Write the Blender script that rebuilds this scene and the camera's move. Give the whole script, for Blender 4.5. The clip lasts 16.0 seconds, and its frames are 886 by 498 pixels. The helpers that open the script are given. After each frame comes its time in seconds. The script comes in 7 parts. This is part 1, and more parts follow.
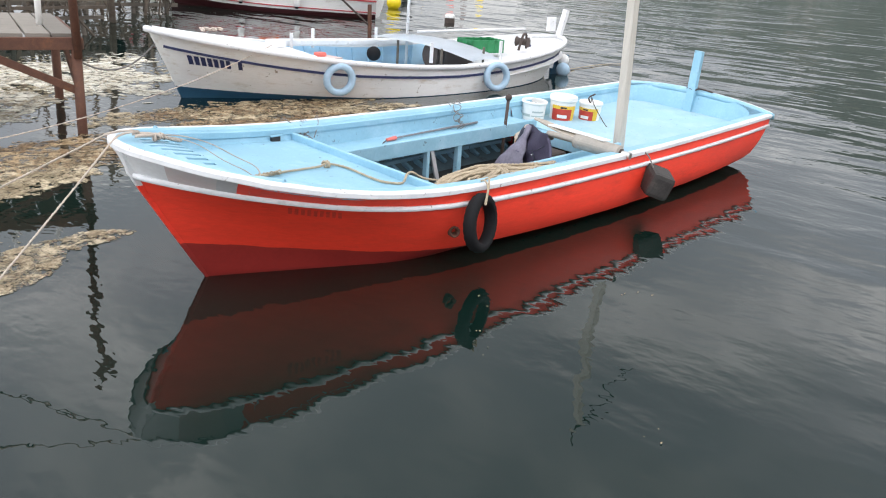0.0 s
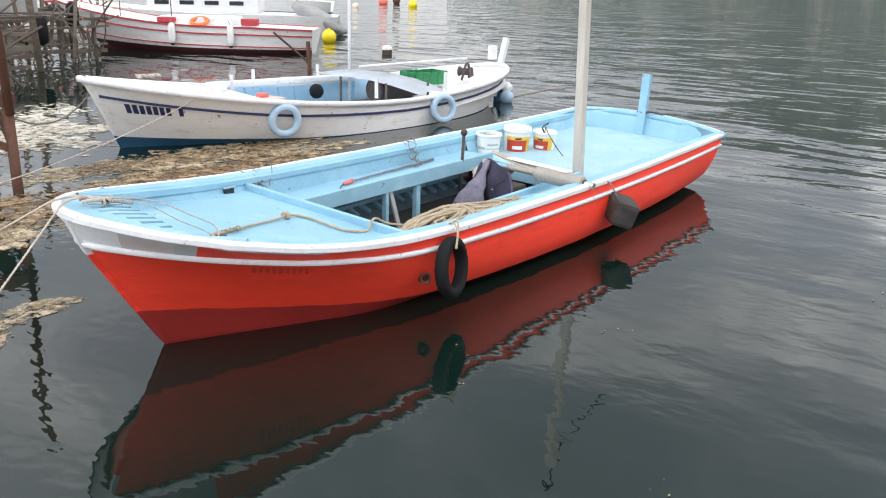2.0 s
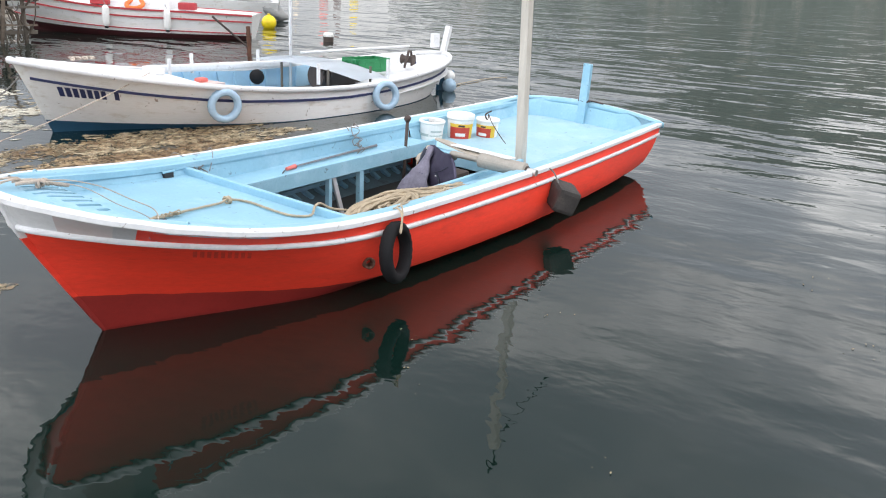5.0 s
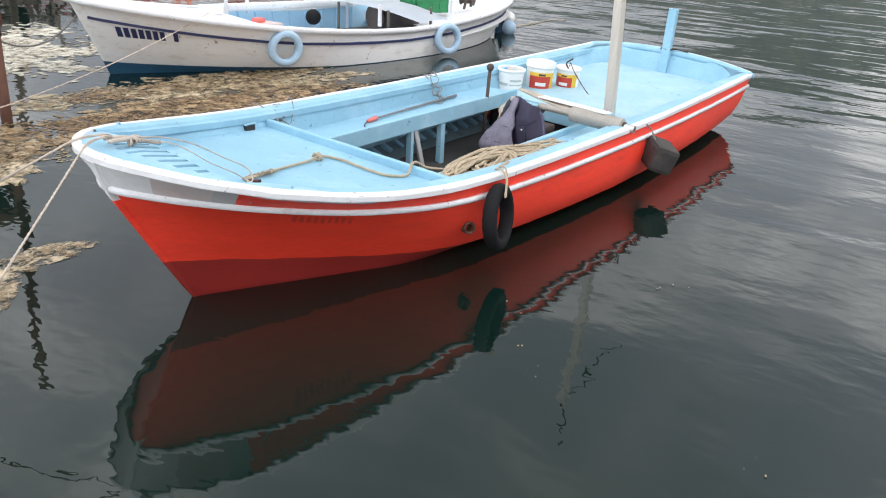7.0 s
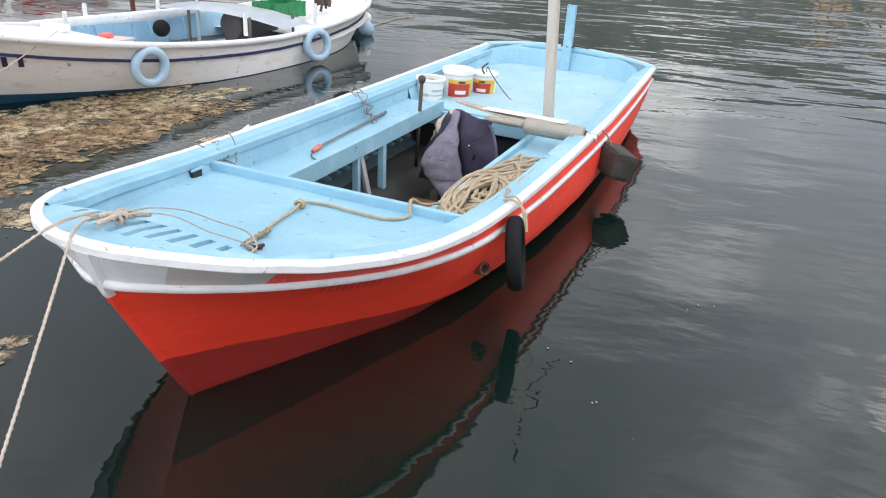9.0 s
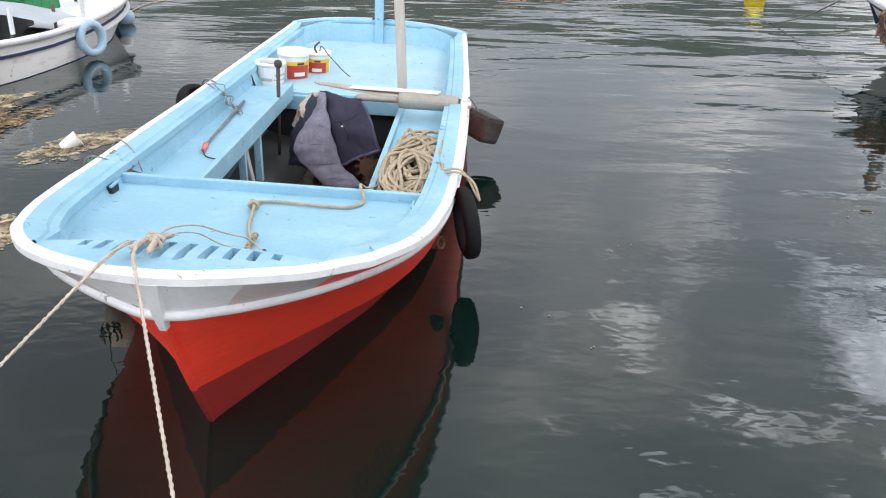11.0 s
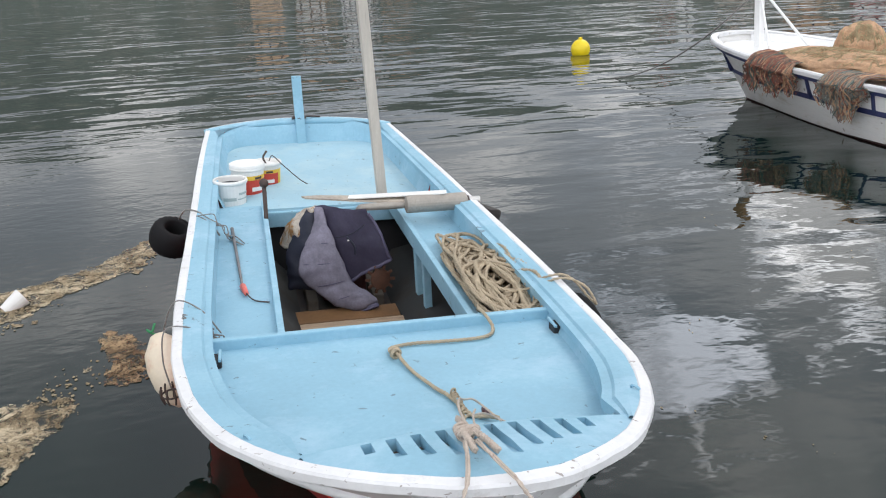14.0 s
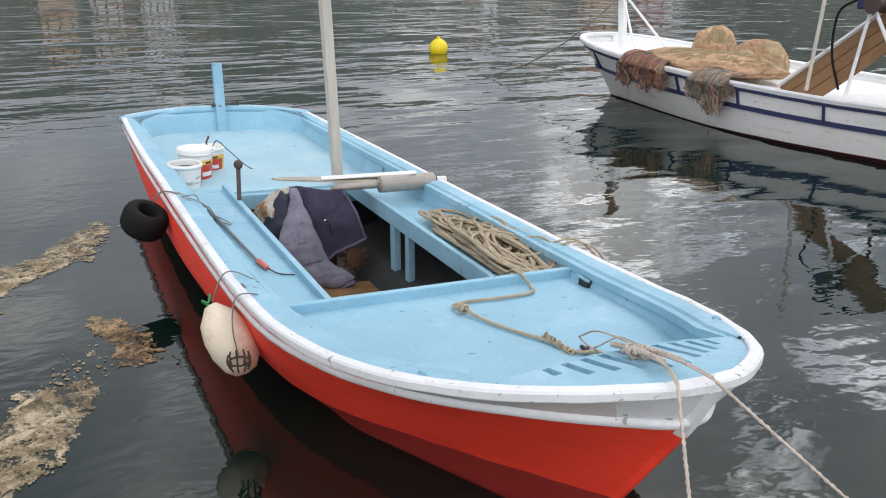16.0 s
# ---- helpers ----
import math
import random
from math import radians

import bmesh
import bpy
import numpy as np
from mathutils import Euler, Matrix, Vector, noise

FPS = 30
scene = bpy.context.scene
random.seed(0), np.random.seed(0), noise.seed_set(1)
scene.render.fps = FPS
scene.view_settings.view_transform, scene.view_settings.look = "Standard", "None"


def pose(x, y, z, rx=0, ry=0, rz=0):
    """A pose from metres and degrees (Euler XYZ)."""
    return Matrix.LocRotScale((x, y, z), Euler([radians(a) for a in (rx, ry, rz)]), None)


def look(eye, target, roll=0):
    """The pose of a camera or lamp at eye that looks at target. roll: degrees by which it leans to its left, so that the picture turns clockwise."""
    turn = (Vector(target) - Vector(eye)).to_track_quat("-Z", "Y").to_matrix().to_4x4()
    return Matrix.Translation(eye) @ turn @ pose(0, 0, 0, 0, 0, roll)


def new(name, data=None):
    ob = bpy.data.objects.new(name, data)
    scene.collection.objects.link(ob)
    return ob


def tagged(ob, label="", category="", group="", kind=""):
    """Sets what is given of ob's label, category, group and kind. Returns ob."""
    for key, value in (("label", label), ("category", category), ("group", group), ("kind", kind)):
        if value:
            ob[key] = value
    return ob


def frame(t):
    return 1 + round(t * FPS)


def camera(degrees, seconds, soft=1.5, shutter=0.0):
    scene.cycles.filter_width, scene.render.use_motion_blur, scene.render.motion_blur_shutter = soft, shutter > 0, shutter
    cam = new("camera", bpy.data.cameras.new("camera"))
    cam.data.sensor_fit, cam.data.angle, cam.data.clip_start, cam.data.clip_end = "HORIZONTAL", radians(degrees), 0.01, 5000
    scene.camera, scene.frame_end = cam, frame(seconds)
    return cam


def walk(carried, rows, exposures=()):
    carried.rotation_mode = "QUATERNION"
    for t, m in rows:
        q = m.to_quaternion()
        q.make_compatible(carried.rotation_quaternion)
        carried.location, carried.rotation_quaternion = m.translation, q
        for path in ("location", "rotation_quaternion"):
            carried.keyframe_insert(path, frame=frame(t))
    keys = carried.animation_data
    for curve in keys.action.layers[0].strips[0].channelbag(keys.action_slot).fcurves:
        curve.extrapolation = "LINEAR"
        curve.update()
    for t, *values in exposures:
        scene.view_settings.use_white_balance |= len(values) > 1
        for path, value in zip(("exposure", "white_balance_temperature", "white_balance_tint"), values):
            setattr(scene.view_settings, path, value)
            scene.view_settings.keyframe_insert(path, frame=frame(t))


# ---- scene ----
cam = camera(55.1, 16.0, soft=1.1)
PATH = [
    (0, (-2.511, -4.063, 1.907), (-1.103, -2.813, 1.233), 3.78),
    (0.5, (-2.495, -3.845, 1.931), (-1.036, -2.654, 1.26), 3.51),
    (1, (-2.462, -3.792, 1.961), (-0.975, -2.599, 1.356), 1.71),
    (1.5, (-2.453, -3.788, 1.957), (-0.961, -2.596, 1.364), 1.66),
    (2, (-2.439, -3.795, 1.948), (-0.933, -2.628, 1.338), 1.37),
    (2.5, (-2.431, -3.796, 1.945), (-0.909, -2.653, 1.332), 1.18),
    (3, (-2.439, -3.802, 1.947), (-0.911, -2.667, 1.334), 0.83),
    (3.5, (-2.446, -3.804, 1.939), (-0.905, -2.685, 1.326), 1.01),
    (4, (-2.448, -3.794, 1.935), (-0.88, -2.716, 1.322), 1.35),
    (4.2, (-2.457, -3.803, 1.933), (-0.88, -2.737, 1.316), 1.47),
    (6.3, (-2.463, -3.613, 1.909), (-0.895, -2.572, 1.233), 4.55),
    (6.5, (-2.437, -3.519, 1.915), (-0.88, -2.478, 1.212), 4.01),
    (7, (-2.405, -3.238, 1.914), (-0.899, -2.166, 1.154), 3.13),
    (7.5, (-2.453, -2.958, 1.952), (-0.882, -1.953, 1.228), 5.37),
    (8, (-2.406, -2.656, 1.918), (-0.762, -1.741, 1.239), 5.00),
    (8.2, (-2.367, -2.521, 1.924), (-0.693, -1.67, 1.235), 3.88),
    (10.3, (-2.535, -1.338, 1.862), (-0.764, -0.933, 1.026), 2.45),
    (10.5, (-2.581, -1.223, 1.878), (-0.764, -0.968, 1.081), 2.73),
    (11, (-2.658, -0.989, 1.907), (-0.825, -0.906, 1.111), 0.93),
    (11.5, (-2.593, -0.723, 1.921), (-0.761, -0.76, 1.119), -3.20),
    (12, (-2.523, -0.474, 1.94), (-0.691, -0.665, 1.16), -2.45),
    (12.5, (-2.496, -0.212, 1.998), (-0.658, -0.454, 1.248), -0.67),
    (13, (-2.336, 0.002, 2.026), (-0.487, -0.226, 1.298), -2.13),
    (13.5, (-2.23, 0.211, 2.029), (-0.367, -0.002, 1.336), -3.32),
    (14, (-2.157, 0.493, 2.062), (-0.312, 0.094, 1.401), -2.74),
    (14.5, (-2.076, 0.764, 2.053), (-0.225, 0.315, 1.442), -3.86),
    (15, (-2.035, 1.026, 2.074), (-0.21, 0.457, 1.486), -4.50),
    (15.5, (-2.134, 1.324, 2.07), (-0.385, 0.579, 1.45), -3.66),
    (16, (-2.106, 1.588, 2.013), (-0.403, 0.777, 1.348), 0.04),
]
walk(cam, [(t, look(eye, target, roll)) for t, eye, target, roll in PATH], exposures=[(0, 0.30), (4, 0.29), (6.5, 0.27), (8, 0.20), (11, 0.18), (12.5, 0.02), (13.5, -0.15), (16, -0.18)])

# ---- world, sun, exposure ----
def nd(nt, kind, **kw):
    n = nt.nodes.new(kind)
    for k, v in kw.items():
        if k == "op":
            n.operation = v
        elif k == "blend":
            n.blend_type = v
        else:
            n.inputs[k].default_value = v
    return n


def ramp(nt, stops):
    r = nt.nodes.new("ShaderNodeValToRGB")
    e = r.color_ramp.elements
    while len(e) < len(stops):
        e.new(0.5)
    for el, (p, c) in zip(e, stops):
        el.position = p
        el.color = (*c, 1)
    return r


SUN_EL, SUN_AZ = 46.0, 137.0
world = bpy.data.worlds.new("overcast_sky")
scene.world = world
world.use_nodes = True
wt = world.node_tree
wt.nodes.clear()
sky = wt.nodes.new("ShaderNodeTexSky")
sky.sky_type = "NISHITA"
sky.sun_disc = False
sky.sun_elevation, sky.sun_rotation = radians(SUN_EL), radians(SUN_AZ)
wco = wt.nodes.new("ShaderNodeTexCoord")
sep = wt.nodes.new("ShaderNodeSeparateXYZ")
wt.links.new(wco.outputs["Generated"], sep.inputs[0])
lift = nd(wt, "ShaderNodeMath", op="ADD")
lift.inputs[1].default_value = 0.22
wt.links.new(sep.outputs["Z"], lift.inputs[0])
flat = nd(wt, "ShaderNodeCombineXYZ")
for ax in "XY":
    dv = nd(wt, "ShaderNodeMath", op="DIVIDE")
    wt.links.new(sep.outputs[ax], dv.inputs[0])
    wt.links.new(lift.outputs[0], dv.inputs[1])
    wt.links.new(dv.outputs[0], flat.inputs[ax])
cl = nd(wt, "ShaderNodeTexNoise", Scale=2.2, Detail=6.0, Roughness=0.5, Distortion=0.3)
shift = nd(wt, "ShaderNodeVectorMath", op="ADD")
shift.inputs[1].default_value = (7.366, -2.277, 0)
wt.links.new(flat.outputs[0], shift.inputs[0])
wt.links.new(shift.outputs[0], cl.inputs["Vector"])
cr = ramp(wt, [(0.34, (0.47, 0.495, 0.545)), (0.47, (0.56, 0.575, 0.615)), (0.56, (0.71, 0.715, 0.735)), (0.68, (1.15, 1.13, 1.12))])
wt.links.new(cl.outputs["Fac"], cr.inputs[0])
mixw = wt.nodes.new("ShaderNodeMix")
mixw.data_type = "RGBA"
mixw.inputs[0].default_value = 0.88
skyk = nd(wt, "ShaderNodeVectorMath", op="SCALE")
skyk.inputs["Scale"].default_value = 0.10
wt.links.new(sky.outputs[0], skyk.inputs[0])
wt.links.new(skyk.outputs[0], mixw.inputs[6])
wt.links.new(cr.outputs[0], mixw.inputs[7])
# the cloud is thinner and brighter round the sun, most of all where it breaks
sd = nd(wt, "ShaderNodeVectorMath", op="DOT_PRODUCT")
sd.inputs[1].default_value = (math.sin(radians(SUN_AZ)) * math.cos(radians(SUN_EL)), math.cos(radians(SUN_AZ)) * math.cos(radians(SUN_EL)), math.sin(radians(SUN_EL)))
wt.links.new(wco.outputs["Generated"], sd.inputs[0])
# the open side of the sky, behind the quay
od = nd(wt, "ShaderNodeVectorMath", op="DOT_PRODUCT")
od.inputs[1].default_value = (-0.93, 0.25, 0.22)
wt.links.new(wco.outputs["Generated"], od.inputs[0])
glow = nd(wt, "ShaderNodeMapRange")
glow.interpolation_type = "SMOOTHSTEP"
for k, v in ((1, -0.55), (2, 0.75), (3, 0.90), (4, 2.1)):
    glow.inputs[k].default_value = v
wt.links.new(od.outputs["Value"], glow.inputs[0])
lobe = nd(wt, "ShaderNodeMapRange")
lobe.interpolation_type = "SMOOTHSTEP"
for k, v in ((1, 0.74), (2, 0.98), (3, 0.0), (4, 4.4)):
    lobe.inputs[k].default_value = v
wt.links.new(sd.outputs["Value"], lobe.inputs[0])
rift = nd(wt, "ShaderNodeMapRange")
for k, v in ((1, 0.53), (2, 0.70), (3, 0.0), (4, 1.0)):
    rift.inputs[k].default_value = v
fl_ = nd(wt, "ShaderNodeTexNoise", Scale=5.0, Detail=5.0, Roughness=0.55, Distortion=0.5)
wt.links.new(shift.outputs[0], fl_.inputs["Vector"])
wt.links.new(fl_.outputs["Fac"], rift.inputs[0])
shine = nd(wt, "ShaderNodeMath", op="MULTIPLY")
wt.links.new(lobe.outputs[0], shine.inputs[0])
wt.links.new(rift.outputs[0], shine.inputs[1])
total = nd(wt, "ShaderNodeMath", op="ADD")
wt.links.new(glow.outputs[0], total.inputs[0])
wt.links.new(shine.outputs[0], total.inputs[1])
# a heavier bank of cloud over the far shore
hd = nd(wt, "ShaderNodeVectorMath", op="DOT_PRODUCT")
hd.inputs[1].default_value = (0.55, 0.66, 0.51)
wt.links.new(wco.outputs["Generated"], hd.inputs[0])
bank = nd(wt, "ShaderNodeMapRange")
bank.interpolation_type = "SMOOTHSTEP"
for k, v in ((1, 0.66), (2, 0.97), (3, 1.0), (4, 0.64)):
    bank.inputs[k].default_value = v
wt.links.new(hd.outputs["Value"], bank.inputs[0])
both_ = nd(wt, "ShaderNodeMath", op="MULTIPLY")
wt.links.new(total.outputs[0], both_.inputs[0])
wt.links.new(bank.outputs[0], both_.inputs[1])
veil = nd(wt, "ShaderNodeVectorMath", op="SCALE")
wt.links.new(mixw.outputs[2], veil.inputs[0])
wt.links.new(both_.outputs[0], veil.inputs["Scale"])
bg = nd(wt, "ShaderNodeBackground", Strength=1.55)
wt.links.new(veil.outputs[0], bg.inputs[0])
wo = wt.nodes.new("ShaderNodeOutputWorld")
wt.links.new(bg.outputs[0], wo.inputs[0])

sl = bpy.data.lights.new("sun", "SUN")
sl.energy, sl.angle, sl.color = 0.6, radians(12), (1.0, 0.96, 0.90)
sun = new("sun", sl)
SUN_DIR = Vector((math.sin(radians(SUN_AZ)) * math.cos(radians(SUN_EL)), math.cos(radians(SUN_AZ)) * math.cos(radians(SUN_EL)), math.sin(radians(SUN_EL))))
sun.matrix_world = look(60 * SUN_DIR, (0, 0, 0))


# ---- materials ----
def material(name, color, rough=0.6, metal=0.0, vary=0.15, scale=6.0, fine=60.0, bump=0.15, bump_d=0.004, dirt=None, dirt_at=(0.58, 0.7), dirt_scale=3.0, stretch=(1, 1, 1), tint=None, spec=0.5, per_object=0.0, chips=None):
    """Paint or bare stuff with variation at two scales, fine relief and, where asked, worn or dirty patches."""
    m = bpy.data.materials.new(name)
    m.use_nodes = True
    nt = m.node_tree
    b = nt.nodes["Principled BSDF"]
    b.inputs["Metallic"].default_value = metal
    b.inputs["Specular IOR Level"].default_value = spec
    co = nt.nodes.new("ShaderNodeTexCoord")
    mp = nt.nodes.new("ShaderNodeMapping")
    mp.inputs["Scale"].default_value = stretch
    nt.links.new(co.outputs["Object"], mp.inputs[0])
    big = nd(nt, "ShaderNodeTexNoise", Scale=scale, Detail=5.0, Roughness=0.6)
    small = nd(nt, "ShaderNodeTexNoise", Scale=fine, Detail=4.0, Roughness=0.65)
    for n in (big, small):
        nt.links.new(mp.outputs[0], n.inputs["Vector"])
    both = nd(nt, "ShaderNodeMath", op="ADD")
    hs = nd(nt, "ShaderNodeMath", op="MULTIPLY")
    hs.inputs[1].default_value = 0.5
    nt.links.new(small.outputs["Fac"], hs.inputs[0])
    nt.links.new(big.outputs["Fac"], both.inputs[0])
    nt.links.new(hs.outputs[0], both.inputs[1])
    c2 = tint or tuple(min(1, c * (1 + vary)) for c in color)
    c1 = tuple(c * (1 - vary) for c in color)
    r = ramp(nt, [(0.45, c1), (0.75, color), (1.0, c2)])
    nt.links.new(both.outputs[0], r.inputs[0])
    out = r.outputs[0]
    if per_object:
        oi = nt.nodes.new("ShaderNodeObjectInfo")
        mr = nd(nt, "ShaderNodeMapRange")
        mr.inputs[3].default_value, mr.inputs[4].default_value = 1 - per_object, 1 + per_object
        nt.links.new(oi.outputs["Random"], mr.inputs[0])
        hv = nt.nodes.new("ShaderNodeHueSaturation")
        nt.links.new(mr.outputs[0], hv.inputs["Value"])
        nt.links.new(out, hv.inputs["Color"])
        out = hv.outputs[0]
    if dirt:
        dn = nd(nt, "ShaderNodeTexNoise", Scale=dirt_scale, Detail=8.0, Roughness=0.72)
        nt.links.new(mp.outputs[0], dn.inputs["Vector"])
        dr = ramp(nt, [(dirt_at[0], (0, 0, 0)), (dirt_at[1], (1, 1, 1))])
        nt.links.new(dn.outputs["Fac"], dr.inputs[0])
        mx = nt.nodes.new("ShaderNodeMix")
        mx.data_type = "RGBA"
        nt.links.new(dr.outputs[0], mx.inputs[0])
        nt.links.new(out, mx.inputs[6])
        mx.inputs[7].default_value = (*dirt, 1)
        out = mx.outputs[2]
    if chips:
        # small sparse scuffs and chips down to what lies beneath
        cn = nd(nt, "ShaderNodeTexNoise", Scale=chips[1], Detail=3.0, Roughness=0.6, Distortion=0.8)
        nt.links.new(co.outputs["Object"], cn.inputs["Vector"])
        ck = ramp(nt, [(chips[2], (0, 0, 0)), (chips[2] + 0.035, (1, 1, 1))])
        nt.links.new(cn.outputs["Fac"], ck.inputs[0])
        cx = nt.nodes.new("ShaderNodeMix")
        cx.data_type = "RGBA"
        nt.links.new(ck.outputs[0], cx.inputs[0])
        nt.links.new(out, cx.inputs[6])
        cx.inputs[7].default_value = (*chips[0], 1)
        out = cx.outputs[2]
    nt.links.new(out, b.inputs["Base Color"])
    rr = nd(nt, "ShaderNodeMapRange")
    rr.inputs[3].default_value, rr.inputs[4].default_value = max(0.02, rough - 0.12), min(1, rough + 0.12)
    nt.links.new(big.outputs["Fac"], rr.inputs[0])
    nt.links.new(rr.outputs[0], b.inputs["Roughness"])
    if bump:
        bp = nd(nt, "ShaderNodeBump", Strength=bump, Distance=bump_d)
        nt.links.new(both.outputs[0], bp.inputs["Height"])
        nt.links.new(bp.outputs[0], b.inputs["Normal"])
    return m


RED = material("red_hull_paint", (0.88, 0.055, 0.027), 0.5, vary=0.15, scale=2.2, fine=26, bump=0.25, bump_d=0.006, stretch=(0.5, 1, 2.2), dirt=(0.55, 0.034, 0.020), dirt_at=(0.56, 0.82), dirt_scale=3.2)
OLDRED = material("painted_over_dark_red", (0.60, 0.045, 0.028), 0.5, vary=0.3, scale=20)
FADED = material("red_paint_rubbed_to_primer", (0.60, 0.49, 0.47), 0.6, vary=0.12, scale=5, fine=40, stretch=(0.4, 1, 1), dirt=(0.55, 0.53, 0.53), dirt_at=(0.42, 0.66), dirt_scale=2.6)
MAROON = material("dark_red_bottom_paint", (0.28, 0.021, 0.016), 0.55, vary=0.18, scale=3, fine=40)
WHITE = material("white_boat_paint", (0.71, 0.71, 0.715), 0.65, vary=0.08, scale=5, fine=40, dirt=(0.50, 0.48, 0.46), dirt_at=(0.58, 0.74), dirt_scale=6, bump=0.3, chips=((0.33, 0.30, 0.28), 23, 0.665))
PRIMER = material("greyish_white_worn_paint", (0.44, 0.435, 0.44), 0.6, vary=0.15, scale=3, fine=30, dirt=(0.46, 0.22, 0.20), dirt_at=(0.54, 0.76), dirt_scale=2.2, bump=0.3)
BLUE = material("light_blue_boat_paint", (0.250, 0.455, 0.572), 0.6, vary=0.11, scale=3, fine=45, dirt=(0.37, 0.56, 0.68), dirt_at=(0.50, 0.72), dirt_scale=2.5, bump=0.25, tint=(0.30, 0.51, 0.62), chips=((0.15, 0.24, 0.30), 19, 0.675))
BLUEWORN = material("worn_pale_blue_deck_paint", (0.31, 0.49, 0.575), 0.65, vary=0.08, scale=3, fine=45, dirt=(0.41, 0.56, 0.60), dirt_at=(0.48, 0.70), dirt_scale=2.0, bump=0.3, chips=((0.20, 0.27, 0.30), 17, 0.67))
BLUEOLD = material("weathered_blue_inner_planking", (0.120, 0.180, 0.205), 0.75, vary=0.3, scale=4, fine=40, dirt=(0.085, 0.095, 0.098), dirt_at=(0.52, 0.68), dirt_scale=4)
# near-black planking colour that carries the shade under the benches
SHADED = material("oil_stained_inner_planking", (0.028, 0.030, 0.030), 0.8, vary=0.3, scale=4, fine=40, dirt=(0.03, 0.025, 0.02), dirt_at=(0.5, 0.66), dirt_scale=4)
BILGE = material("dark_brown_bilge", (0.035, 0.026, 0.022), 0.6, vary=0.4, scale=5, fine=40, dirt=(0.09, 0.05, 0.03), dirt_at=(0.55, 0.7))
PLANK = material("bare_wood_sole_board", (0.44, 0.32, 0.215), 0.7, vary=0.3, scale=4, fine=60, stretch=(6, 0.6, 6), dirt=(0.10, 0.06, 0.04), dirt_at=(0.52, 0.68))
RUBBER = material("black_tyre_rubber", (0.010, 0.010, 0.011), 0.8, spec=0.2, vary=0.3, scale=12, fine=90, dirt=(0.05, 0.047, 0.043), dirt_at=(0.64, 0.78), dirt_scale=9, bump=0.4)
BLOCKR = material("scuffed_brown_black_rubber", (0.050, 0.045, 0.042), 0.7, spec=0.3, vary=0.4, scale=10, fine=70, dirt=(0.12, 0.10, 0.085), dirt_at=(0.55, 0.75), dirt_scale=7, bump=0.5)
ROPE = material("weathered_hemp_rope", (0.41, 0.335, 0.235), 0.9, vary=0.28, scale=14, fine=160, bump=0.9, bump_d=0.006, dirt=(0.24, 0.18, 0.11), dirt_at=(0.58, 0.72), dirt_scale=12)
ROPEW = material("pale_frayed_mooring_rope", (0.49, 0.415, 0.35), 0.9, vary=0.25, scale=16, fine=160, bump=0.9, bump_d=0.006, dirt=(0.25, 0.16, 0.14), dirt_at=(0.58, 0.70), dirt_scale=16)
CORD = material("thin_grey_cord", (0.20, 0.19, 0.18), 0.85, vary=0.3, scale=20, fine=120)
ALU = material("dull_grey_mast_wood", (0.52, 0.48, 0.42), 0.6, vary=0.16, scale=4, fine=50, stretch=(8, 8, 0.6), dirt=(0.30, 0.27, 0.24), dirt_at=(0.58, 0.7))
HOOKG = material("dark_grey_worn_handle", (0.17, 0.165, 0.17), 0.6, vary=0.35, scale=14, fine=80, dirt=(0.32, 0.30, 0.27), dirt_at=(0.55, 0.7), dirt_scale=10)
MUFF = material("ash_grey_heated_steel", (0.34, 0.31, 0.27), 0.55, metal=0.35, vary=0.2, scale=8, fine=70, dirt=(0.22, 0.17, 0.13), dirt_at=(0.55, 0.7), dirt_scale=7)
STEEL = material("bright_pipe_end_steel", (0.55, 0.54, 0.52), 0.35, metal=0.8, vary=0.15, scale=10)
RUST = material("rusty_brown_steel", (0.10, 0.043, 0.026), 0.8, vary=0.35, scale=8, fine=60, dirt=(0.18, 0.075, 0.036), dirt_at=(0.54, 0.7), dirt_scale=5, bump=0.5)
IRON = material("dark_rusted_iron", (0.06, 0.042, 0.035), 0.7, vary=0.3, scale=20, fine=90)
JACKET = material("faded_violet_grey_nylon", (0.080, 0.070, 0.118), 0.62, vary=0.22, scale=5, fine=60, bump=0.4, bump_d=0.006)
NAVYC = material("dark_navy_nylon", (0.022, 0.024, 0.042), 0.6, vary=0.25, scale=6, fine=60, bump=0.4, bump_d=0.006)
SLEEVE = material("pale_violet_grey_quilting", (0.165, 0.152, 0.195), 0.72, vary=0.38, scale=9, fine=60, bump=0.4, bump_d=0.006)
FUR = material("cream_and_tan_fleece", (0.55, 0.48, 0.40), 0.95, vary=0.2, scale=9, fine=120, bump=1.0, bump_d=0.02, dirt=(0.34, 0.17, 0.06), dirt_at=(0.50, 0.58), dirt_scale=7)
PAILW = material("white_pail_plastic", (0.78, 0.77, 0.74), 0.4, vary=0.05, scale=6, fine=40, dirt=(0.5, 0.48, 0.44), dirt_at=(0.64, 0.8))
LRED = material("red_pail_label", (0.52, 0.05, 0.03), 0.4, vary=0.12, scale=8)
LYEL = material("yellow_pail_label", (0.74, 0.48, 0.05), 0.4, vary=0.1, scale=8)
LGREY = material("pale_grey_pail_print", (0.42, 0.48, 0.46), 0.5, vary=0.1)
NAVY = material("navy_blue_trim_paint", (0.022, 0.030, 0.095), 0.5, vary=0.2, scale=8)
HULLW = material("aged_white_hull_paint", (0.80, 0.79, 0.765), 0.5, vary=0.08, scale=1.5, fine=25, stretch=(0.6, 1, 2.5), dirt=(0.60, 0.55, 0.47), dirt_at=(0.54, 0.72), dirt_scale=4.5, chips=((0.36, 0.31, 0.25), 12, 0.68))
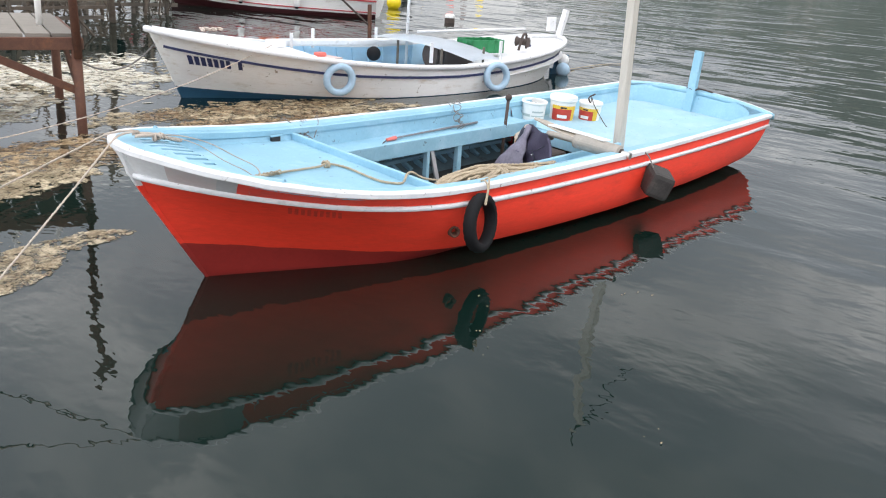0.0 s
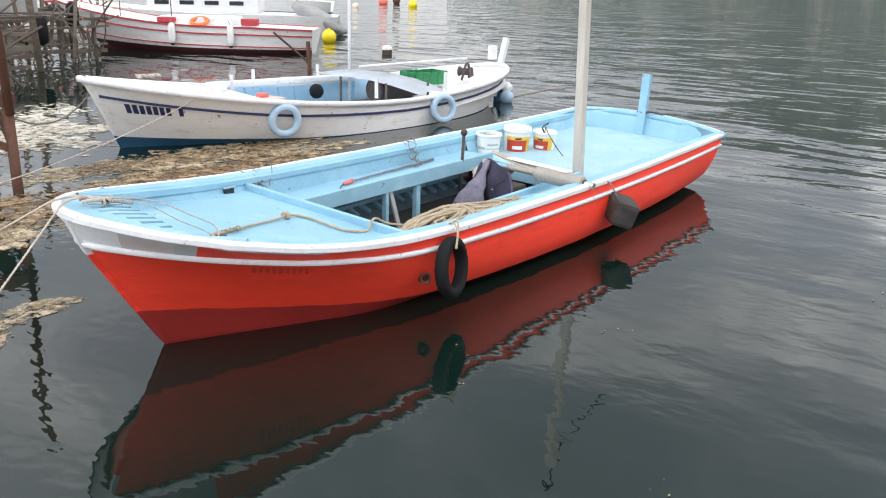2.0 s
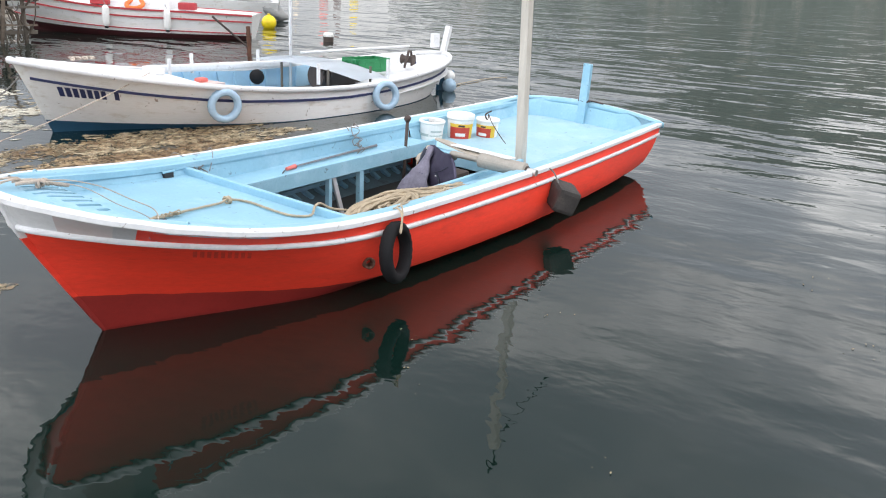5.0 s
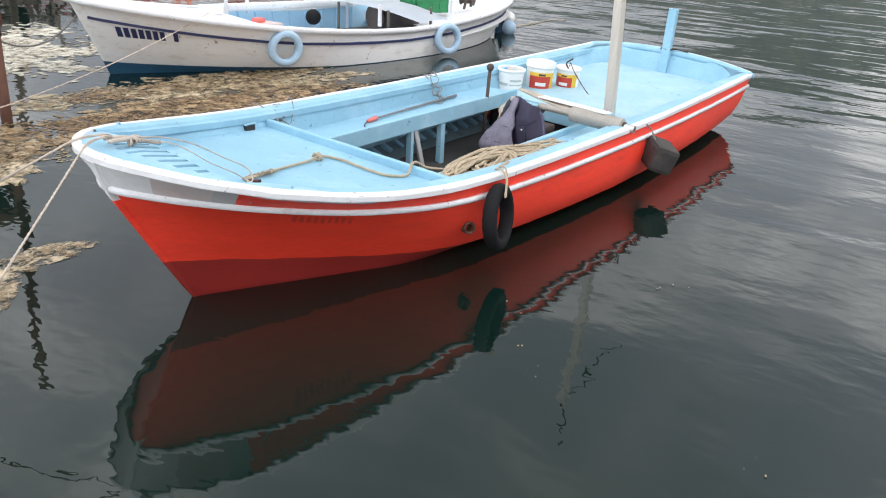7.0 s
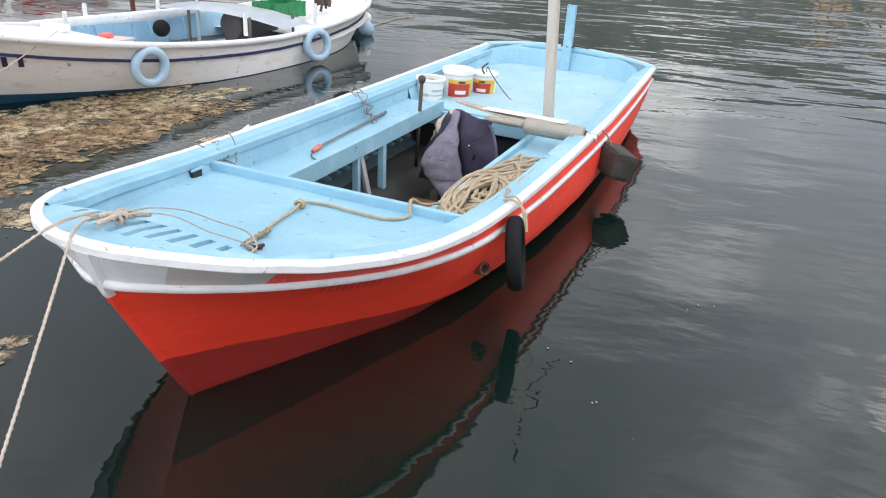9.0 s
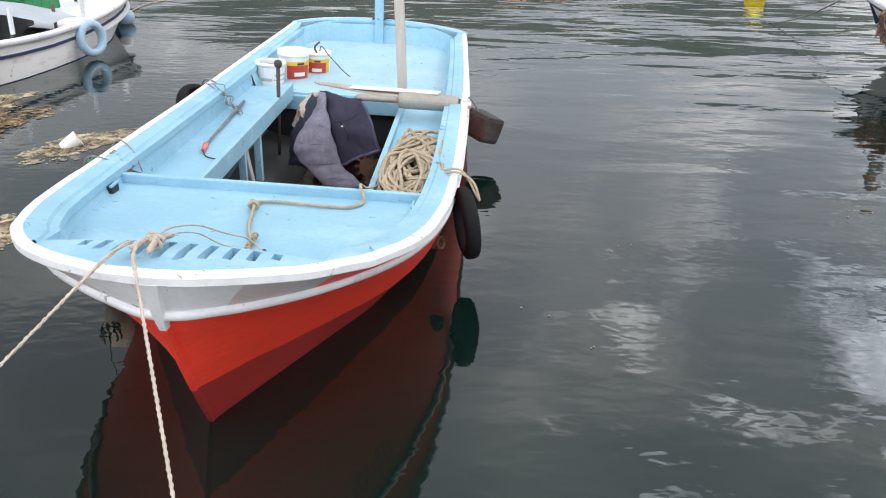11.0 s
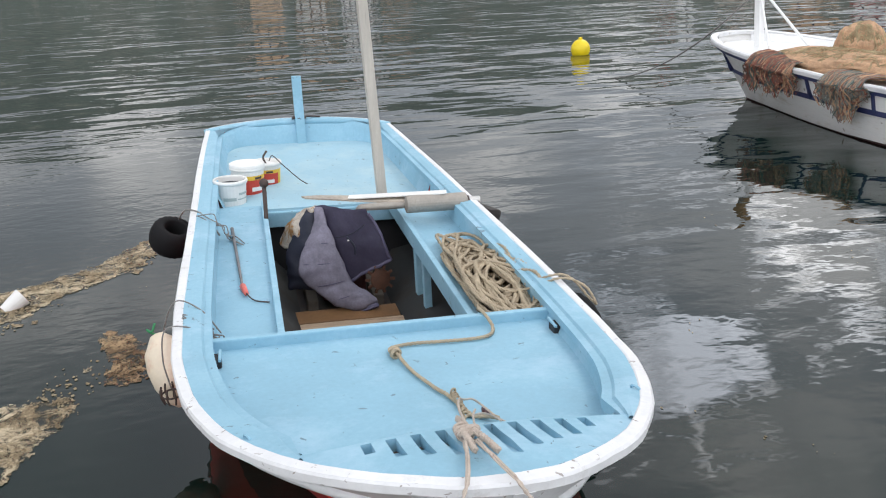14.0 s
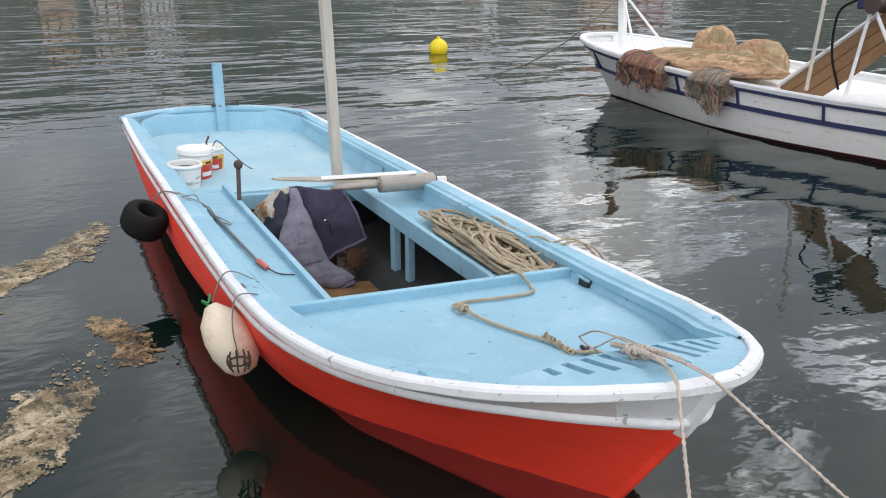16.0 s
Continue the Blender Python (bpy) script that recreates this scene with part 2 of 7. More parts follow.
TEAL = material("blue_bottom_paint", (0.022, 0.085, 0.15), 0.55, vary=0.2, scale=4)
PALEB = material("pale_blue_rubber_paint", (0.36, 0.50, 0.62), 0.6, vary=0.12, scale=10, dirt=(0.25, 0.33, 0.4), dirt_at=(0.58, 0.72), bump=0.4)
SKYB = material("sky_blue_inner_paint", (0.40, 0.62, 0.78), 0.6, vary=0.1, scale=5)
GREYT = material("grey_painted_board", (0.66, 0.69, 0.72), 0.6, vary=0.1, scale=3)
GREEN = material("green_crate_plastic", (0.02, 0.20, 0.07), 0.45, vary=0.2, scale=8)
TIMBER = material("weathered_grey_timber", (0.225, 0.20, 0.17), 0.85, vary=0.25, scale=3, fine=50, stretch=(1, 6, 6), dirt=(0.15, 0.14, 0.12), dirt_at=(0.52, 0.7), per_object=0.4)
OLDTIM = material("rotten_brown_timber", (0.115, 0.088, 0.066), 0.85, vary=0.3, scale=3, fine=50, stretch=(1, 6, 6), dirt=(0.20, 0.18, 0.155), dirt_at=(0.56, 0.74), per_object=0.4)
DARKTIM = material("dark_wet_timber", (0.12, 0.10, 0.08), 0.8, vary=0.3, scale=4, fine=50)
YELLOW = material("yellow_buoy_plastic", (0.80, 0.60, 0.01), 0.4, vary=0.08, scale=8)
DUSTY = material("dusty_pink_board_paint", (0.55, 0.44, 0.41), 0.7, vary=0.15, scale=8)
PINK = material("faded_red_buoy_plastic", (0.70, 0.16, 0.13), 0.5, vary=0.15, scale=8)
CREAM = material("cream_fender_plastic", (0.72, 0.62, 0.48), 0.5, vary=0.1, scale=6, dirt=(0.55, 0.26, 0.16), dirt_at=(0.50, 0.72), dirt_scale=4)
TARP = material("grey_boat_tarpaulin", (0.30, 0.30, 0.29), 0.8, vary=0.2, scale=4)
ORANGE = material("orange_lifebuoy_plastic", (0.72, 0.16, 0.03), 0.5)
NETO = material("orange_brown_fishing_net", (0.56, 0.35, 0.21), 0.95, vary=0.35, scale=10, fine=90, bump=1.0, bump_d=0.03)
NETR = material("rust_red_fishing_net", (0.26, 0.095, 0.065), 0.95, vary=0.4, scale=12, fine=90, bump=1.0, bump_d=0.03)
NETD = material("dark_bottle_green_fishing_net", (0.07, 0.11, 0.10), 0.95, vary=0.4, scale=12, fine=90, bump=1.0, bump_d=0.03)
DECKW = material("bright_white_deck_paint", (0.80, 0.80, 0.79), 0.6, vary=0.07, scale=4, fine=30, dirt=(0.55, 0.50, 0.44), dirt_at=(0.60, 0.74), dirt_scale=5, bump=0.3)
OCHRE = material("ochre_painted_timber", (0.27, 0.145, 0.055), 0.65, vary=0.25, scale=9, fine=50, dirt=(0.16, 0.09, 0.05), dirt_at=(0.55, 0.7), dirt_scale=9)
NETG = material("grey_green_fishing_net", (0.24, 0.25, 0.22), 0.95, vary=0.4, scale=12, fine=90, bump=1.0, bump_d=0.03)
NETY = material("straw_fishing_net", (0.42, 0.33, 0.19), 0.95, vary=0.35, scale=14, fine=90, bump=1.0, bump_d=0.03)
WEED = material("pale_floating_seaweed", (0.27, 0.215, 0.13), 0.85, vary=0.45, scale=9, fine=60, bump=0.7, bump_d=0.02, dirt=(0.13, 0.09, 0.045), dirt_at=(0.50, 0.62), dirt_scale=4)
WEEDB = material("brown_floating_seaweed", (0.19, 0.115, 0.055), 0.85, vary=0.5, scale=9, fine=60, bump=0.7, bump_d=0.02, dirt=(0.07, 0.045, 0.022), dirt_at=(0.50, 0.62), dirt_scale=4)
DREDP = material("dark_red_band_paint", (0.05, 0.009, 0.011), 0.5, vary=0.15)
REDT = material("red_trim_paint", (0.40, 0.035, 0.042), 0.5, vary=0.15)
BROWN = material("varnished_brown_plank", (0.20, 0.105, 0.045), 0.5, vary=0.3, scale=3, fine=30, stretch=(1, 1, 8))
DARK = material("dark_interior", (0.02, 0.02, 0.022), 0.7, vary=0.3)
CARD = material("pale_brown_weathered_hardboard", (0.40, 0.35, 0.29), 0.7, vary=0.3, scale=5, fine=40)
SPROCKET = material("orange_rust_sprocket", (0.075, 0.030, 0.016), 0.75, vary=0.4, scale=14, fine=80, bump=0.4)
ENGINE = material("dark_red_engine_enamel", (0.05, 0.012, 0.01), 0.5, vary=0.4, scale=8, dirt=(0.02, 0.015, 0.012))
CONC = material("grey_quay_concrete", (0.33, 0.32, 0.30), 0.9, vary=0.2, scale=2, fine=30, dirt=(0.18, 0.17, 0.15), dirt_at=(0.55, 0.7))
HILL = material("wooded_hillside", (0.060, 0.075, 0.062), 0.95, vary=0.5, scale=0.05, fine=0.5, bump=0.5, bump_d=0.5, dirt=(0.19, 0.17, 0.14), dirt_at=(0.52, 0.68), dirt_scale=0.04)
WALLF = material("pale_house_render", (0.52, 0.47, 0.41), 0.9, vary=0.12, scale=0.4, per_object=0.35)
WALLS = [WALLF] + [material(n, c, 0.9, vary=0.12, scale=0.4, per_object=0.2) for n, c in (("white_house_render", (0.55, 0.55, 0.53)), ("ochre_house_render", (0.40, 0.27, 0.17)), ("red_house_cladding", (0.42, 0.045, 0.045)), ("grey_blue_house_render", (0.33, 0.42, 0.47)), ("white_house_paint", (0.52, 0.50, 0.47)))]
ROOFF = material("clay_roof_tiles", (0.26, 0.11, 0.07), 0.9, vary=0.2, scale=0.6)
GLASSD = material("dark_window_glass", (0.03, 0.035, 0.04), 0.15, vary=0.1, bump=0)
STONE = material("shore_rubble_stone", (0.30, 0.27, 0.23), 0.9, vary=0.35, scale=2, fine=25, bump=0.6, bump_d=0.03)


def water_material():
    m = bpy.data.materials.new("dark_green_harbour_water")
    m.use_nodes = True
    nt = m.node_tree
    b = nt.nodes["Principled BSDF"]
    b.inputs["Base Color"].default_value = (0.0034, 0.0118, 0.0092, 1)
    b.inputs["Roughness"].default_value = 0.0
    b.inputs["IOR"].default_value = 1.56
    co = nt.nodes.new("ShaderNodeTexCoord")
    prev = None
    # sheltered between the boats, livelier towards the open water, and calmer here and there
    dist = nd(nt, "ShaderNodeVectorMath", op="DISTANCE")
    dist.inputs[1].default_value = (2.2, 4.0, 0)
    nt.links.new(co.outputs["Object"], dist.inputs[0])
    calm = nd(nt, "ShaderNodeMapRange")
    for k, v in ((1, 4.6), (2, 14.5), (3, 0.08), (4, 1.0)):
        calm.inputs[k].default_value = v
    nt.links.new(dist.outputs["Value"], calm.inputs[0])
    paws = nd(nt, "ShaderNodeTexNoise", Scale=0.35, Detail=2.0)
    nt.links.new(co.outputs["Object"], paws.inputs["Vector"])
    pawr = nd(nt, "ShaderNodeMapRange")
    for k, v in ((1, 0.36), (2, 0.60), (3, 0.45), (4, 1.2)):
        pawr.inputs[k].default_value = v
    nt.links.new(paws.outputs["Fac"], pawr.inputs[0])
    open_water = nd(nt, "ShaderNodeMath", op="MULTIPLY")
    nt.links.new(calm.outputs[0], open_water.inputs[0])
    nt.links.new(pawr.outputs[0], open_water.inputs[1])
    fade = nd(nt, "ShaderNodeMapRange")
    for k, v in ((1, 3.0), (2, 12.0), (3, 1.0), (4, 0.25)):
        fade.inputs[k].default_value = v
    nt.links.new(dist.outputs["Value"], fade.inputs[0])
    # long crests that run athwart the wind, shorter ripples on them, and a fine shiver close by
    for scl, rot, stretch, detail, dst, where in ((1.3, 6, (1, 0.34, 1), 1.5, 0.070, open_water), (3.2, -9, (1, 0.42, 1), 1.0, 0.016, open_water), (6.5, 11, (1, 0.5, 1), 1.0, 0.0055, open_water), (9.0, 14, (1, 0.6, 1), 0.5, 0.0013, fade), (17.0, -20, (1, 0.6, 1), 1.0, 0.0011, fade)):
        mp = nt.nodes.new("ShaderNodeMapping")
        mp.inputs["Scale"].default_value = stretch
        mp.inputs["Rotation"].default_value = (0, 0, radians(rot))
        nt.links.new(co.outputs["Object"], mp.inputs[0])
        nz = nd(nt, "ShaderNodeTexNoise", Scale=scl, Detail=detail, Roughness=0.45, Distortion=0.3)
        nt.links.new(mp.outputs[0], nz.inputs["Vector"])
        high = nd(nt, "ShaderNodeMath", op="MULTIPLY")
        nt.links.new(nz.outputs["Fac"], high.inputs[0])
        nt.links.new(where.outputs[0], high.inputs[1])
        bp = nd(nt, "ShaderNodeBump", Strength=1.0, Distance=dst)
        nt.links.new(high.outputs[0], bp.inputs["Height"])
        if prev:
            nt.links.new(prev.outputs[0], bp.inputs["Normal"])
        prev = bp
    nt.links.new(prev.outputs[0], b.inputs["Normal"])
    return m


WATER = water_material()


def film_material(name, dark, mid, pale, hole):
    """A thin floating mat of weed: blotched, matted and full of small holes."""
    m = bpy.data.materials.new(name)
    m.use_nodes = True
    nt = m.node_tree
    b = nt.nodes["Principled BSDF"]
    b.inputs["Roughness"].default_value = 0.75
    co = nt.nodes.new("ShaderNodeTexCoord")
    blot = nd(nt, "ShaderNodeTexNoise", Scale=3.5, Detail=7.0, Roughness=0.68, Distortion=0.8)
    grit = nd(nt, "ShaderNodeTexNoise", Scale=45.0, Detail=5.0, Roughness=0.75, Distortion=1.2)
    gap = nd(nt, "ShaderNodeTexNoise", Scale=9.0, Detail=8.0, Roughness=0.78, Distortion=0.6)
    for n in (blot, grit, gap):
        nt.links.new(co.outputs["Object"], n.inputs["Vector"])
    k = nd(nt, "ShaderNodeMath", op="MULTIPLY_ADD")
    k.inputs[1].default_value = 0.8
    nt.links.new(grit.outputs["Fac"], k.inputs[0])
    nt.links.new(blot.outputs["Fac"], k.inputs[2])
    r = ramp(nt, [(0.62, dark), (0.86, mid), (1.12 / 1.2, pale), (1.0, tuple(min(1, c * 1.25) for c in pale))])
    nt.links.new(k.outputs[0], r.inputs[0])
    nt.links.new(r.outputs[0], b.inputs["Base Color"])
    bp = nd(nt, "ShaderNodeBump", Strength=0.8, Distance=0.012)
    nt.links.new(grit.outputs["Fac"], bp.inputs["Height"])
    nt.links.new(bp.outputs[0], b.inputs["Normal"])
    ar = ramp(nt, [(hole - 0.07, (0, 0, 0)), (hole + 0.06, (1, 1, 1))])
    nt.links.new(gap.outputs["Fac"], ar.inputs[0])
    nt.links.new(ar.outputs[0], b.inputs["Alpha"])
    return m


FILM = film_material("matted_tan_weed", (0.09, 0.066, 0.034), (0.26, 0.195, 0.11), (0.46, 0.38, 0.255), 0.485)
FILMB = film_material("matted_brown_weed", (0.055, 0.036, 0.02), (0.17, 0.105, 0.05), (0.34, 0.24, 0.13), 0.49)
SCUM = film_material("pale_floating_scum", (0.26, 0.23, 0.16), (0.45, 0.40, 0.31), (0.58, 0.55, 0.46), 0.46)


# ---- building helpers ----
def obj(name, bm, mat, parent=None, label="", smooth=False, at=None):
    me = bpy.data.meshes.new(name)
    bm.normal_update()
    bm.to_mesh(me)
    bm.free()
    for mt in (mat if isinstance(mat, (list, tuple)) else [mat]):
        me.materials.append(mt)
    if smooth:
        me.polygons.foreach_set("use_smooth", [True] * len(me.polygons))
    ob = new(name, me)
    if at is not None:
        ob.matrix_world = at
    if parent is not None:
        ob.parent = parent
    if label:
        ob["label"] = label
    return ob


def part(name, bm, mat, parent, label="", smooth=False, at=None):
    return obj(name, bm, mat, parent, label, smooth, at)


def thing(name, m, label, category, group="", kind=""):
    e = new(name)
    e.empty_display_size = 0.2
    e.matrix_world = m
    return tagged(e, label, category, group, kind)


def box(sx, sy, sz, at=(0, 0, 0), m=None, bevel=0.0, bm=None):
    """A box of those sizes centred on at, with its edges broken by bevel."""
    own = bmesh.new()
    bmesh.ops.create_cube(own, size=1, matrix=Matrix.Diagonal((sx, sy, sz, 1)))
    if bevel:
        bmesh.ops.bevel(own, geom=own.edges[:], offset=bevel, segments=2, affect="EDGES", profile=0.6)
    own.transform(Matrix.Translation(at) @ (m or Matrix()))
    return merge(bm, own)


def merge(bm, own):
    if bm is None:
        return own
    me = bpy.data.meshes.new("tmp")
    own.to_mesh(me)
    own.free()
    bm.from_mesh(me)
    bpy.data.meshes.remove(me)
    return bm


def beam(a, b, w, h, bevel=0.004, bm=None, up=(0, 0, 1)):
    """A squared timber from a to b."""
    a, b = Vector(a), Vector(b)
    d = b - a
    x = d.normalized()
    y = Vector(up).cross(x)
    if y.length < 1e-3:
        y = Vector((0, 1, 0))
    y.normalize()
    z = x.cross(y)
    r = Matrix((x, y, z)).transposed().to_4x4()
    return box(d.length, w, h, m=Matrix.Translation((a + b) / 2) @ r, bevel=bevel, bm=bm)


def smooth_path(pts, n):
    """Catmull-Rom through pts, n steps a span."""
    P = [Vector(p) for p in pts]
    P = [2 * P[0] - P[1]] + P + [2 * P[-1] - P[-2]]
    out = []
    for i in range(1, len(P) - 2):
        p0, p1, p2, p3 = P[i - 1:i + 3]
        for k in range(n):
            t = k / n
            out.append(0.5 * (2 * p1 + (p2 - p0) * t + (2 * p0 - 5 * p1 + 4 * p2 - p3) * t * t + (3 * p1 - p0 - 3 * p2 + p3) * t ** 3))
    out.append(P[-2])
    return out


def tube(pts, r, sides=8, bm=None, caps=True, closed=False, flatten=1.0):
    """A round bar along pts; r is a number or one for each point."""
    bm = bm or bmesh.new()
    n = len(pts)
    pts = [Vector(p) for p in pts]
    rs = r if isinstance(r, (list, tuple)) else [r] * n
    rings, nrm = [], None
    for i, p in enumerate(pts):
        a, b = (pts[i - 1] if i or closed else p), (pts[(i + 1) % n] if i < n - 1 or closed else p)
        t = (b - a)
        t = t.normalized() if t.length > 1e-9 else Vector((0, 0, 1))
        if nrm is None:
            nrm = t.orthogonal().normalized()
        nrm = (nrm - t * nrm.dot(t))
        nrm = nrm.normalized() if nrm.length > 1e-6 else t.orthogonal().normalized()
        bi = t.cross(nrm)
        rings.append([bm.verts.new(p + rs[i] * (math.cos(2 * math.pi * k / sides) * nrm + flatten * math.sin(2 * math.pi * k / sides) * bi)) for k in range(sides)])
    for i in range(n if closed else n - 1):
        A, B = rings[i], rings[(i + 1) % n]
        for k in range(sides):
            bm.faces.new((A[k], A[(k + 1) % sides], B[(k + 1) % sides], B[k]))
    if caps and not closed:
        bm.faces.new(rings[0][::-1])
        bm.faces.new(rings[-1])
    return bm


def rope(pts, r, bm=None, strands=3, pitch=0.09, sides=5):
    """A laid rope: strands twisted about the line of pts."""
    bm = bm or bmesh.new()
    P = [Vector(p) for p in pts]
    L = [0.0]
    for a, b in zip(P, P[1:]):
        L.append(L[-1] + (b - a).length)
    nrm, frames = None, []
    for i, p in enumerate(P):
        t = (P[min(i + 1, len(P) - 1)] - P[max(i - 1, 0)])
        t = t.normalized() if t.length > 1e-9 else Vector((1, 0, 0))
        if nrm is None:
            nrm = t.orthogonal().normalized()
        nrm = nrm - t * nrm.dot(t)
        nrm = nrm.normalized() if nrm.length > 1e-6 else t.orthogonal().normalized()
        frames.append((nrm.copy(), t.cross(nrm)))
    for s in range(strands):
        line = []
        for p, l, (u, v) in zip(P, L, frames):
            a = 2 * math.pi * (l / pitch + s / strands)
            line.append(p + 0.5 * r * (math.cos(a) * u + math.sin(a) * v))
        tube(line, 0.58 * r, sides, bm)
    return bm


def lathe(profile, n=24, bm=None, at=Matrix(), caps=True):
    """Turned about z: profile is (radius, height) from bottom to top."""
    own = bmesh.new()
    rings = [[own.verts.new((r * math.cos(2 * math.pi * k / n), r * math.sin(2 * math.pi * k / n), z)) for k in range(n)] for r, z in profile]
    for A, B in zip(rings, rings[1:]):
        for k in range(n):
            own.faces.new((A[k], A[(k + 1) % n], B[(k + 1) % n], B[k]))
    if caps:
        own.faces.new(rings[0][::-1])
        own.faces.new(rings[-1])
    own.transform(at)
    return merge(bm, own)


def torus(R, r, n=32, k=12, bm=None, at=Matrix(), flat_r=1.0, groove=0.0):
    own = bmesh.new()
    rings = []
    for i in range(n):
        a = 2 * math.pi * i / n
        rr = []
        for j in range(k):
            b = 2 * math.pi * j / k
            g = 1 + (groove if (i % 2 and math.cos(b) > 0.3) else 0)
            x = R + r * g * math.cos(b)
            rr.append(own.verts.new((x * math.cos(a), x * math.sin(a), r * flat_r * math.sin(b))))
        rings.append(rr)
    for i in range(n):
        A, B = rings[i], rings[(i + 1) % n]
        for j in range(k):
            own.faces.new((A[j], A[(j + 1) % k], B[(j + 1) % k], B[j]))
    own.transform(at)
    return merge(bm, own)


def sheet(rows, bm=None, thick=0.0, close=False):
    """A skin through rows of points; thick gives it a second side."""
    own = bmesh.new()
    V = [[own.verts.new(p) for p in row] for row in rows]
    for A, B in zip(V, V[1:]):
        for i in range(len(A) - 1):
            own.faces.new((A[i], A[i + 1], B[i + 1], B[i]))
        if close:
            own.faces.new((A[-1], A[0], B[0], B[-1]))
    if thick:
        own.normal_update()
        bmesh.ops.solidify(own, geom=own.faces[:], thickness=thick)
    return merge(bm, own)


def interp(x, table):
    return float(np.interp(x, [a for a, _ in table], [b for _, b in table]))


def smooth_interp(x, table):
    """Monotone cubic through the table, so that long lines run fair."""
    xs, ys = [a for a, _ in table], [b for _, b in table]
    if x <= xs[0]:
        return ys[0]
    if x >= xs[-1]:
        return ys[-1]
    i = max(j for j in range(len(xs) - 1) if xs[j] <= x)

    def slope(j):
        if j == 0 or j == len(xs) - 1:
            k = min(j, len(xs) - 2)
            return (ys[k + 1] - ys[k]) / (xs[k + 1] - xs[k])
        d0, d1 = (ys[j] - ys[j - 1]) / (xs[j] - xs[j - 1]), (ys[j + 1] - ys[j]) / (xs[j + 1] - xs[j])
        return 0 if d0 * d1 <= 0 else 2 * d0 * d1 / (d0 + d1)
    h = xs[i + 1] - xs[i]
    t = (x - xs[i]) / h
    m0, m1 = slope(i) * h, slope(i + 1) * h
    return (2 * t ** 3 - 3 * t * t + 1) * ys[i] + (t ** 3 - 2 * t * t + t) * m0 + (-2 * t ** 3 + 3 * t * t) * ys[i + 1] + (t ** 3 - t * t) * m1


# ---- the red boat: lines ----
HEEL, YAW = 2.6, 0.5
BOAT = pose(0, 0, 0, 0, 0, YAW)
LEAN_T = math.tan(radians(HEEL))
BEND = [(-0.5, -0.035), (-0.2, -0.005), (0.1, 0.01), (1.0, 0.02), (2.0, 0.01), (3.5, 0.005), (6.0, 0.02)]


def settle(p):
    """Where a point of the fair lines lies in the old hull, which lists a little and is not quite straight."""
    y = p[1] + float(np.interp(p[0], [a for a, _ in BEND], [b for _, b in BEND]))
    return Vector((p[0], y, p[2] + LEAN_T * y))


def onb(x, y, z, *r):
    return BOAT @ Matrix.Translation(settle((x, y, z))) @ Matrix.Rotation(radians(HEEL), 4, "X") @ pose(0, 0, 0, *r)


def aboard(name, bm, mat, label, category, group="", smooth=True):
    """A loose thing whose points are given in the boat's fair lines."""
    for v in bm.verts:
        v.co = settle(v.co)
    return tagged(obj(name, bm, mat, smooth=smooth, at=BOAT), label, category, group)


SW = [(-0.50, 0.0), (-0.495, 0.08), (-0.475, 0.15), (-0.44, 0.215), (-0.33, 0.375), (-0.18, 0.515), (0.0, 0.632), (0.2, 0.722), (0.5, 0.812), (1.0, 0.882), (1.5, 0.908), (2.2, 0.915), (3.2, 0.915), (4.2, 0.908), (5.1, 0.893), (6.03, 0.865)]
SZ = [(-0.50, 0.855), (-0.33, 0.812), (-0.18, 0.775), (0.0, 0.735), (0.2, 0.695), (0.5, 0.645), (1.0, 0.59), (1.5, 0.565), (2.2, 0.552), (3.2, 0.542), (4.2, 0.538), (5.1, 0.54), (6.03, 0.548)]
W0 = [(0.0, 0.0), (0.3, 0.15), (0.7, 0.35), (1.15, 0.56), (1.7, 0.705), (2.4, 0.80), (3.2, 0.84), (4.2, 0.825), (5.0, 0.775), (5.7, 0.70)]
PAINT = [(0.0, 0.242), (0.35, 0.205), (0.8, 0.145), (1.3, 0.108), (2.0, 0.100), (4.0, 0.100), (5.7, 0.105)]
STRAKE = [(-0.5, 0.165), (-0.2, 0.142), (0.2, 0.121), (0.7, 0.112), (1.5, 0.11), (6.0, 0.112)]


def sw(x): return smooth_interp(x, SW)


def sz(x): return smooth_interp(x, SZ)


def hull_at(u, s, inset=0.0):
    """A point of the starboard skin: u from stem to transom, s from keel (-1) over the waterline (0) to the sheer (1)."""
    xs, x0 = -0.5 + 6.53 * u, 5.7 * u
    wS, zS, w0 = max(0.0, sw(xs) - 0.022), sz(xs) - 0.03, smooth_interp(x0, W0)
    # the run of the bottom turns in sharply under the after body
    k = min(1.0, max(0.0, (u - 0.16) / 0.26))
    turn = 0.36 * k * k * (3 - 2 * k)
    if s >= 0:
        flare = 1 + 2.0 * max(0.0, 1 - u / 0.24) ** 1.2
        w = w0 + (wS - w0) * s ** flare + 0.045 * math.sin(math.pi * s) * min(1, u / 0.25)
        w -= turn * max(0.0, 1 - zS * s / 0.118) ** 1.4
        return Vector((x0 + (xs - x0) * s, -max(0.0, w - inset), zS * s))
    return Vector((x0 - 0.45 * s * (1 - u), -max(0.0, (w0 - turn) * (1 + 0.6 * s) - inset), 0.32 * s))


US = [0, 0.0015, 0.004, 0.009, 0.016, 0.025, 0.036, 0.05, 0.066, 0.085, 0.105, 0.13, 0.16, 0.2, 0.25, 0.31, 0.38, 0.46, 0.55, 0.64, 0.73, 0.82, 0.91, 1.0]


def mirror(v): return Vector((v.x, -v.y, v.z))


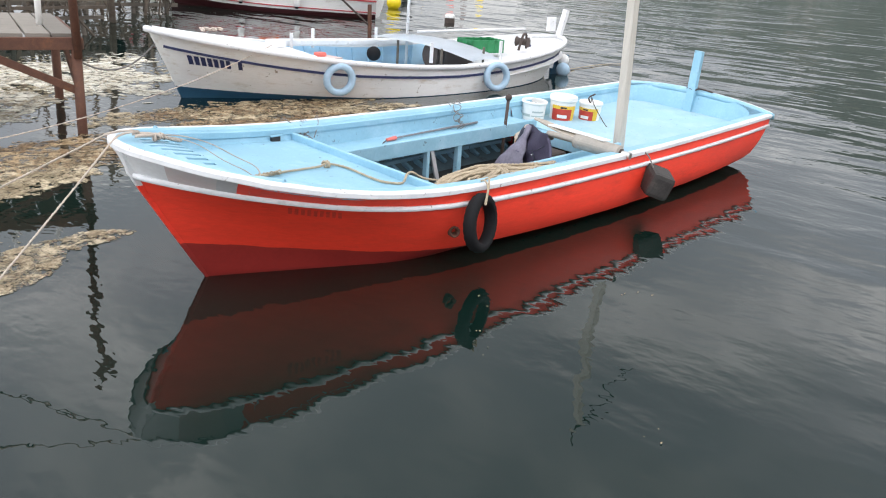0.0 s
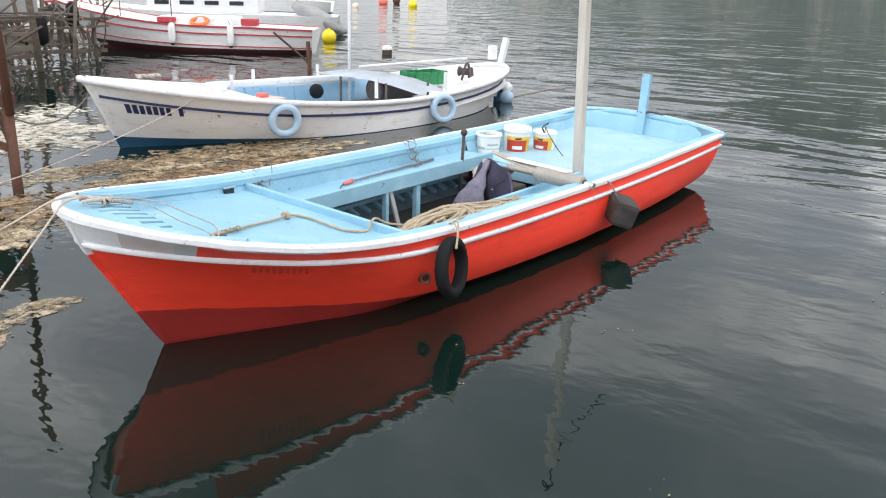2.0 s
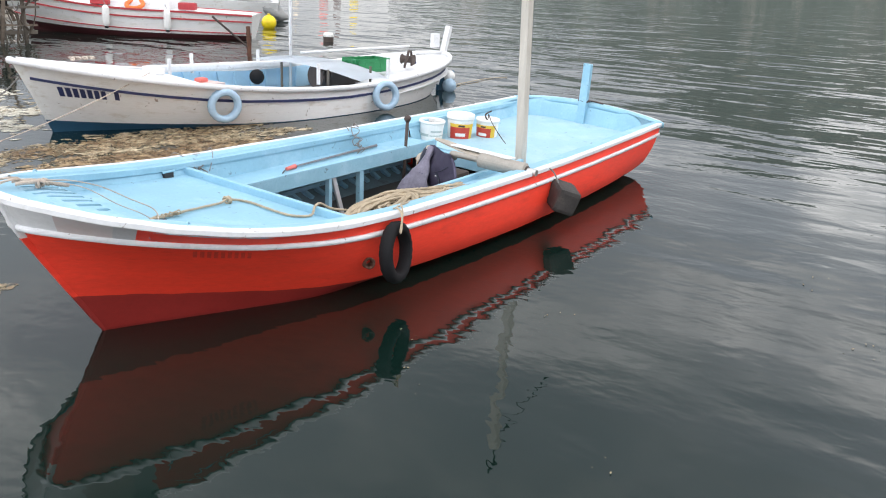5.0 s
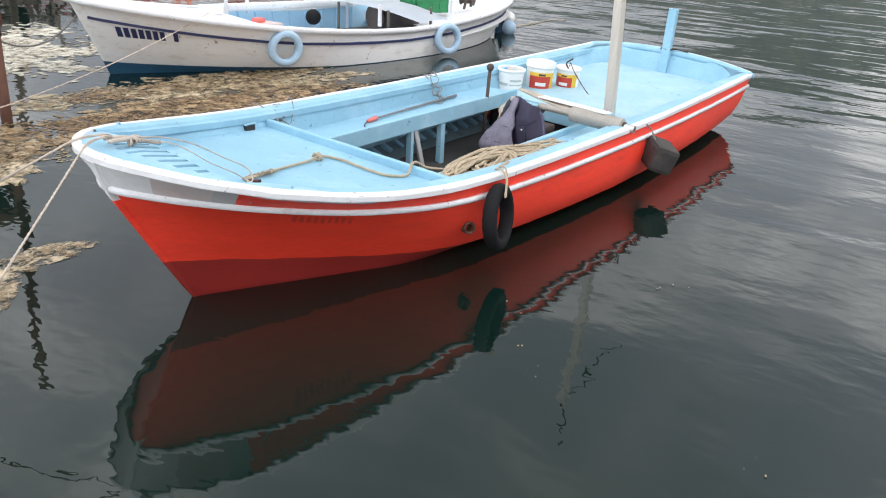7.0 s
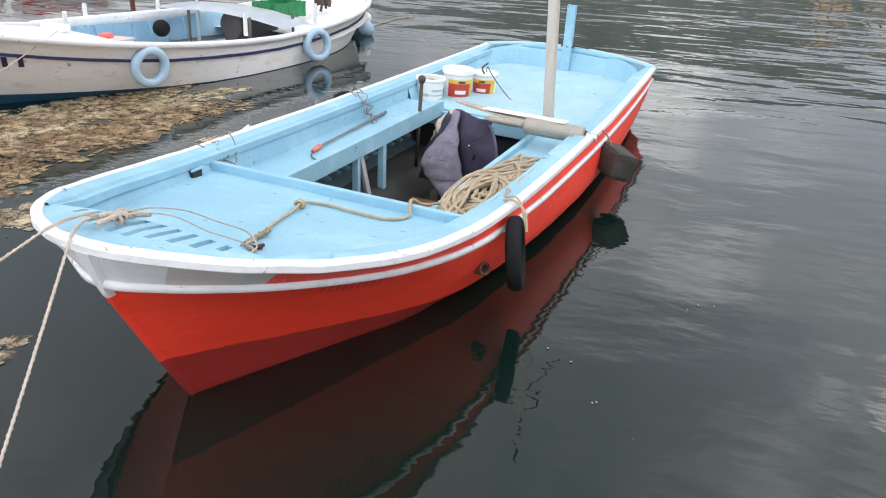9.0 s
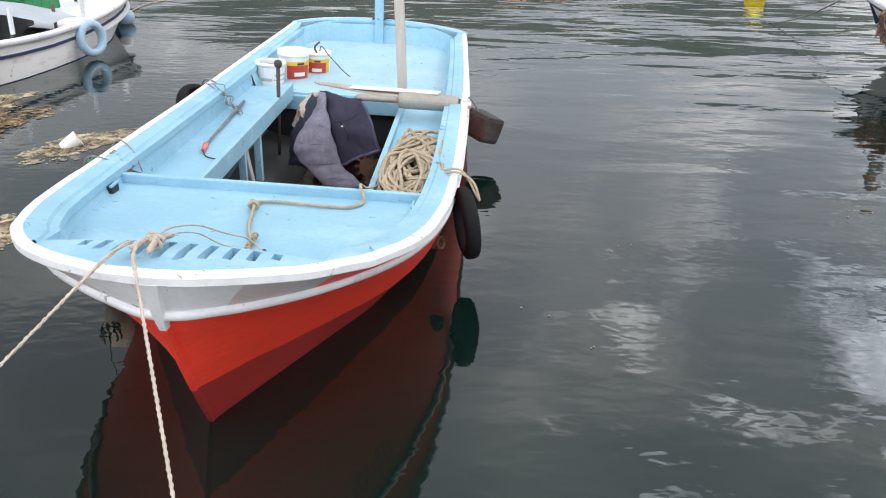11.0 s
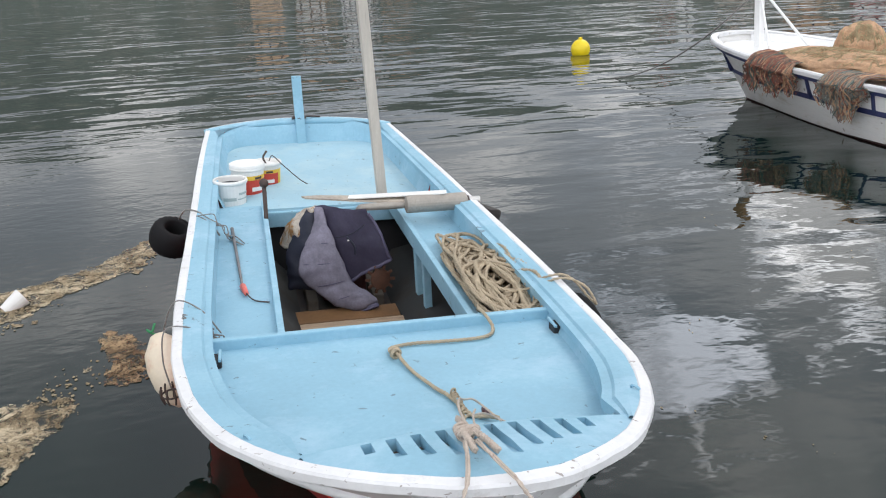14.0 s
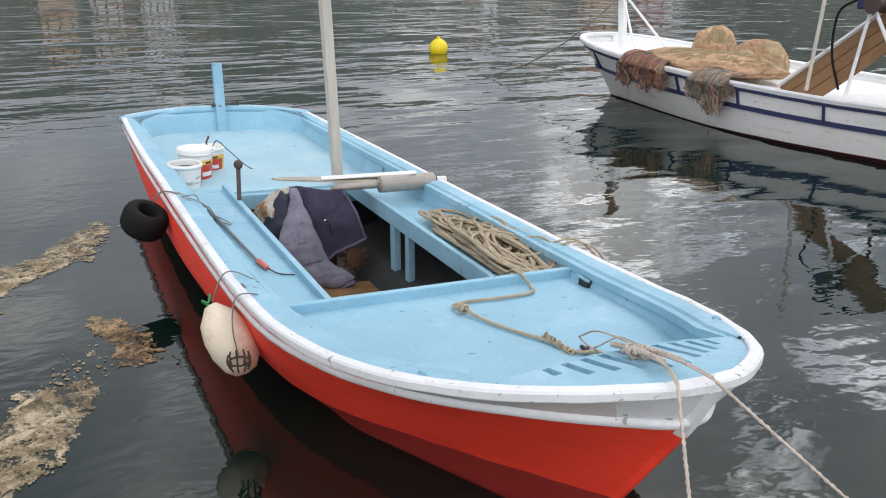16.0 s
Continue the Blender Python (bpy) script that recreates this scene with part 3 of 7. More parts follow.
def both_sides(fn, us, ss, bm=None):
    bm = bm or bmesh.new()
    rows = [[fn(u, s(u) if callable(s) else s) for s in ss] for u in us]
    sheet(rows, bm)
    sheet([[mirror(p) for p in r][::-1] for r in rows], bm)
    bmesh.ops.remove_doubles(bm, verts=bm.verts[:], dist=1e-4)
    return bm


def s_paint(u):
    wob = 0.003 * math.sin(61 * u) + 0.003 * math.sin(143 * u + 1) + 0.002 * math.sin(317 * u)
    return (interp(5.7 * u, PAINT) + wob * min(1, u / 0.02) * (1 if u < 0.25 else 0.35)) / (sz(-0.5 + 6.53 * u) - 0.03)


def s_strake(u):
    x = -0.5 + 6.53 * u
    return 1 - (smooth_interp(x, STRAKE) - 0.03) / (sz(x) - 0.03)


def between(f, g, k):
    return lambda u: f(u) + (g(u) - f(u)) * k


def zero(u): return 0.0


def one(u): return 1.0


UD = sorted(set(US + [0.01 * k for k in range(1, 100)]))
boat = thing("fishing_boat", BOAT, "red wooden fishing boat, light blue inside, moored by the bow", "boat")
part("bottom", both_sides(hull_at, UD, [-1, -0.6, -0.3, -0.1, zero, between(zero, s_paint, 0.2), between(zero, s_paint, 0.4), between(zero, s_paint, 0.6), between(zero, s_paint, 0.8), s_paint]), MAROON, boat, "dark red bottom paint", True)
part("topside", both_sides(hull_at, UD, [s_paint] + [between(s_paint, s_strake, k) for k in (0.2, 0.4, 0.6, 0.8)] + [s_strake]), RED, boat, "bright red painted planking", True)


def s_port(u):
    """The port strake runs nearer the rail once past the bow."""
    s0 = s_strake(u)
    return s0 + (1 - s0) * 0.38 * min(1.0, u / 0.05)


rows = [[mirror(hull_at(u, q(u))) for q in (s_strake, s_port)][::-1] for u in UD]
part("upper_plank", sheet(rows), RED, boat, "red plank under the port strake", True)
for side in (1, -1):
    UB = 0.057 if side > 0 else 0.115
    s_low = s_strake if side > 0 else s_port
    for u0, u1, paint, lb in ((0.009, 0.016, WHITE, "white painted bow face beside the stem"), (0.016, 0.044, FADED, "faded pink and grey bow band"), (0.044, UB, PRIMER, "greyish white worn bow band")):
        rows = [[hull_at(u, q(u)) for q in (s_low, between(s_low, one, 0.5), one)] for u in [u0] + [u for u in UD if u0 + 0.001 < u < u1 - 0.001] + [u1]]
        part("bow_band", sheet(rows if side > 0 else [[mirror(p) for p in q][::-1] for q in rows]), paint, boat, lb, True)
    rows = [[hull_at(u, q(u)) for q in (s_low, between(s_low, one, 0.5), one)] for u in [UB] + [u for u in US if u > UB]]
    part("sheer_band", sheet(rows if side > 0 else [[mirror(p) for p in q][::-1] for q in rows]), RED, boat, "red band under the rail", True)
part("bow_face", both_sides(hull_at, [u for u in US if u <= 0.009], [s_strake, between(s_strake, one, 0.5), one]), WHITE, boat, "white painted bow face beside the stem", True)
tb = bmesh.new()
def arch(y):
    """How far the transom's top rises over its corners."""
    return 0.075 * max(0.0, 1 - abs(y / 0.87) ** 2.2)


rows = []
for k in range(17):
    f = 1 - k / 8
    row = []
    for s_ in (-1, -0.6, -0.3, 0, 0.12, 0.3, 0.5, 0.7, 0.85, 1.0):
        p = hull_at(1.0, s_)
        row.append((p.x, p.y * f, p.z + (arch(p.y * f) * s_ ** 3 if s_ > 0 else 0)))
    rows.append(row)
sheet(rows, tb)
part("transom", tb, RED, boat, "red transom with an arched top")


def sweep(path, prof, bm=None, closed=False):
    """Carry the section prof (outward, up) along a line that lies nearly flat."""
    bm = bm or bmesh.new()
    rows = []
    for i, p in enumerate(path):
        t = path[min(i + 1, len(path) - 1)] - path[max(i - 1, 0)]
        n = Vector((t.y, -t.x, 0)).normalized()
        rows.append([p + n * a + Vector((0, 0, b)) for a, b in prof])
    own = sheet(rows, None, 0, close=True)
    own.faces.new([v for v in own.verts[:len(prof)]])
    own.verts.ensure_lookup_table()
    own.faces.new([own.verts[len(own.verts) - len(prof) + k] for k in range(len(prof))][::-1])
    bmesh.ops.recalc_face_normals(own, faces=own.faces[:])
    return merge(bm, own)


UF = sorted(set(US + [0.0005, 0.0025, 0.006, 0.012, 0.02, 0.03, 0.043, 0.058, 0.075, 0.095, 0.117, 0.145, 0.18, 0.225]))
SHEER = [Vector((-0.5 + 6.53 * u, -sw(-0.5 + 6.53 * u), sz(-0.5 + 6.53 * u))) for u in UF]
RAIL = [mirror(p) for p in SHEER[::-1]] + SHEER[1:]
gw = sweep(RAIL, [(-0.042, 0.003), (-0.042, -0.030), (-0.004, -0.033), (0.001, -0.028), (0.002, -0.004), (-0.004, 0.004), (-0.037, 0.007)])
for v in gw.verts:
    v.co += 0.004 * noise.noise_vector(v.co * 5.0) + 0.002 * noise.noise_vector(v.co * 23.0)
part("gunwale", gw, WHITE, boat, "thick white painted gunwale", False)
CAP = [(0.0, 0.003), (0.0, -0.05), (-0.118, -0.05), (-0.118, -0.014), (-0.086, -0.012), (-0.077, 0.0), (-0.04, 0.005)]
for side in (-1, 1):
    line = [p for p in SHEER if p.x > -0.20]
    rows = []
    for i, p in enumerate(line):
        t = line[min(i + 1, len(line) - 1)] - line[max(i - 1, 0)]
        n = Vector((t.y, -t.x, 0)).normalized()
        k = min(1.0, 0.06 + max(0.0, p.x + 0.20) / 0.19)
        q = [p + n * (-0.0405 + a_ * k) + Vector((0, 0, b_)) for a_, b_ in CAP]
        rows.append(q if side < 0 else [mirror(v) for v in q][::-1])
    part("rail_cap", sheet(rows, None, 0, close=True), BLUE, boat, "light blue rail cap", False)
STR = []
for u in UF:
    p = hull_at(u, s_strake(u))
    STR.append(p)
part("rubbing_strake", sweep(STR, [(0.002, 0.014), (-0.004, -0.02), (0.018, -0.016), (0.022, 0.0), (0.018, 0.012)]), WHITE, boat, "white rubbing strake", True)
part("rubbing_strake", sweep([mirror(hull_at(u, s_port(u))) for u in UF[::-1]], [(0.002, 0.014), (-0.004, -0.02), (0.018, -0.016), (0.022, 0.0), (0.018, 0.012)]), WHITE, boat, "white rubbing strake", True)
# transom rail
tx = 6.03
rail, edge_ = [], []
for k in range(33):
    y = 0.872 - 1.744 * k / 32
    near = max(0.0, abs(y) - 0.80) / 0.072
    rail.append(Vector((tx - 0.035 - 0.03 * near ** 2, y * 0.985, 0.533 + arch(y))))
    edge_.append(Vector((tx + 0.022 - 0.045 * near ** 2, y, 0.533 + arch(y))))
part("transom_rail", sweep(rail, [(-0.05, 0.018), (-0.05, -0.03), (0.045, -0.03), (0.045, 0.014), (0.02, 0.022), (-0.03, 0.022)]), BLUE, boat, "light blue arched transom rail", True)
part("transom_edge", sweep(edge_, [(-0.014, 0.014), (-0.014, -0.032), (0.012, -0.032), (0.017, -0.01), (0.012, 0.012), (0.0, 0.019)]), WHITE, boat, "white painted transom edge", True)


# the stem: white head, red shank, dark foot
def stem_piece(z0, z1, mat, label):
    b = bmesh.new()
    rows = []
    for k in range(7):
        z = z0 + (z1 - z0) * k / 6
        x = 0.034 + interp(z, [(-0.3, 0.30), (0.0, 0.0), (0.242, -0.158), (0.648, -0.422), (0.85, -0.512)])
        w = 0.012 + 0.11 * max(0, z - 0.595)
        rows.append([(x + 0.08, -w - 0.016, z), (x - 0.005, -w, z), (x - 0.036, -w * 0.7, z), (x - 0.036, w * 0.7, z), (x - 0.005, w, z), (x + 0.08, w + 0.016, z)])
    sheet(rows, b, 0, close=True)
    b.verts.ensure_lookup_table()
    b.faces.new(b.verts[:6][::-1])
    b.faces.new(b.verts[-6:])
    bmesh.ops.recalc_face_normals(b, faces=b.faces[:])
    part("stem", b, mat, boat, label, False)


stem_piece(0.625, 0.826, WHITE, "white painted stem head")
stem_piece(0.243, 0.625, RED, "red painted stem")
stem_piece(-0.3, 0.243, MAROON, "dark red stem foot")


# ---- the red boat: decks ----
DECK = [(-0.45, 0.850), (-0.40, 0.845), (-0.25, 0.826), (-0.13, 0.800), (-0.05, 0.757), (0.05, 0.690), (0.11, 0.642), (0.18, 0.604), (0.28, 0.582), (0.5, 0.556), (0.94, 0.508), (1.22, 0.488)]
CURVE = [(-0.46, 0.0), (-0.13, 0.0), (0.09, -0.13), (0.30, -0.10), (0.6, 0.0)]


def deck_x(xb, y):
    """Where the foredeck's cross line xb runs at y: the lines bow forward towards the sides."""
    return xb + interp(xb, CURVE) * min(1.0, (abs(y) / 0.36) ** 1.6)


def rim_z(x, y):
    """The most the cambered deck rises to, flush with the rail at the sides."""
    return sz(x) - 0.006 + 0.04 * max(0.0, 1 - (y / max(0.05, sw(x) - 0.03)) ** 2)


def deck_z(x, y):
    xb = x
    for _ in range(14):
        xb = 0.5 * xb + 0.5 * (x - interp(xb, CURVE) * min(1.0, (abs(y) / 0.36) ** 1.6))
    return min(smooth_interp(xb, DECK), rim_z(x, y))


SLOT_Y = [-0.330 + 0.0700 * k for k in range(10)]
ys = sorted([y + d for y in SLOT_Y for d in (-0.0150, 0.0150)] + [-0.8, -0.7, -0.6, -0.5, -0.42, 0.36, 0.42, 0.5, 0.6, 0.7, 0.8])
xs_ = [-0.45, -0.42, -0.39] + [-0.36 + 0.015 * k for k in range(20)] + [-0.05 + 0.025 * k for k in range(15)] + [0.36, 0.42, 0.6, 0.8, 1.0, 1.22]


def slot_ends(y):
    """Fore and after end of the slot at y: short at the sides, long amidships."""
    return -0.345 + 0.145 * min(1.0, abs(y + 0.015) / 0.31) ** 1.7, -0.125


fd = bmesh.new()
grid = []
for x in xs_:
    row = []
    for y in ys:
        xx = deck_x(x, y)
        w = max(0.02, sw(xx) - max(0.03 if xx < 0.02 else min(0.14, 0.03 + 1.4 * (xx - 0.02)), min(0.14, 0.03 + 1.1 * (sz(xx) - 0.01 - smooth_interp(x, DECK)))))
        yy = max(-w, min(w, y))
        row.append(fd.verts.new((xx, yy, min(smooth_interp(x, DECK), rim_z(xx, yy)))))
    grid.append(row)
cut = {}
for i in range(len(xs_) - 1):
    for j in range(len(ys) - 1):
        mid = 0.5 * (ys[j] + ys[j + 1])
        here = [y for y in SLOT_Y if abs(mid - y) < 0.01]
        mx_ = 0.5 * (deck_x(xs_[i], mid) + deck_x(xs_[i + 1], mid))
        if here and slot_ends(mid)[0] < mx_ < slot_ends(mid)[1]:
            cut.setdefault(j, []).append(i)
            continue
        fd.faces.new((grid[i][j], grid[i + 1][j], grid[i + 1][j + 1], grid[i][j + 1]))
for j, ii in cut.items():
    i0, i1 = min(ii), max(ii) + 1
    span = list(range(i0, i1 + 1))
    deep = {i: 0.006 + 0.036 * ((i - i0) / (i1 - i0)) ** 0.7 for i in span}
    la = {i: fd.verts.new(grid[i][j].co - Vector((0, 0, deep[i]))) for i in span}
    lb = {i: fd.verts.new(grid[i][j + 1].co - Vector((0, 0, deep[i]))) for i in span}
    for i in span[:-1]:
        fd.faces.new((grid[i][j], la[i], la[i + 1], grid[i + 1][j]))
        fd.faces.new((grid[i][j + 1], grid[i + 1][j + 1], lb[i + 1], lb[i]))
        if (i - i0) / (i1 - i0) < 0.72:
            fd.faces.new((la[i], lb[i], lb[i + 1], la[i + 1]))
    fd.faces.new((grid[i0][j], grid[i0][j + 1], lb[i0], la[i0]))
    fd.faces.new((grid[i1][j], la[i1], lb[i1], grid[i1][j + 1]))
bmesh.ops.remove_doubles(fd, verts=fd.verts[:], dist=1e-4)
part("foredeck", fd, BLUE, boat, "light blue foredeck with ventilation slots")
tray = [[(deck_x(x, y), y * min(1.0, max(0.1, (sw(x) - 0.09) / 0.36)), min(smooth_interp(x, DECK), rim_z(deck_x(x, y), y)) - 0.055) for y in (-0.36, -0.25, -0.12, 0, 0.12, 0.25, 0.34)] for x in (-0.38, -0.3, -0.22, -0.15, -0.08)]
part("slot_tray", sheet(tray), BLUEOLD, boat, "weathered boards under the slots")
# inner bulwark along the foredeck
bw = []
for x in (-0.20, -0.12, -0.04, 0.04, 0.12, 0.2, 0.35, 0.5, 0.7, 0.9, 1.05, 1.22):
    w = sw(x)
    lo = deck_z(x, w - 0.15)
    g = min(1.0, (x + 0.26) / 0.3)
    bw.append([(x, -(w - 0.130), sz(x) - 0.012), (x, -(w - 0.130 - 0.012 * g), sz(x) - 0.012 - 0.018 * g), (x, -(w - 0.130 - 0.035 * g), min(lo, sz(x) - 0.02) - 0.004)])
part("bulwark", sheet(bw), BLUE, boat)
part("bulwark", sheet([[(p[0], -p[1], p[2]) for p in r][::-1] for r in bw]), BLUE, boat)
# square scuppers beside the forward coaming: near-black boxes paint the shade of the holes
for sy in (-1, 1):
    part("scupper", box(0.075, 0.05, 0.06, (1.06, sy * (sw(1.07) - 0.160), 0.505), bevel=0.006), DARK, boat, "dark box standing for a shaded square scupper")
    part("scupper_lip", box(0.10, 0.012, 0.012, (1.06, sy * (sw(1.07) - 0.182), 0.540), bevel=0.003), BLUE, boat)

# forward coaming and bulkhead
part("coaming", box(0.035, 1.56, 0.10, (1.235, 0, 0.485), bevel=0.008), BLUE, boat, "raised blue coaming plank")
bk = sheet([[(1.225, y, 0.44), (1.225, y * 0.80, 0.16), (1.225, y * 0.62, -0.1)] for y in (-0.66, -0.3, 0, 0.3, 0.66)])
bmesh.ops.solidify(bk, geom=bk.faces[:], thickness=0.02)
part("bulkhead", bk, BLUEOLD, boat)

# side benches
BZ = 0.40
for sy, yi in ((1, 0.465), (-1, 0.455)):
    rows = []
    for x in (1.25, 1.8, 2.4, 3.0, 3.5, 3.78):
        q = [(x, sy * yi, BZ), (x, sy * (sw(x) - 0.145), BZ), (x, sy * (sw(x) - 0.145), BZ - 0.028), (x, sy * yi, BZ - 0.028)]
        rows.append(q if sy > 0 else q[::-1])
    b = sheet(rows, None, 0, close=True)
    bmesh.ops.recalc_face_normals(b, faces=b.faces[:])
    part("bench", b, BLUE, boat, "light blue side bench")
    part("carling", box(2.53, 0.034, 0.115, (2.515, sy * (yi - 0.012), BZ - 0.02), bevel=0.006), BLUE, boat, "blue bench edge plank")
    rows = [[(x, sy * (sw(x) - 0.130), sz(x) - 0.012), (x, sy * (sw(x) - 0.146), sz(x) - 0.05), (x, sy * (sw(x) - 0.158), BZ - 0.01)] for x in (1.25, 1.8, 2.4, 3.0, 3.5, 3.80)]
    part("bulwark", sheet(rows if sy < 0 else rows[::-1]), BLUE, boat)
    posts = ((1.72, 0.030), (2.36, 0.034), (2.74, 0.05)) if sy > 0 else ((1.62, 0.035), (2.62, 0.06), (2.86, 0.075))
    for px, pw in posts:
        part("stanchion", box(pw, 0.045, 0.50, (px, sy * (yi + 0.005), 0.12), bevel=0.004), BLUE, boat, "blue painted stanchion")
part("brace", beam((2.40, 0.47, 0.36), (2.52, 0.44, -0.08), 0.03, 0.034), PRIMER, boat, "slanting worn white brace")

# inner planking, ribs and sole
UI = [0.24 + 0.044 * k for k in range(11)]
# starboard side and both lower strips: cockpit shade put into the colour
for sy, mt, lb in ((1, BLUEOLD, "weathered blue grey inner planking"), (-1, SHADED, "dark oil-stained inner planking")):
    for ss, mk, lk in (((0.10, 0.2, 0.3, 0.45, 0.6, 0.72), mt, lb), ((-0.55, -0.3, 0.0, 0.05, 0.10), SHADED, "dark oil-stained inner planking")):
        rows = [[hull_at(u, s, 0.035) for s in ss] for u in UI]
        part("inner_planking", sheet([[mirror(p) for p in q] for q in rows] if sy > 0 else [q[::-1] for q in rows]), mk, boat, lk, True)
for k in range(17):
    u = 0.255 + 0.0255 * k
    for sy in (1, -1):
        line = [hull_at(u, s, 0.058) for s in (0.16, 0.24, 0.35, 0.5, 0.7)]
        part("rib", tube([p if sy < 0 else mirror(p) for p in line], 0.026, 4), BLUE if sy > 0 else SHADED, boat)
part("stringer", tube([mirror(hull_at(u, 0.30, 0.075)) for u in UI], 0.022, 4), BLUE, boat)
part("stringer", tube([hull_at(u, 0.30, 0.075) for u in UI], 0.022, 4), SHADED, boat)
part("bilge", box(2.6, 1.25, 0.02, (2.5, 0, -0.165)), BILGE, boat, "dark brown bilge")
for k in range(6):
    part("sole_board", box(0.196, 0.70 - 0.03 * (k % 2), 0.024, (1.90 + 0.2 * k, 0.01 * (k % 3), -0.125 + 0.003 * (k % 2)), bevel=0.004), PLANK if k in (3, 4) else BROWN, boat, "bare wooden sole board")
# added near-black panel; its colour gives the shade below the after deck
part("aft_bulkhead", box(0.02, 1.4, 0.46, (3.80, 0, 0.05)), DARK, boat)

# after deck
AZ = 0.335


def aft_z(x): return AZ + 0.036 * max(0.0, (x - 4.3) / 1.6) ** 1.4


b = bmesh.new()
rows = []
for x in (3.78, 4.2, 4.6, 5.0, 5.4, 5.75, 5.93):
    A_ = aft_z(x)
    rows.append([(x, -(sw(x) - 0.19), A_), (x, -0.4, A_ + 0.006), (x, 0, A_ + 0.008), (x, 0.4, A_ + 0.006), (x, sw(x) - 0.19, A_)])
sheet(rows, b)
bmesh.ops.solidify(b, geom=b.faces[:], thickness=0.03)
part("after_deck", b, BLUEWORN, boat, "worn pale blue after deck")
part("deck_beam", box(0.06, 1.50, 0.11, (3.765, 0, AZ - 0.035), bevel=0.008), BLUE, boat, "blue deck beam")
well = []
for x, y in [(3.8, -1), (4.2, -1), (4.6, -1), (5.0, -1), (5.4, -1), (5.6, -1)]:
    well.append(((x, y * (sw(x) - 0.130), sz(x) - 0.012), (x, y * (sw(x) - 0.146), sz(x) - 0.05), (x, y * (sw(x) - 0.19), AZ + 0.03), (x, y * (sw(x) - 0.225), AZ + 0.006)))
for a in range(1, 8):
    t = math.pi / 2 * a / 8
    xo, yo = 5.6 + 0.345 * math.sin(t), -(0.740 - 0.30 + 0.30 * math.cos(t))
    well.append(((xo + 0.005, yo - 0.02, 0.545 - 0.01), (xo - 0.004, yo, 0.50), (xo - 0.05 * math.sin(t), yo + 0.05 * math.cos(t), AZ + 0.03), (xo - 0.09 * math.sin(t), yo + 0.085 * math.cos(t), AZ + 0.006)))
well.append(((5.975, -0.40, 0.535), (5.945, -0.40, 0.50), (5.90, -0.40, AZ + 0.03), (5.86, -0.40, AZ + 0.006)))
well.append(((5.975, 0.0, 0.535), (5.945, 0.0, 0.50), (5.90, 0.0, AZ + 0.03), (5.86, 0.0, AZ + 0.006)))
well += [tuple((p[0], -p[1], p[2]) for p in r) for r in well[-2::-1]]
for k, r in enumerate(well):
    well[k] = [Vector((x, y, z + (aft_z(x) - AZ if z < 0.45 else arch(y) * min(1.0, max(0.0, (x - 5.55) / 0.4)) ** 1.5))) for x, y, z in r]
part("well_side", sheet(well), BLUE, boat, "blue inner side of the after well", False)
for sy in (-1, 1):
    b = bmesh.new()
    pts = [(6.0, sy * 0.80, 0.54), (6.0, sy * 0.40, 0.54)] + [(5.6 + 0.35 * math.sin(math.pi / 2 * a / 8), sy * (0.455 + 0.30 * math.cos(math.pi / 2 * a / 8)), 0.54) for a in range(8, -1, -1)] + [(5.6, sy * 0.80, 0.54)]
    f = b.faces.new([b.verts.new(p) for p in pts])
    bmesh.ops.solidify(b, geom=[f], thickness=0.02)
    bmesh.ops.recalc_face_normals(b, faces=b.faces[:])
    for v in b.verts:
        v.co.z += arch(v.co.y) * min(1.0, max(0.0, (v.co.x - 5.55) / 0.4)) ** 1.5
    part("corner_block", b, BLUE, boat)
    k = bmesh.new()
    tri = [(3.86, 0.79, AZ), (4.02, 0.79, AZ), (3.86, 0.80, AZ + 0.15)]
    f = k.faces.new([k.verts.new((p[0], sy * p[1], p[2])) for p in tri])
    bmesh.ops.solidify(k, geom=[f], thickness=0.03)
    part("knee", k, BLUE, boat)
part("sternpost", beam((5.90, 0.0, AZ + 0.02), (5.945, -0.01, 1.03), 0.085, 0.06, up=(1, 0, 0)), BLUE, boat, "upright blue post at the transom")
rr = [(5.945 + 0.05 * math.cos(a), 0.062 * math.sin(a), 0.64 + 0.008 * math.sin(3 * a)) for a in np.linspace(0, 4 * math.pi, 40)]
aboard("rope_lashing", rope(smooth_path(rr + [(5.98, -0.1, 0.645), (6.0, -0.2, 0.632)], 1), 0.009), IRON, "dark rope lashing tied round the stern post", "rope")


# eyes let into the rail and marks of old lettering on the bow
for ex, ey in ((0.08, 0.605), (0.10, -0.625), (0.62, -0.70)):
    part("deck_eye", torus(0.018, 0.005, 12, 6, at=pose(ex, ey, sz(ex) + (0.004 if abs(ey) < 0.66 else -0.03), 70, 0, 30)), BLUE, boat)
for k in range(9):
    u0 = 0.094 + 0.005 * k
    sm = sheet([[hull_at(u, q(u)) - Vector((0, 0.002, 0)) for q in (between(s_paint, s_strake, 0.74), between(s_paint, s_strake, 0.87))] for u in (u0, u0 + 0.003)])
    part("old_lettering_bar", sm, OLDRED, boat, "faint painted-over lettering bar")
for ch in boat.children:
    for v in ch.data.vertices:
        m4 = ch.matrix_basis
        v.co = m4.inverted() @ settle(m4 @ v.co)


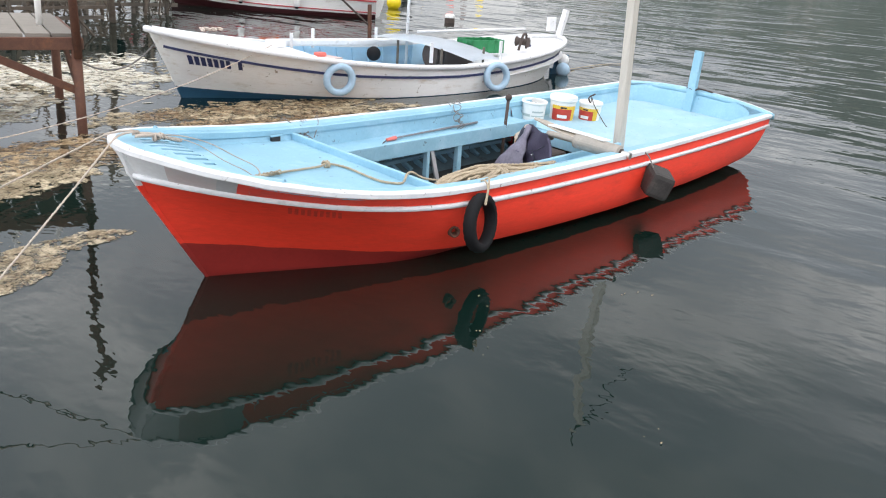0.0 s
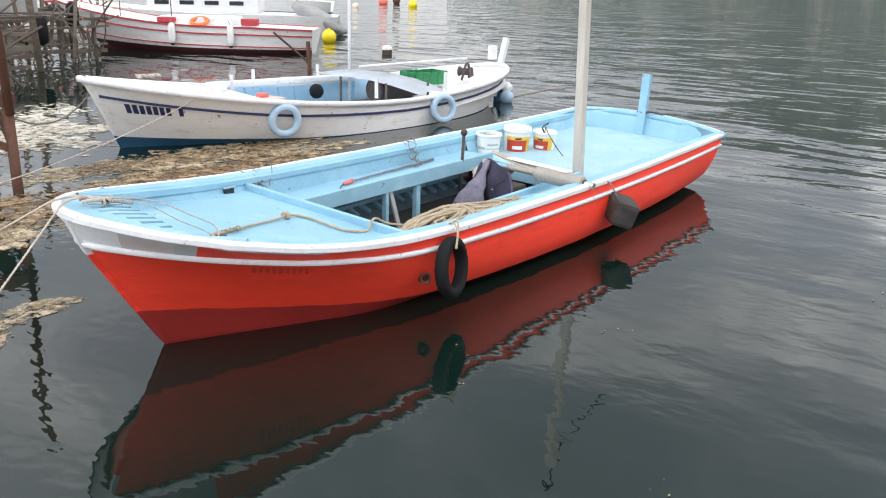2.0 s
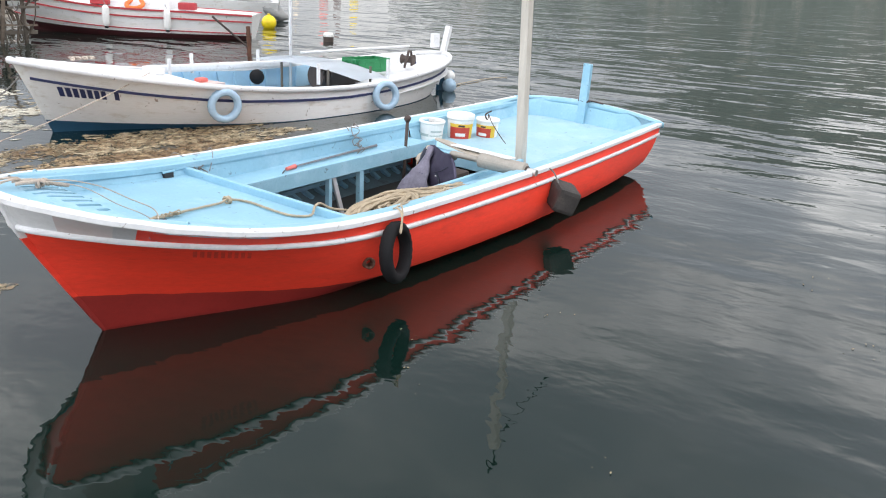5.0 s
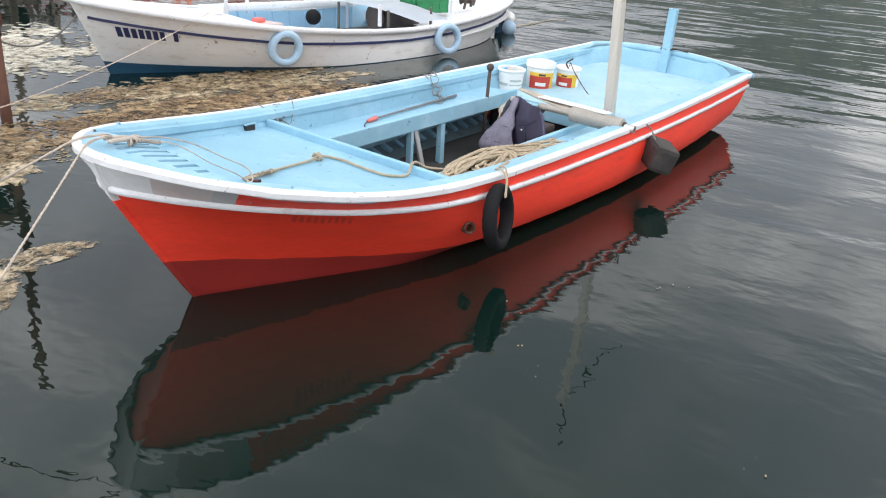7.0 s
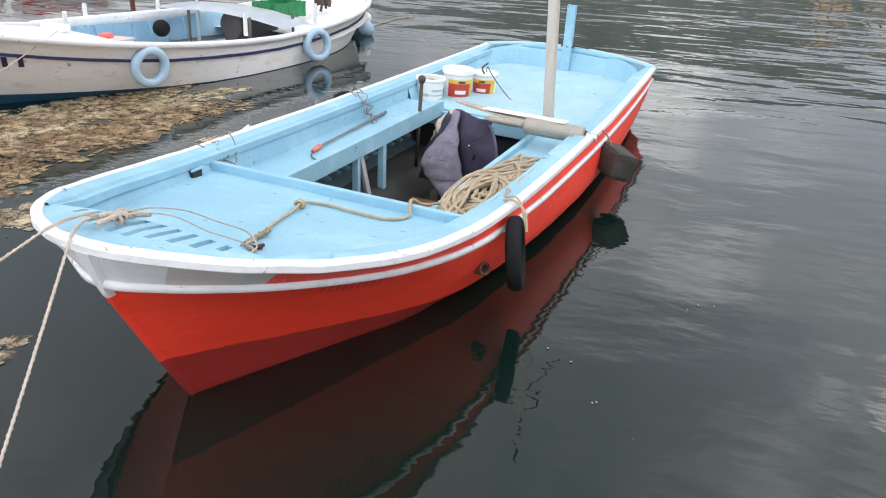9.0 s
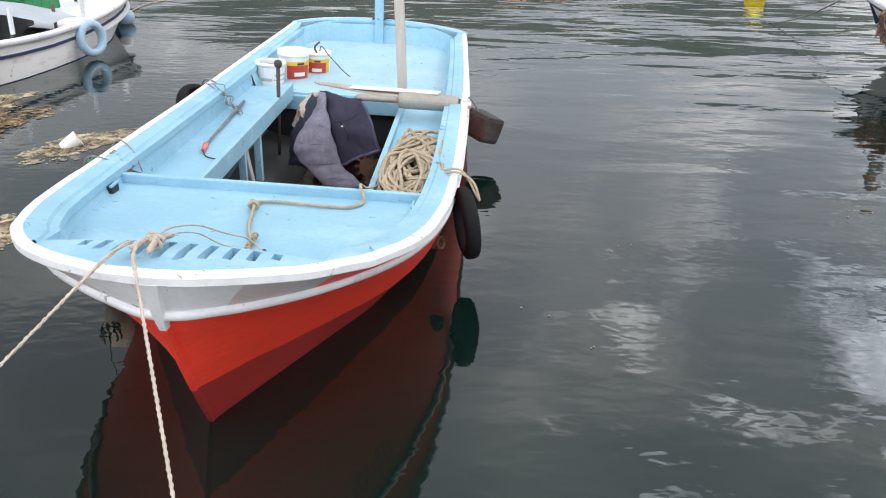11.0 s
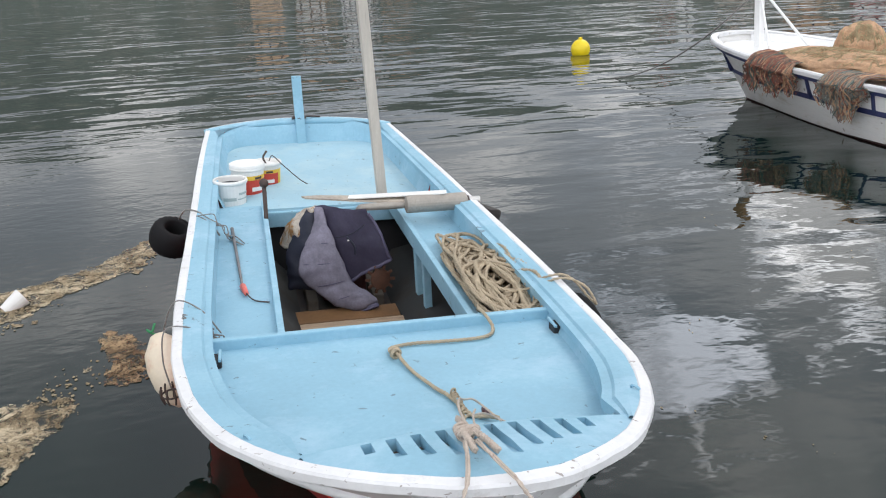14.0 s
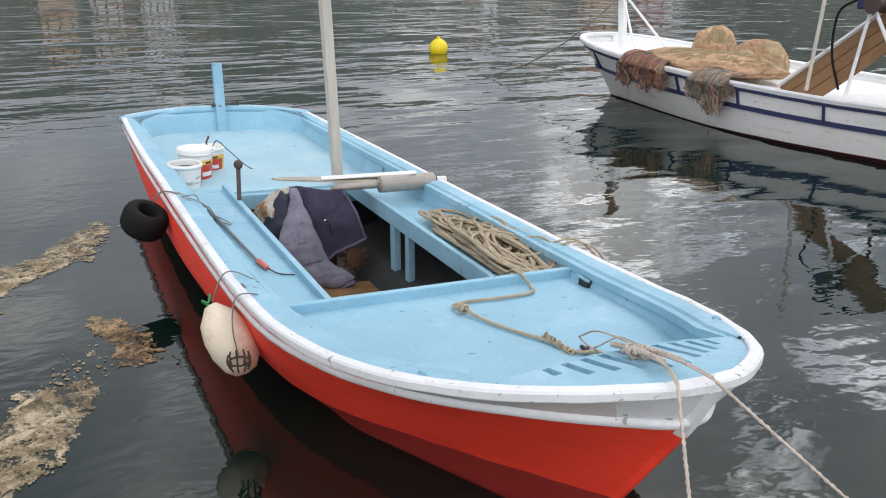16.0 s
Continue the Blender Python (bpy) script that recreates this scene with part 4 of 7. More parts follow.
# ---- water, with the boat's own shape left out of it ----
def water():
    def edge(u, side):
        """Just inside the skin where the listing hull meets the water."""
        lo, hi = -0.4, 0.4
        for _ in range(24):
            mid = 0.5 * (lo + hi)
            p = hull_at(u, mid)
            lo, hi = (mid, hi) if settle(p if side < 0 else mirror(p)).z < 0 else (lo, mid)
        p = hull_at(u, lo, 0.028)
        return BOAT @ settle(p if side < 0 else mirror(p))
    us = (0.012, 0.02, 0.035, 0.05, 0.075, 0.1, 0.13, 0.16, 0.19, 0.22, 0.26, 0.3, 0.35, 0.4, 0.5, 0.6, 0.7, 0.8, 0.9, 0.985)
    c = Vector((2.85, 0, 0))
    loop = [edge(u, -1) for u in us] + [edge(u, 1) for u in us[::-1]]
    for p in loop:
        p.z = 0
    bm = bmesh.new()
    rows = []
    for k, (f, R) in enumerate(((0, 0), (0.15, 4), (0.45, 7), (1, 12), (1, 30), (1, 80), (1, 250), (1, 900))):
        row = []
        for p in loop:
            d = p - c
            far = c + d.normalized() * (R or 1)
            row.append(bm.verts.new(p.lerp(far, f)))
        rows.append(row)
    n = len(loop)
    for A, B in zip(rows, rows[1:]):
        for i in range(n):
            bm.faces.new((A[i], B[i], B[(i + 1) % n], A[(i + 1) % n]))
    bmesh.ops.recalc_face_normals(bm, faces=bm.faces[:])
    return tagged(obj("water", bm, WATER), "dark green rippled harbour water", "water", kind="structure")


water()


# ---- setting: quay under the camera, far shore ----
tagged(obj("quay", box(3.0, 16, 1.6, (-3.49, -1.5, -0.45), bevel=0.03), CONC), "grey concrete quay edge", "quay", kind="structure")


def far_shore():
    rng = random.Random(5)
    bm = bmesh.new()
    rows = []
    for i in range(61):
        az = radians(-100 + 138 * i / 60)
        r0 = 430 + 35 * math.sin(i * 0.5)
        top = (42 + 20 * min(1, max(0, (math.degrees(az) + 2) / 14)) + 7 * math.sin(i * 0.33 + 1) + 4 * math.sin(i * 0.9)) * min(1, (60 - i) / 11 + 0.03) * 2.4
        row = []
        for k in range(9):
            f = k / 8
            r = r0 + 320 * f
            z = -0.5 + top * (math.sin(f * math.pi / 2)) ** 0.8 + (rng.uniform(-1, 1) if k else 0)
            row.append((r * math.cos(az), r * math.sin(az), z))
        rows.append(row)
    tagged(obj("far_hillside", sheet(rows), HILL, smooth=True), "wooded hillside across the harbour", "hillside", kind="structure")


far_shore()


def house(m, w, d, h, floors, cols, mat, tone):
    e = thing("house", m, tone + " waterfront house with a tiled roof", "house", "houses on the far shore")
    wall = part("wall", box(w, d, h, (0, 0, h / 2)), mat, e)
    b = bmesh.new()
    V = [b.verts.new(p) for p in ((-w / 2 - 0.4, -d / 2 - 0.4, h), (w / 2 + 0.4, -d / 2 - 0.4, h), (w / 2 + 0.4, d / 2 + 0.4, h), (-w / 2 - 0.4, d / 2 + 0.4, h), (-w / 2 + 1, 0, h + 2.2), (w / 2 - 1, 0, h + 2.2))]
    for f in ((0, 1, 5, 4), (2, 3, 4, 5), (1, 2, 5), (3, 0, 4), (3, 2, 1, 0)):
        b.faces.new([V[i] for i in f])
    part("roof", b, ROOFF, e)
    for r in range(floors):
        for c in range(cols):
            part("window", box(1.0, 0.12, 1.4, (-w / 2 + w * (c + 0.5) / cols, -d / 2, 1.6 + 2.9 * r)), GLASSD, wall)


rng = random.Random(11)
for i in range(68):
    az = radians(-72 + 88 * (i % 34 + rng.uniform(-0.4, 0.4)) / 34)
    r = 440 + rng.uniform(0, 40) if i < 34 else 490 + rng.uniform(0, 40)
    fl = rng.choice((3, 4, 5, 6))
    q_ = rng.choice((0, 1, 1, 2, 3, 4, 5))
    house(Matrix.Translation((r * math.cos(az), r * math.sin(az), 0.3 if i < 34 else 18 + 0.25 * (r - 490))) @ Matrix.Rotation(az - math.pi / 2, 4, "Z"), rng.uniform(12, 26), 9, 2.9 * fl + 0.8, fl, rng.choice((3, 4, 5)), WALLS[q_], ("pale rendered", "white rendered", "ochre rendered", "red clad", "grey blue rendered", "white painted")[q_])


# ---- things in and on the red boat (places in the boat's own frame) ----
mast = thing("mast", onb(3.83, -0.405, AZ), "weathered square wooden mast stepped on the after deck", "mast")
part("pole", beam((0, 0, 0), (0.0, 0.155, 2.0), 0.07, 0.08, 0.006, up=(1, 0, 0)), ALU, mast)
part("truck_rod", tube(smooth_path([(0, 0.15, 1.92), (-0.06, 0.14, 2.05), (-0.15, 0.10, 2.13), (-0.25, 0.07, 2.22)], 5), 0.011, 8), IRON, mast, "thin dark rod at the masthead", True)
part("halyard", tube(smooth_path([(0, 0.15, 1.97), (0.16, 0.12, 1.88), (0.38, 0.08, 1.82), (0.60, 0.05, 1.76), (0.82, 0.03, 1.74)], 6), 0.009, 6), IRON, mast, "slack dark cord hanging from the masthead", True)


def pail(x, y, r, h, kind, tilt=0):
    e = thing("pail", onb(x, y, AZ + 0.008, 0, 0, tilt), {"plain": "open white plastic pail with dark contents", "lid": "white plastic pail with a lid and red label", "open": "open white plastic pail with red and yellow label"}[kind], "pail", "pails on the after deck")
    body = part("body", lathe([(r * 0.84, 0), (r * 0.87, 0.004), (r * 0.97, h * 0.9), (r * 0.975, h), (r * 0.93, h), (r * 0.80, 0.02), (0.001, 0.02)], 28), PAILW, e, smooth=False)
    part("rim", torus(r * 0.985, 0.009, 28, 6, at=Matrix.Translation((0, 0, h - 0.012)), flat_r=1.8), PAILW, e, smooth=True)

    def wrap(a0, a1, z0, z1, grow):
        rows = []
        for k in range(13):
            a = radians(a0 + (a1 - a0) * k / 12)
            rows.append([((r * (0.87 + 0.10 * z / (0.9 * h)) + grow) * math.cos(a), (r * (0.87 + 0.10 * z / (0.9 * h)) + grow) * math.sin(a), z) for z in (z0, z1)])
        return sheet(rows)
    if kind == "plain":
        part("contents", lathe([(r * 0.9, h * 0.80), (r * 0.5, h * 0.86), (0.01, h * 0.85)], 20), DARK, e, "dark cloth inside")
        part("print", wrap(150, 200, h * 0.3, h * 0.42, 0.002), LGREY, body)
        part("print", wrap(205, 300, h * 0.32, h * 0.37, 0.002), LGREY, body)
        part("print", wrap(210, 270, h * 0.5, h * 0.58, 0.002), LGREY, body)
        part("print", wrap(250, 285, h * 0.14, h * 0.2, 0.002), LGREY, body)
    else:
        for c, two in ((205, 0), (25, 0)):
            part("label", wrap(c - 62, c + 62, h * 0.06, h * 0.74, 0.0015), LRED, body, "red printed label")
            part("label_panel", wrap(c - 62, c + 62, h * 0.60, h * 0.74, 0.003), LYEL, body, "yellow label band")
            part("label_panel", wrap(c + 36, c + 60, h * 0.08, h * 0.6, 0.003), LYEL, body, "yellow label panel")
            part("label_bar", wrap(c - 32, c + 14, h * 0.22, h * 0.36, 0.0045), PAILW, body, "unreadable white lettering bar")
            part("label_bar", wrap(c - 20, c + 8, h * 0.62, h * 0.70, 0.0045), IRON, body, "dark emblem bar")
        if kind == "lid":
            part("lid", lathe([(r * 1.03, h - 0.012), (r * 1.05, h + 0.004), (r * 1.03, h + 0.02), (r * 0.96, h + 0.024), (r * 0.93, h + 0.012), (0.01, h + 0.012)], 28), PAILW, e, "white pail lid")
        else:
            part("contents", lathe([(r * 0.92, h * 0.82), (r * 0.4, h * 0.95), (0.01, h * 0.9)], 20), PAILW, e)
            part("stick", tube(smooth_path([(0.02, 0.0, h * 0.8), (-0.02, 0.02, h + 0.03), (0.04, 0.0, h + 0.07)], 4), 0.008, 6), IRON, e)
    return e


pail(4.04, 0.675, 0.118, 0.200, "plain")
pail(4.33, 0.545, 0.128, 0.228, "lid", 20)
pail(4.58, 0.39, 0.112, 0.200, "open", -10)
wire = smooth_path([(4.55, 0.36, 0.55), (4.5, 0.33, 0.60), (4.46, 0.26, 0.53), (4.44, 0.10, 0.38), (4.36, -0.06, 0.352), (4.42, -0.26, 0.352)], 8)
aboard("wire", tube(wire, 0.0042, 6), IRON, "dark bent wire hanging from a pail onto the deck", "wire")

rod = thing("tiller_rod", onb(3.33, 0.475, -0.08), "dark iron rod with a round knob standing in the cockpit", "rod")
part("shaft", tube([(0, 0, 0), (0, 0, 0.74)], 0.014, 10), IRON, rod, smooth=True)
part("knob", lathe([(0.006, 0.72), (0.024, 0.735), (0.03, 0.755), (0.024, 0.775), (0.006, 0.785)], 14), IRON, rod, smooth=True)

stick = thing("boat_hook", onb(2.08, 0.625, BZ + 0.014), "grey metal handle with red grip and wire hook", "tool")
part("handle", tube([(0.03, -0.004, 0.002), (1.13, 0.045, 0.004)], [0.007, 0.011], 10), HOOKG, stick, smooth=True)
grip = part("grip", tube([(-0.04, -0.02, 0.004), (0.07, -0.004, 0.004)], [0.013, 0.018], 10), PINK, stick, "red plastic grip", smooth=True)
part("hook", tube(smooth_path([(-0.04, -0.02, 0.004), (-0.12, -0.06, -0.006), (-0.16, -0.13, -0.006)], 5), 0.004, 6), IRON, grip, smooth=True)

muff = thing("exhaust_silencer", onb(3.09, -0.435, 0.537), "ash grey cylindrical exhaust silencer across the rail", "silencer")
mbody = part("body", lathe([(0.03, 0), (0.056, 0.01), (0.058, 0.03), (0.058, 0.39), (0.056, 0.41), (0.03, 0.42)], 22, at=Matrix.Rotation(radians(90), 4, "X")), MUFF, muff, smooth=False)
part("tailpipe", lathe([(0.027, 0.41), (0.027, 0.505), (0.021, 0.505), (0.021, 0.42)], 16, at=Matrix.Rotation(radians(90), 4, "X")), STEEL, mbody, "bright steel pipe end")
part("pipe", tube(smooth_path([(0, 0.0, 0), (0.01, 0.15, -0.003), (0.02, 0.25, -0.006), (0.05, 0.285, -0.02), (0.10, 0.29, -0.06)], 5), 0.024, 12), MUFF, muff, smooth=True)
part("collar", lathe([(0.024, -0.012), (0.036, -0.01), (0.036, 0.01), (0.024, 0.012)], 16, at=Matrix.Translation((0, -0.42, 0)) @ Matrix.Rotation(radians(90), 4, "X")), IRON, muff)

bd = bmesh.new()
ring = [(3.42, 0.205), (3.37, 0.18), (3.145, -0.20), (3.04, -0.55), (3.15, -0.59), (3.28, -0.20), (3.40, 0.08)]
rows = [[bd.verts.new((x, y, 0.552 - 0.035 * max(0.0, y + 0.2) + dz)) for x, y in ring] for dz in (0.0, 0.011)]
bd.faces.new(rows[0][::-1])
bd.faces.new(rows[1])
for k in range(len(ring)):
    q = (k + 1) % len(ring)
    bd.faces.new((rows[0][k], rows[0][q], rows[1][q], rows[1][k]))
aboard("board", bd, CARD, "thin brown board laid across the engine well", "board", smooth=False)
aboard("board", beam((3.25, -0.09, 0.567), (3.10, -0.72, 0.602), 0.080, 0.010, 0.003), PAILW, "white board laid across the engine well", "board", smooth=False)

# engine under the jacket
eng = thing("boat_engine", onb(3.1, 0.0, -0.15), "dark red single cylinder boat engine under a jacket", "engine")
part("block", box(0.40, 0.30, 0.22, (0.26, 0, 0.13), bevel=0.03), ENGINE, eng)
part("cylinder_head", box(0.24, 0.2, 0.22, (0.26, 0.0, 0.36), bevel=0.03), IRON, eng)
fly = part("flywheel", lathe([(0.03, 0), (0.068, 0.003), (0.070, 0.01), (0.068, 0.018), (0.03, 0.022)], 24, at=pose(-0.06, -0.22, 0.205, 0, -80, 15)), SPROCKET, eng, "rusty cogged flywheel")
for k in range(10):
    a = 2 * math.pi * k / 10
    part("cog", box(0.012, 0.034, 0.020, (-0.07, -0.22 + 0.082 * math.cos(a), 0.205 + 0.082 * math.sin(a)), m=Matrix.Rotation(a, 4, "X"), bevel=0.004), SPROCKET, fly)
part("bearer", box(0.55, 0.07, 0.08, (0.27, 0.22, 0.03), bevel=0.006), DARKTIM, eng)
part("bearer", box(0.55, 0.07, 0.08, (0.27, -0.22, 0.03), bevel=0.006), DARKTIM, eng)


def padded(left, right, n, front, back, quilt, seed, rough=0.012):
    """A stuffed length of cloth between two edges, pinched at its quilting seams."""
    A, B = smooth_path(left, n), smooth_path(right, n)
    rows = []
    for k, (p, q) in enumerate(zip(A, B)):
        p, q = Vector(p), Vector(q)
        t = Vector(A[min(k + 1, len(A) - 1)]) + Vector(B[min(k + 1, len(B) - 1)]) - Vector(A[max(k - 1, 0)]) - Vector(B[max(k - 1, 0)])
        nrm = (q - p).cross(t).normalized()
        if nrm.x > 0:
            nrm = -nrm
        c, h = (p + q) / 2, (q - p) / 2
        pinch = 1 - (0.22 if quilt and k % quilt == 0 else 0.0)
        end = 0.55 if k in (0, len(A) - 1) else 1.0
        row = []
        for j in range(20):
            a_ = 2 * math.pi * j / 20
            row.append(c + h * math.cos(a_) * (0.94 + 0.06 * pinch) + nrm * (front if math.sin(a_) > 0 else back) * math.sin(a_) * pinch * end)
        rows.append(row)
    bm = sheet(rows, None, 0, close=True)
    bm.verts.ensure_lookup_table()
    bm.faces.new(bm.verts[:20])
    bm.faces.new(bm.verts[-20:][::-1])
    bmesh.ops.recalc_face_normals(bm, faces=bm.faces[:])
    for v in bm.verts:
        v.co += rough * noise.noise_vector(v.co * 9 + Vector((seed, 0, 0))) + 0.5 * rough * noise.noise_vector(v.co * 26)
    return bm


def jacket():
    o = Vector((3.15, 0.03, 0.0))
    e = thing("jacket", Matrix.Translation(o), "faded violet grey padded jacket draped over the engine", "jacket")

    def loc(pts):
        return [Vector(p) - o for p in pts]
    sl_ = padded(loc([(3.25, 0.165, 0.52), (3.18, 0.20, 0.41), (3.09, 0.265, 0.29), (3.01, 0.335, 0.175), (2.985, 0.235, 0.045), (2.965, 0.14, -0.055), (2.945, 0.005, -0.125)]),
                 loc([(3.225, 0.13, 0.52), (3.13, 0.10, 0.41), (3.065, 0.065, 0.275), (3.04, 0.025, 0.16), (3.02, -0.02, 0.065), (2.975, -0.10, 0.0), (2.925, -0.165, -0.065)]), 6, 0.026, 0.03, 4, 1, 0.016)
    sleeve = part("sleeve", sl_, SLEEVE, e, "pale quilted sleeve", True)
    part("cuff", padded(loc([(2.95, -0.005, -0.118), (2.938, -0.02, -0.130), (2.928, -0.032, -0.138)]), loc([(2.93, -0.155, -0.068), (2.916, -0.160, -0.083), (2.906, -0.160, -0.095)]), 3, 0.022, 0.024, 2, 3, 0.006), JACKET, sleeve, "dark ribbed sleeve cuff", True)
    for f in (0.28, 0.46, 0.64, 0.82):
        k = int(f * 36)
        A_, B_ = (smooth_path(loc([(3.25, 0.165, 0.52), (3.18, 0.20, 0.41), (3.09, 0.265, 0.29), (3.01, 0.335, 0.175), (2.985, 0.235, 0.045), (2.965, 0.14, -0.055), (2.945, 0.005, -0.125)]), 6)[k], smooth_path(loc([(3.225, 0.13, 0.52), (3.13, 0.10, 0.41), (3.065, 0.065, 0.275), (3.04, 0.025, 0.16), (3.02, -0.02, 0.065), (2.975, -0.10, 0.0), (2.925, -0.165, -0.065)]), 6)[k])
        part("quilting_seam", tube([A_.lerp(B_, q) + Vector((-0.026 * math.sin(math.pi * q), 0, 0)) for q in (0.12, 0.3, 0.5, 0.7, 0.88)], 0.003, 5), JACKET, sleeve, "", True)
    rows = []
    tl, tr, bl, br = loc([(3.245, 0.17, 0.53), (3.076, -0.15, 0.515), (3.10, 0.02, 0.035), (3.02, -0.278, 0.18)])
    for i in range(23):
        v = i / 22
        row = []
        for j in range(23):
            t = j / 22
            p = tl.lerp(tr, t).lerp(bl.lerp(br, t), v)
            p.y += 0.05 * math.sin(math.pi * v) * (1 - t)
            p.x -= 0.035 * math.sin(math.pi * v) * math.sin(math.pi * t) - 0.012 * math.sin(8 * t + 5 * v) * v
            p += 0.016 * noise.noise_vector(p * 7) + 0.006 * noise.noise_vector(p * 22)
            row.append(p)
        rows.append(row)
    bm = sheet(rows)
    bmesh.ops.solidify(bm, geom=bm.faces[:], thickness=0.022)
    body = part("body", bm, JACKET, e, "dark violet nylon body", True)
    hem = [rows[22][j] + Vector((-0.004, 0, 0)) for j in range(0, 23, 2)] + [rows[i][22] + Vector((-0.004, 0, 0)) for i in range(20, -1, -3)]
    part("hem", tube(smooth_path(hem, 3), 0.011, 8), JACKET, body, smooth=True)
    part("pocket_welt", tube(smooth_path([rows[i][j] + Vector((-0.008, 0, 0.0)) for i, j in ((9, 10), (11, 11), (13, 11), (15, 10))], 4), 0.007, 6), NAVYC, body, smooth=True)
    part("seam", tube(smooth_path([rows[i][j] + Vector((-0.004, 0, 0.0)) for i, j in ((9, 3), (9, 8), (8, 13), (6, 18))], 4), 0.003, 6), NAVYC, body, smooth=True)
    part("tag", box(0.006, 0.014, 0.008, rows[10][10] + Vector((-0.016, 0, 0)), bevel=0.001), PAILW, body, "small white tag")
    bm = padded(loc([(3.25, 0.22, 0.50), (3.30, 0.33, 0.33), (3.22, 0.39, 0.16), (3.15, 0.40, 0.01)]), loc([(3.24, 0.15, 0.50), (3.16, 0.20, 0.30), (3.10, 0.20, 0.12), (3.08, 0.16, 0.0)]), 7, 0.03, 0.03, 6, 4, 0.02)
    part("back", bm, NAVYC, e, "dark navy padded back", True)
    bm = padded(loc([(3.27, 0.18, 0.535), (3.38, 0.29, 0.44), (3.47, 0.395, 0.29), (3.42, 0.41, 0.225)]), loc([(3.24, 0.15, 0.52), (3.235, 0.225, 0.41), (3.25, 0.29, 0.29), (3.275, 0.335, 0.215)]), 7, 0.04, 0.03, 0, 9, 0.03)
    part("lining", bm, FUR, e, "cream and tan fleece lining", True)


jacket()
ob_ = thing("oil_bottle", pose(2.25, 0.52, -0.10, 0, 8, 0), "small red oil bottle standing under the bench", "bottle")
part("body", lathe([(0.01, 0.0), (0.045, 0.004), (0.05, 0.03), (0.05, 0.16), (0.03, 0.20), (0.018, 0.21)], 16), REDT, ob_, smooth=True)
part("cap", lathe([(0.02, 0.205), (0.02, 0.235), (0.005, 0.24)], 12), IRON, ob_, "dark screw cap")
jc_ = thing("jerrycan", pose(1.75, -0.34, -0.13, 0, 0, 25), "pale plastic jerrycan standing in the cockpit", "jerrycan")
part("body", box(0.17, 0.11, 0.22, (0, 0, 0.115), bevel=0.025), CREAM, jc_)
part("handle", tube(smooth_path([(-0.05, 0, 0.22), (-0.04, 0, 0.26), (0.04, 0, 0.26), (0.05, 0, 0.22)], 4), 0.011, 8), CREAM, jc_, smooth=True)
part("cap", lathe([(0.022, 0.22), (0.022, 0.245), (0.004, 0.247)], 12, at=Matrix.Translation((0.055, 0, 0))), LRED, jc_, "red screw cap")


# ropes on deck
def coil():
    """Long loops flaked down to and fro along the bench, heaped towards the middle."""
    rg = random.Random(8)
    pts = []
    cx = 1.75
    for k in range(44):
        layer = k / 44
        cx = min(2.28, max(1.60, cx + rg.uniform(-0.30, 0.30)))
        a, w = rg.uniform(0.24, 0.58), rg.uniform(0.06, 0.17)
        a = min(a, cx - 1.29, 2.66 - cx)
        cy, tilt, ph = -0.645 + rg.uniform(-0.03, 0.03), rg.uniform(-0.12, 0.12), rg.uniform(-0.4, 0.4)
        for j in range(9):
            t = 2 * math.pi * j / 9 + ph
            x = cx + a * math.cos(t) + rg.uniform(-0.02, 0.02)
            yy = cy + w * math.sin(t) + tilt * (x - cx) + rg.uniform(-0.022, 0.022)
            pts.append((x, min(-0.485, max(-0.83, yy)), BZ + 0.018 + 0.12 * layer * (1 - 0.5 * abs(x - 1.90) / 0.7) + 0.9 * max(0.0, -0.75 - yy) + rg.uniform(-0.004, 0.010)))
    return pts


heap_ = thing("rope_coil", BOAT, "heap of thick tan rope lying on the side bench", "rope")
LINE = smooth_path(coil(), 8)
STEP = len(LINE) // 22 + 1
for k in range(0, len(LINE) - 1, STEP):
    piece = rope(LINE[k:k + STEP + 1], 0.0122, pitch=0.06, sides=4)
    for v in piece.verts:
        v.co = settle(v.co)
    part("loop", piece, ROPE, heap_, smooth=True)


def on_deck(pts, r):
    """Lay points (x, y, height above the foredeck) on the foredeck."""
    return [(x, y, deck_z(x, y) + r + h) for x, y, h in pts]


LEAD = [(1.55, -0.50, 0.46), (1.36, -0.45, 0.50), (1.27, -0.43, 0.547), (1.21, -0.44, 0.545)] + on_deck([(1.15, -0.46, 0.0), (1.06, -0.42, 0), (1.035, -0.34, 0), (1.04, -0.2, 0), (1.05, -0.08, 0), (1.03, 0.01, 0), (0.97, 0.03, 0.006), (0.92, 0.01, 0.015), (0.86, 0.0, 0.004), (0.72, -0.02, 0), (0.55, -0.06, 0), (0.48, -0.085, 0), (0.38, -0.105, 0), (0.28, -0.125, 0), (0.25, -0.17, 0.004), (0.23, -0.2, 0.004)], 0.012)
aboard("deck_rope", rope(smooth_path(LEAD, 10), 0.0080, pitch=0.06), ROPE, "knotted tan rope lying along the foredeck", "rope")


def knot(c, r, n, seed):
    """Turns of rope wound round a short line."""
    rg = random.Random(seed)
    ph = [rg.uniform(0, 6) for _ in range(3)]
    P = []
    for k in range(n * 8):
        a = 2 * math.pi * k / 8
        f = k / (n * 8 - 1)
        P.append(Vector(c) + Vector((r[0] * (2 * f - 1) + 0.3 * r[1] * math.sin(a * 0.7 + ph[0]), r[1] * math.cos(a), r[2] * math.sin(a) + 0.004 * math.sin(a * 0.63 + ph[2]))))
    return smooth_path(P, 2)


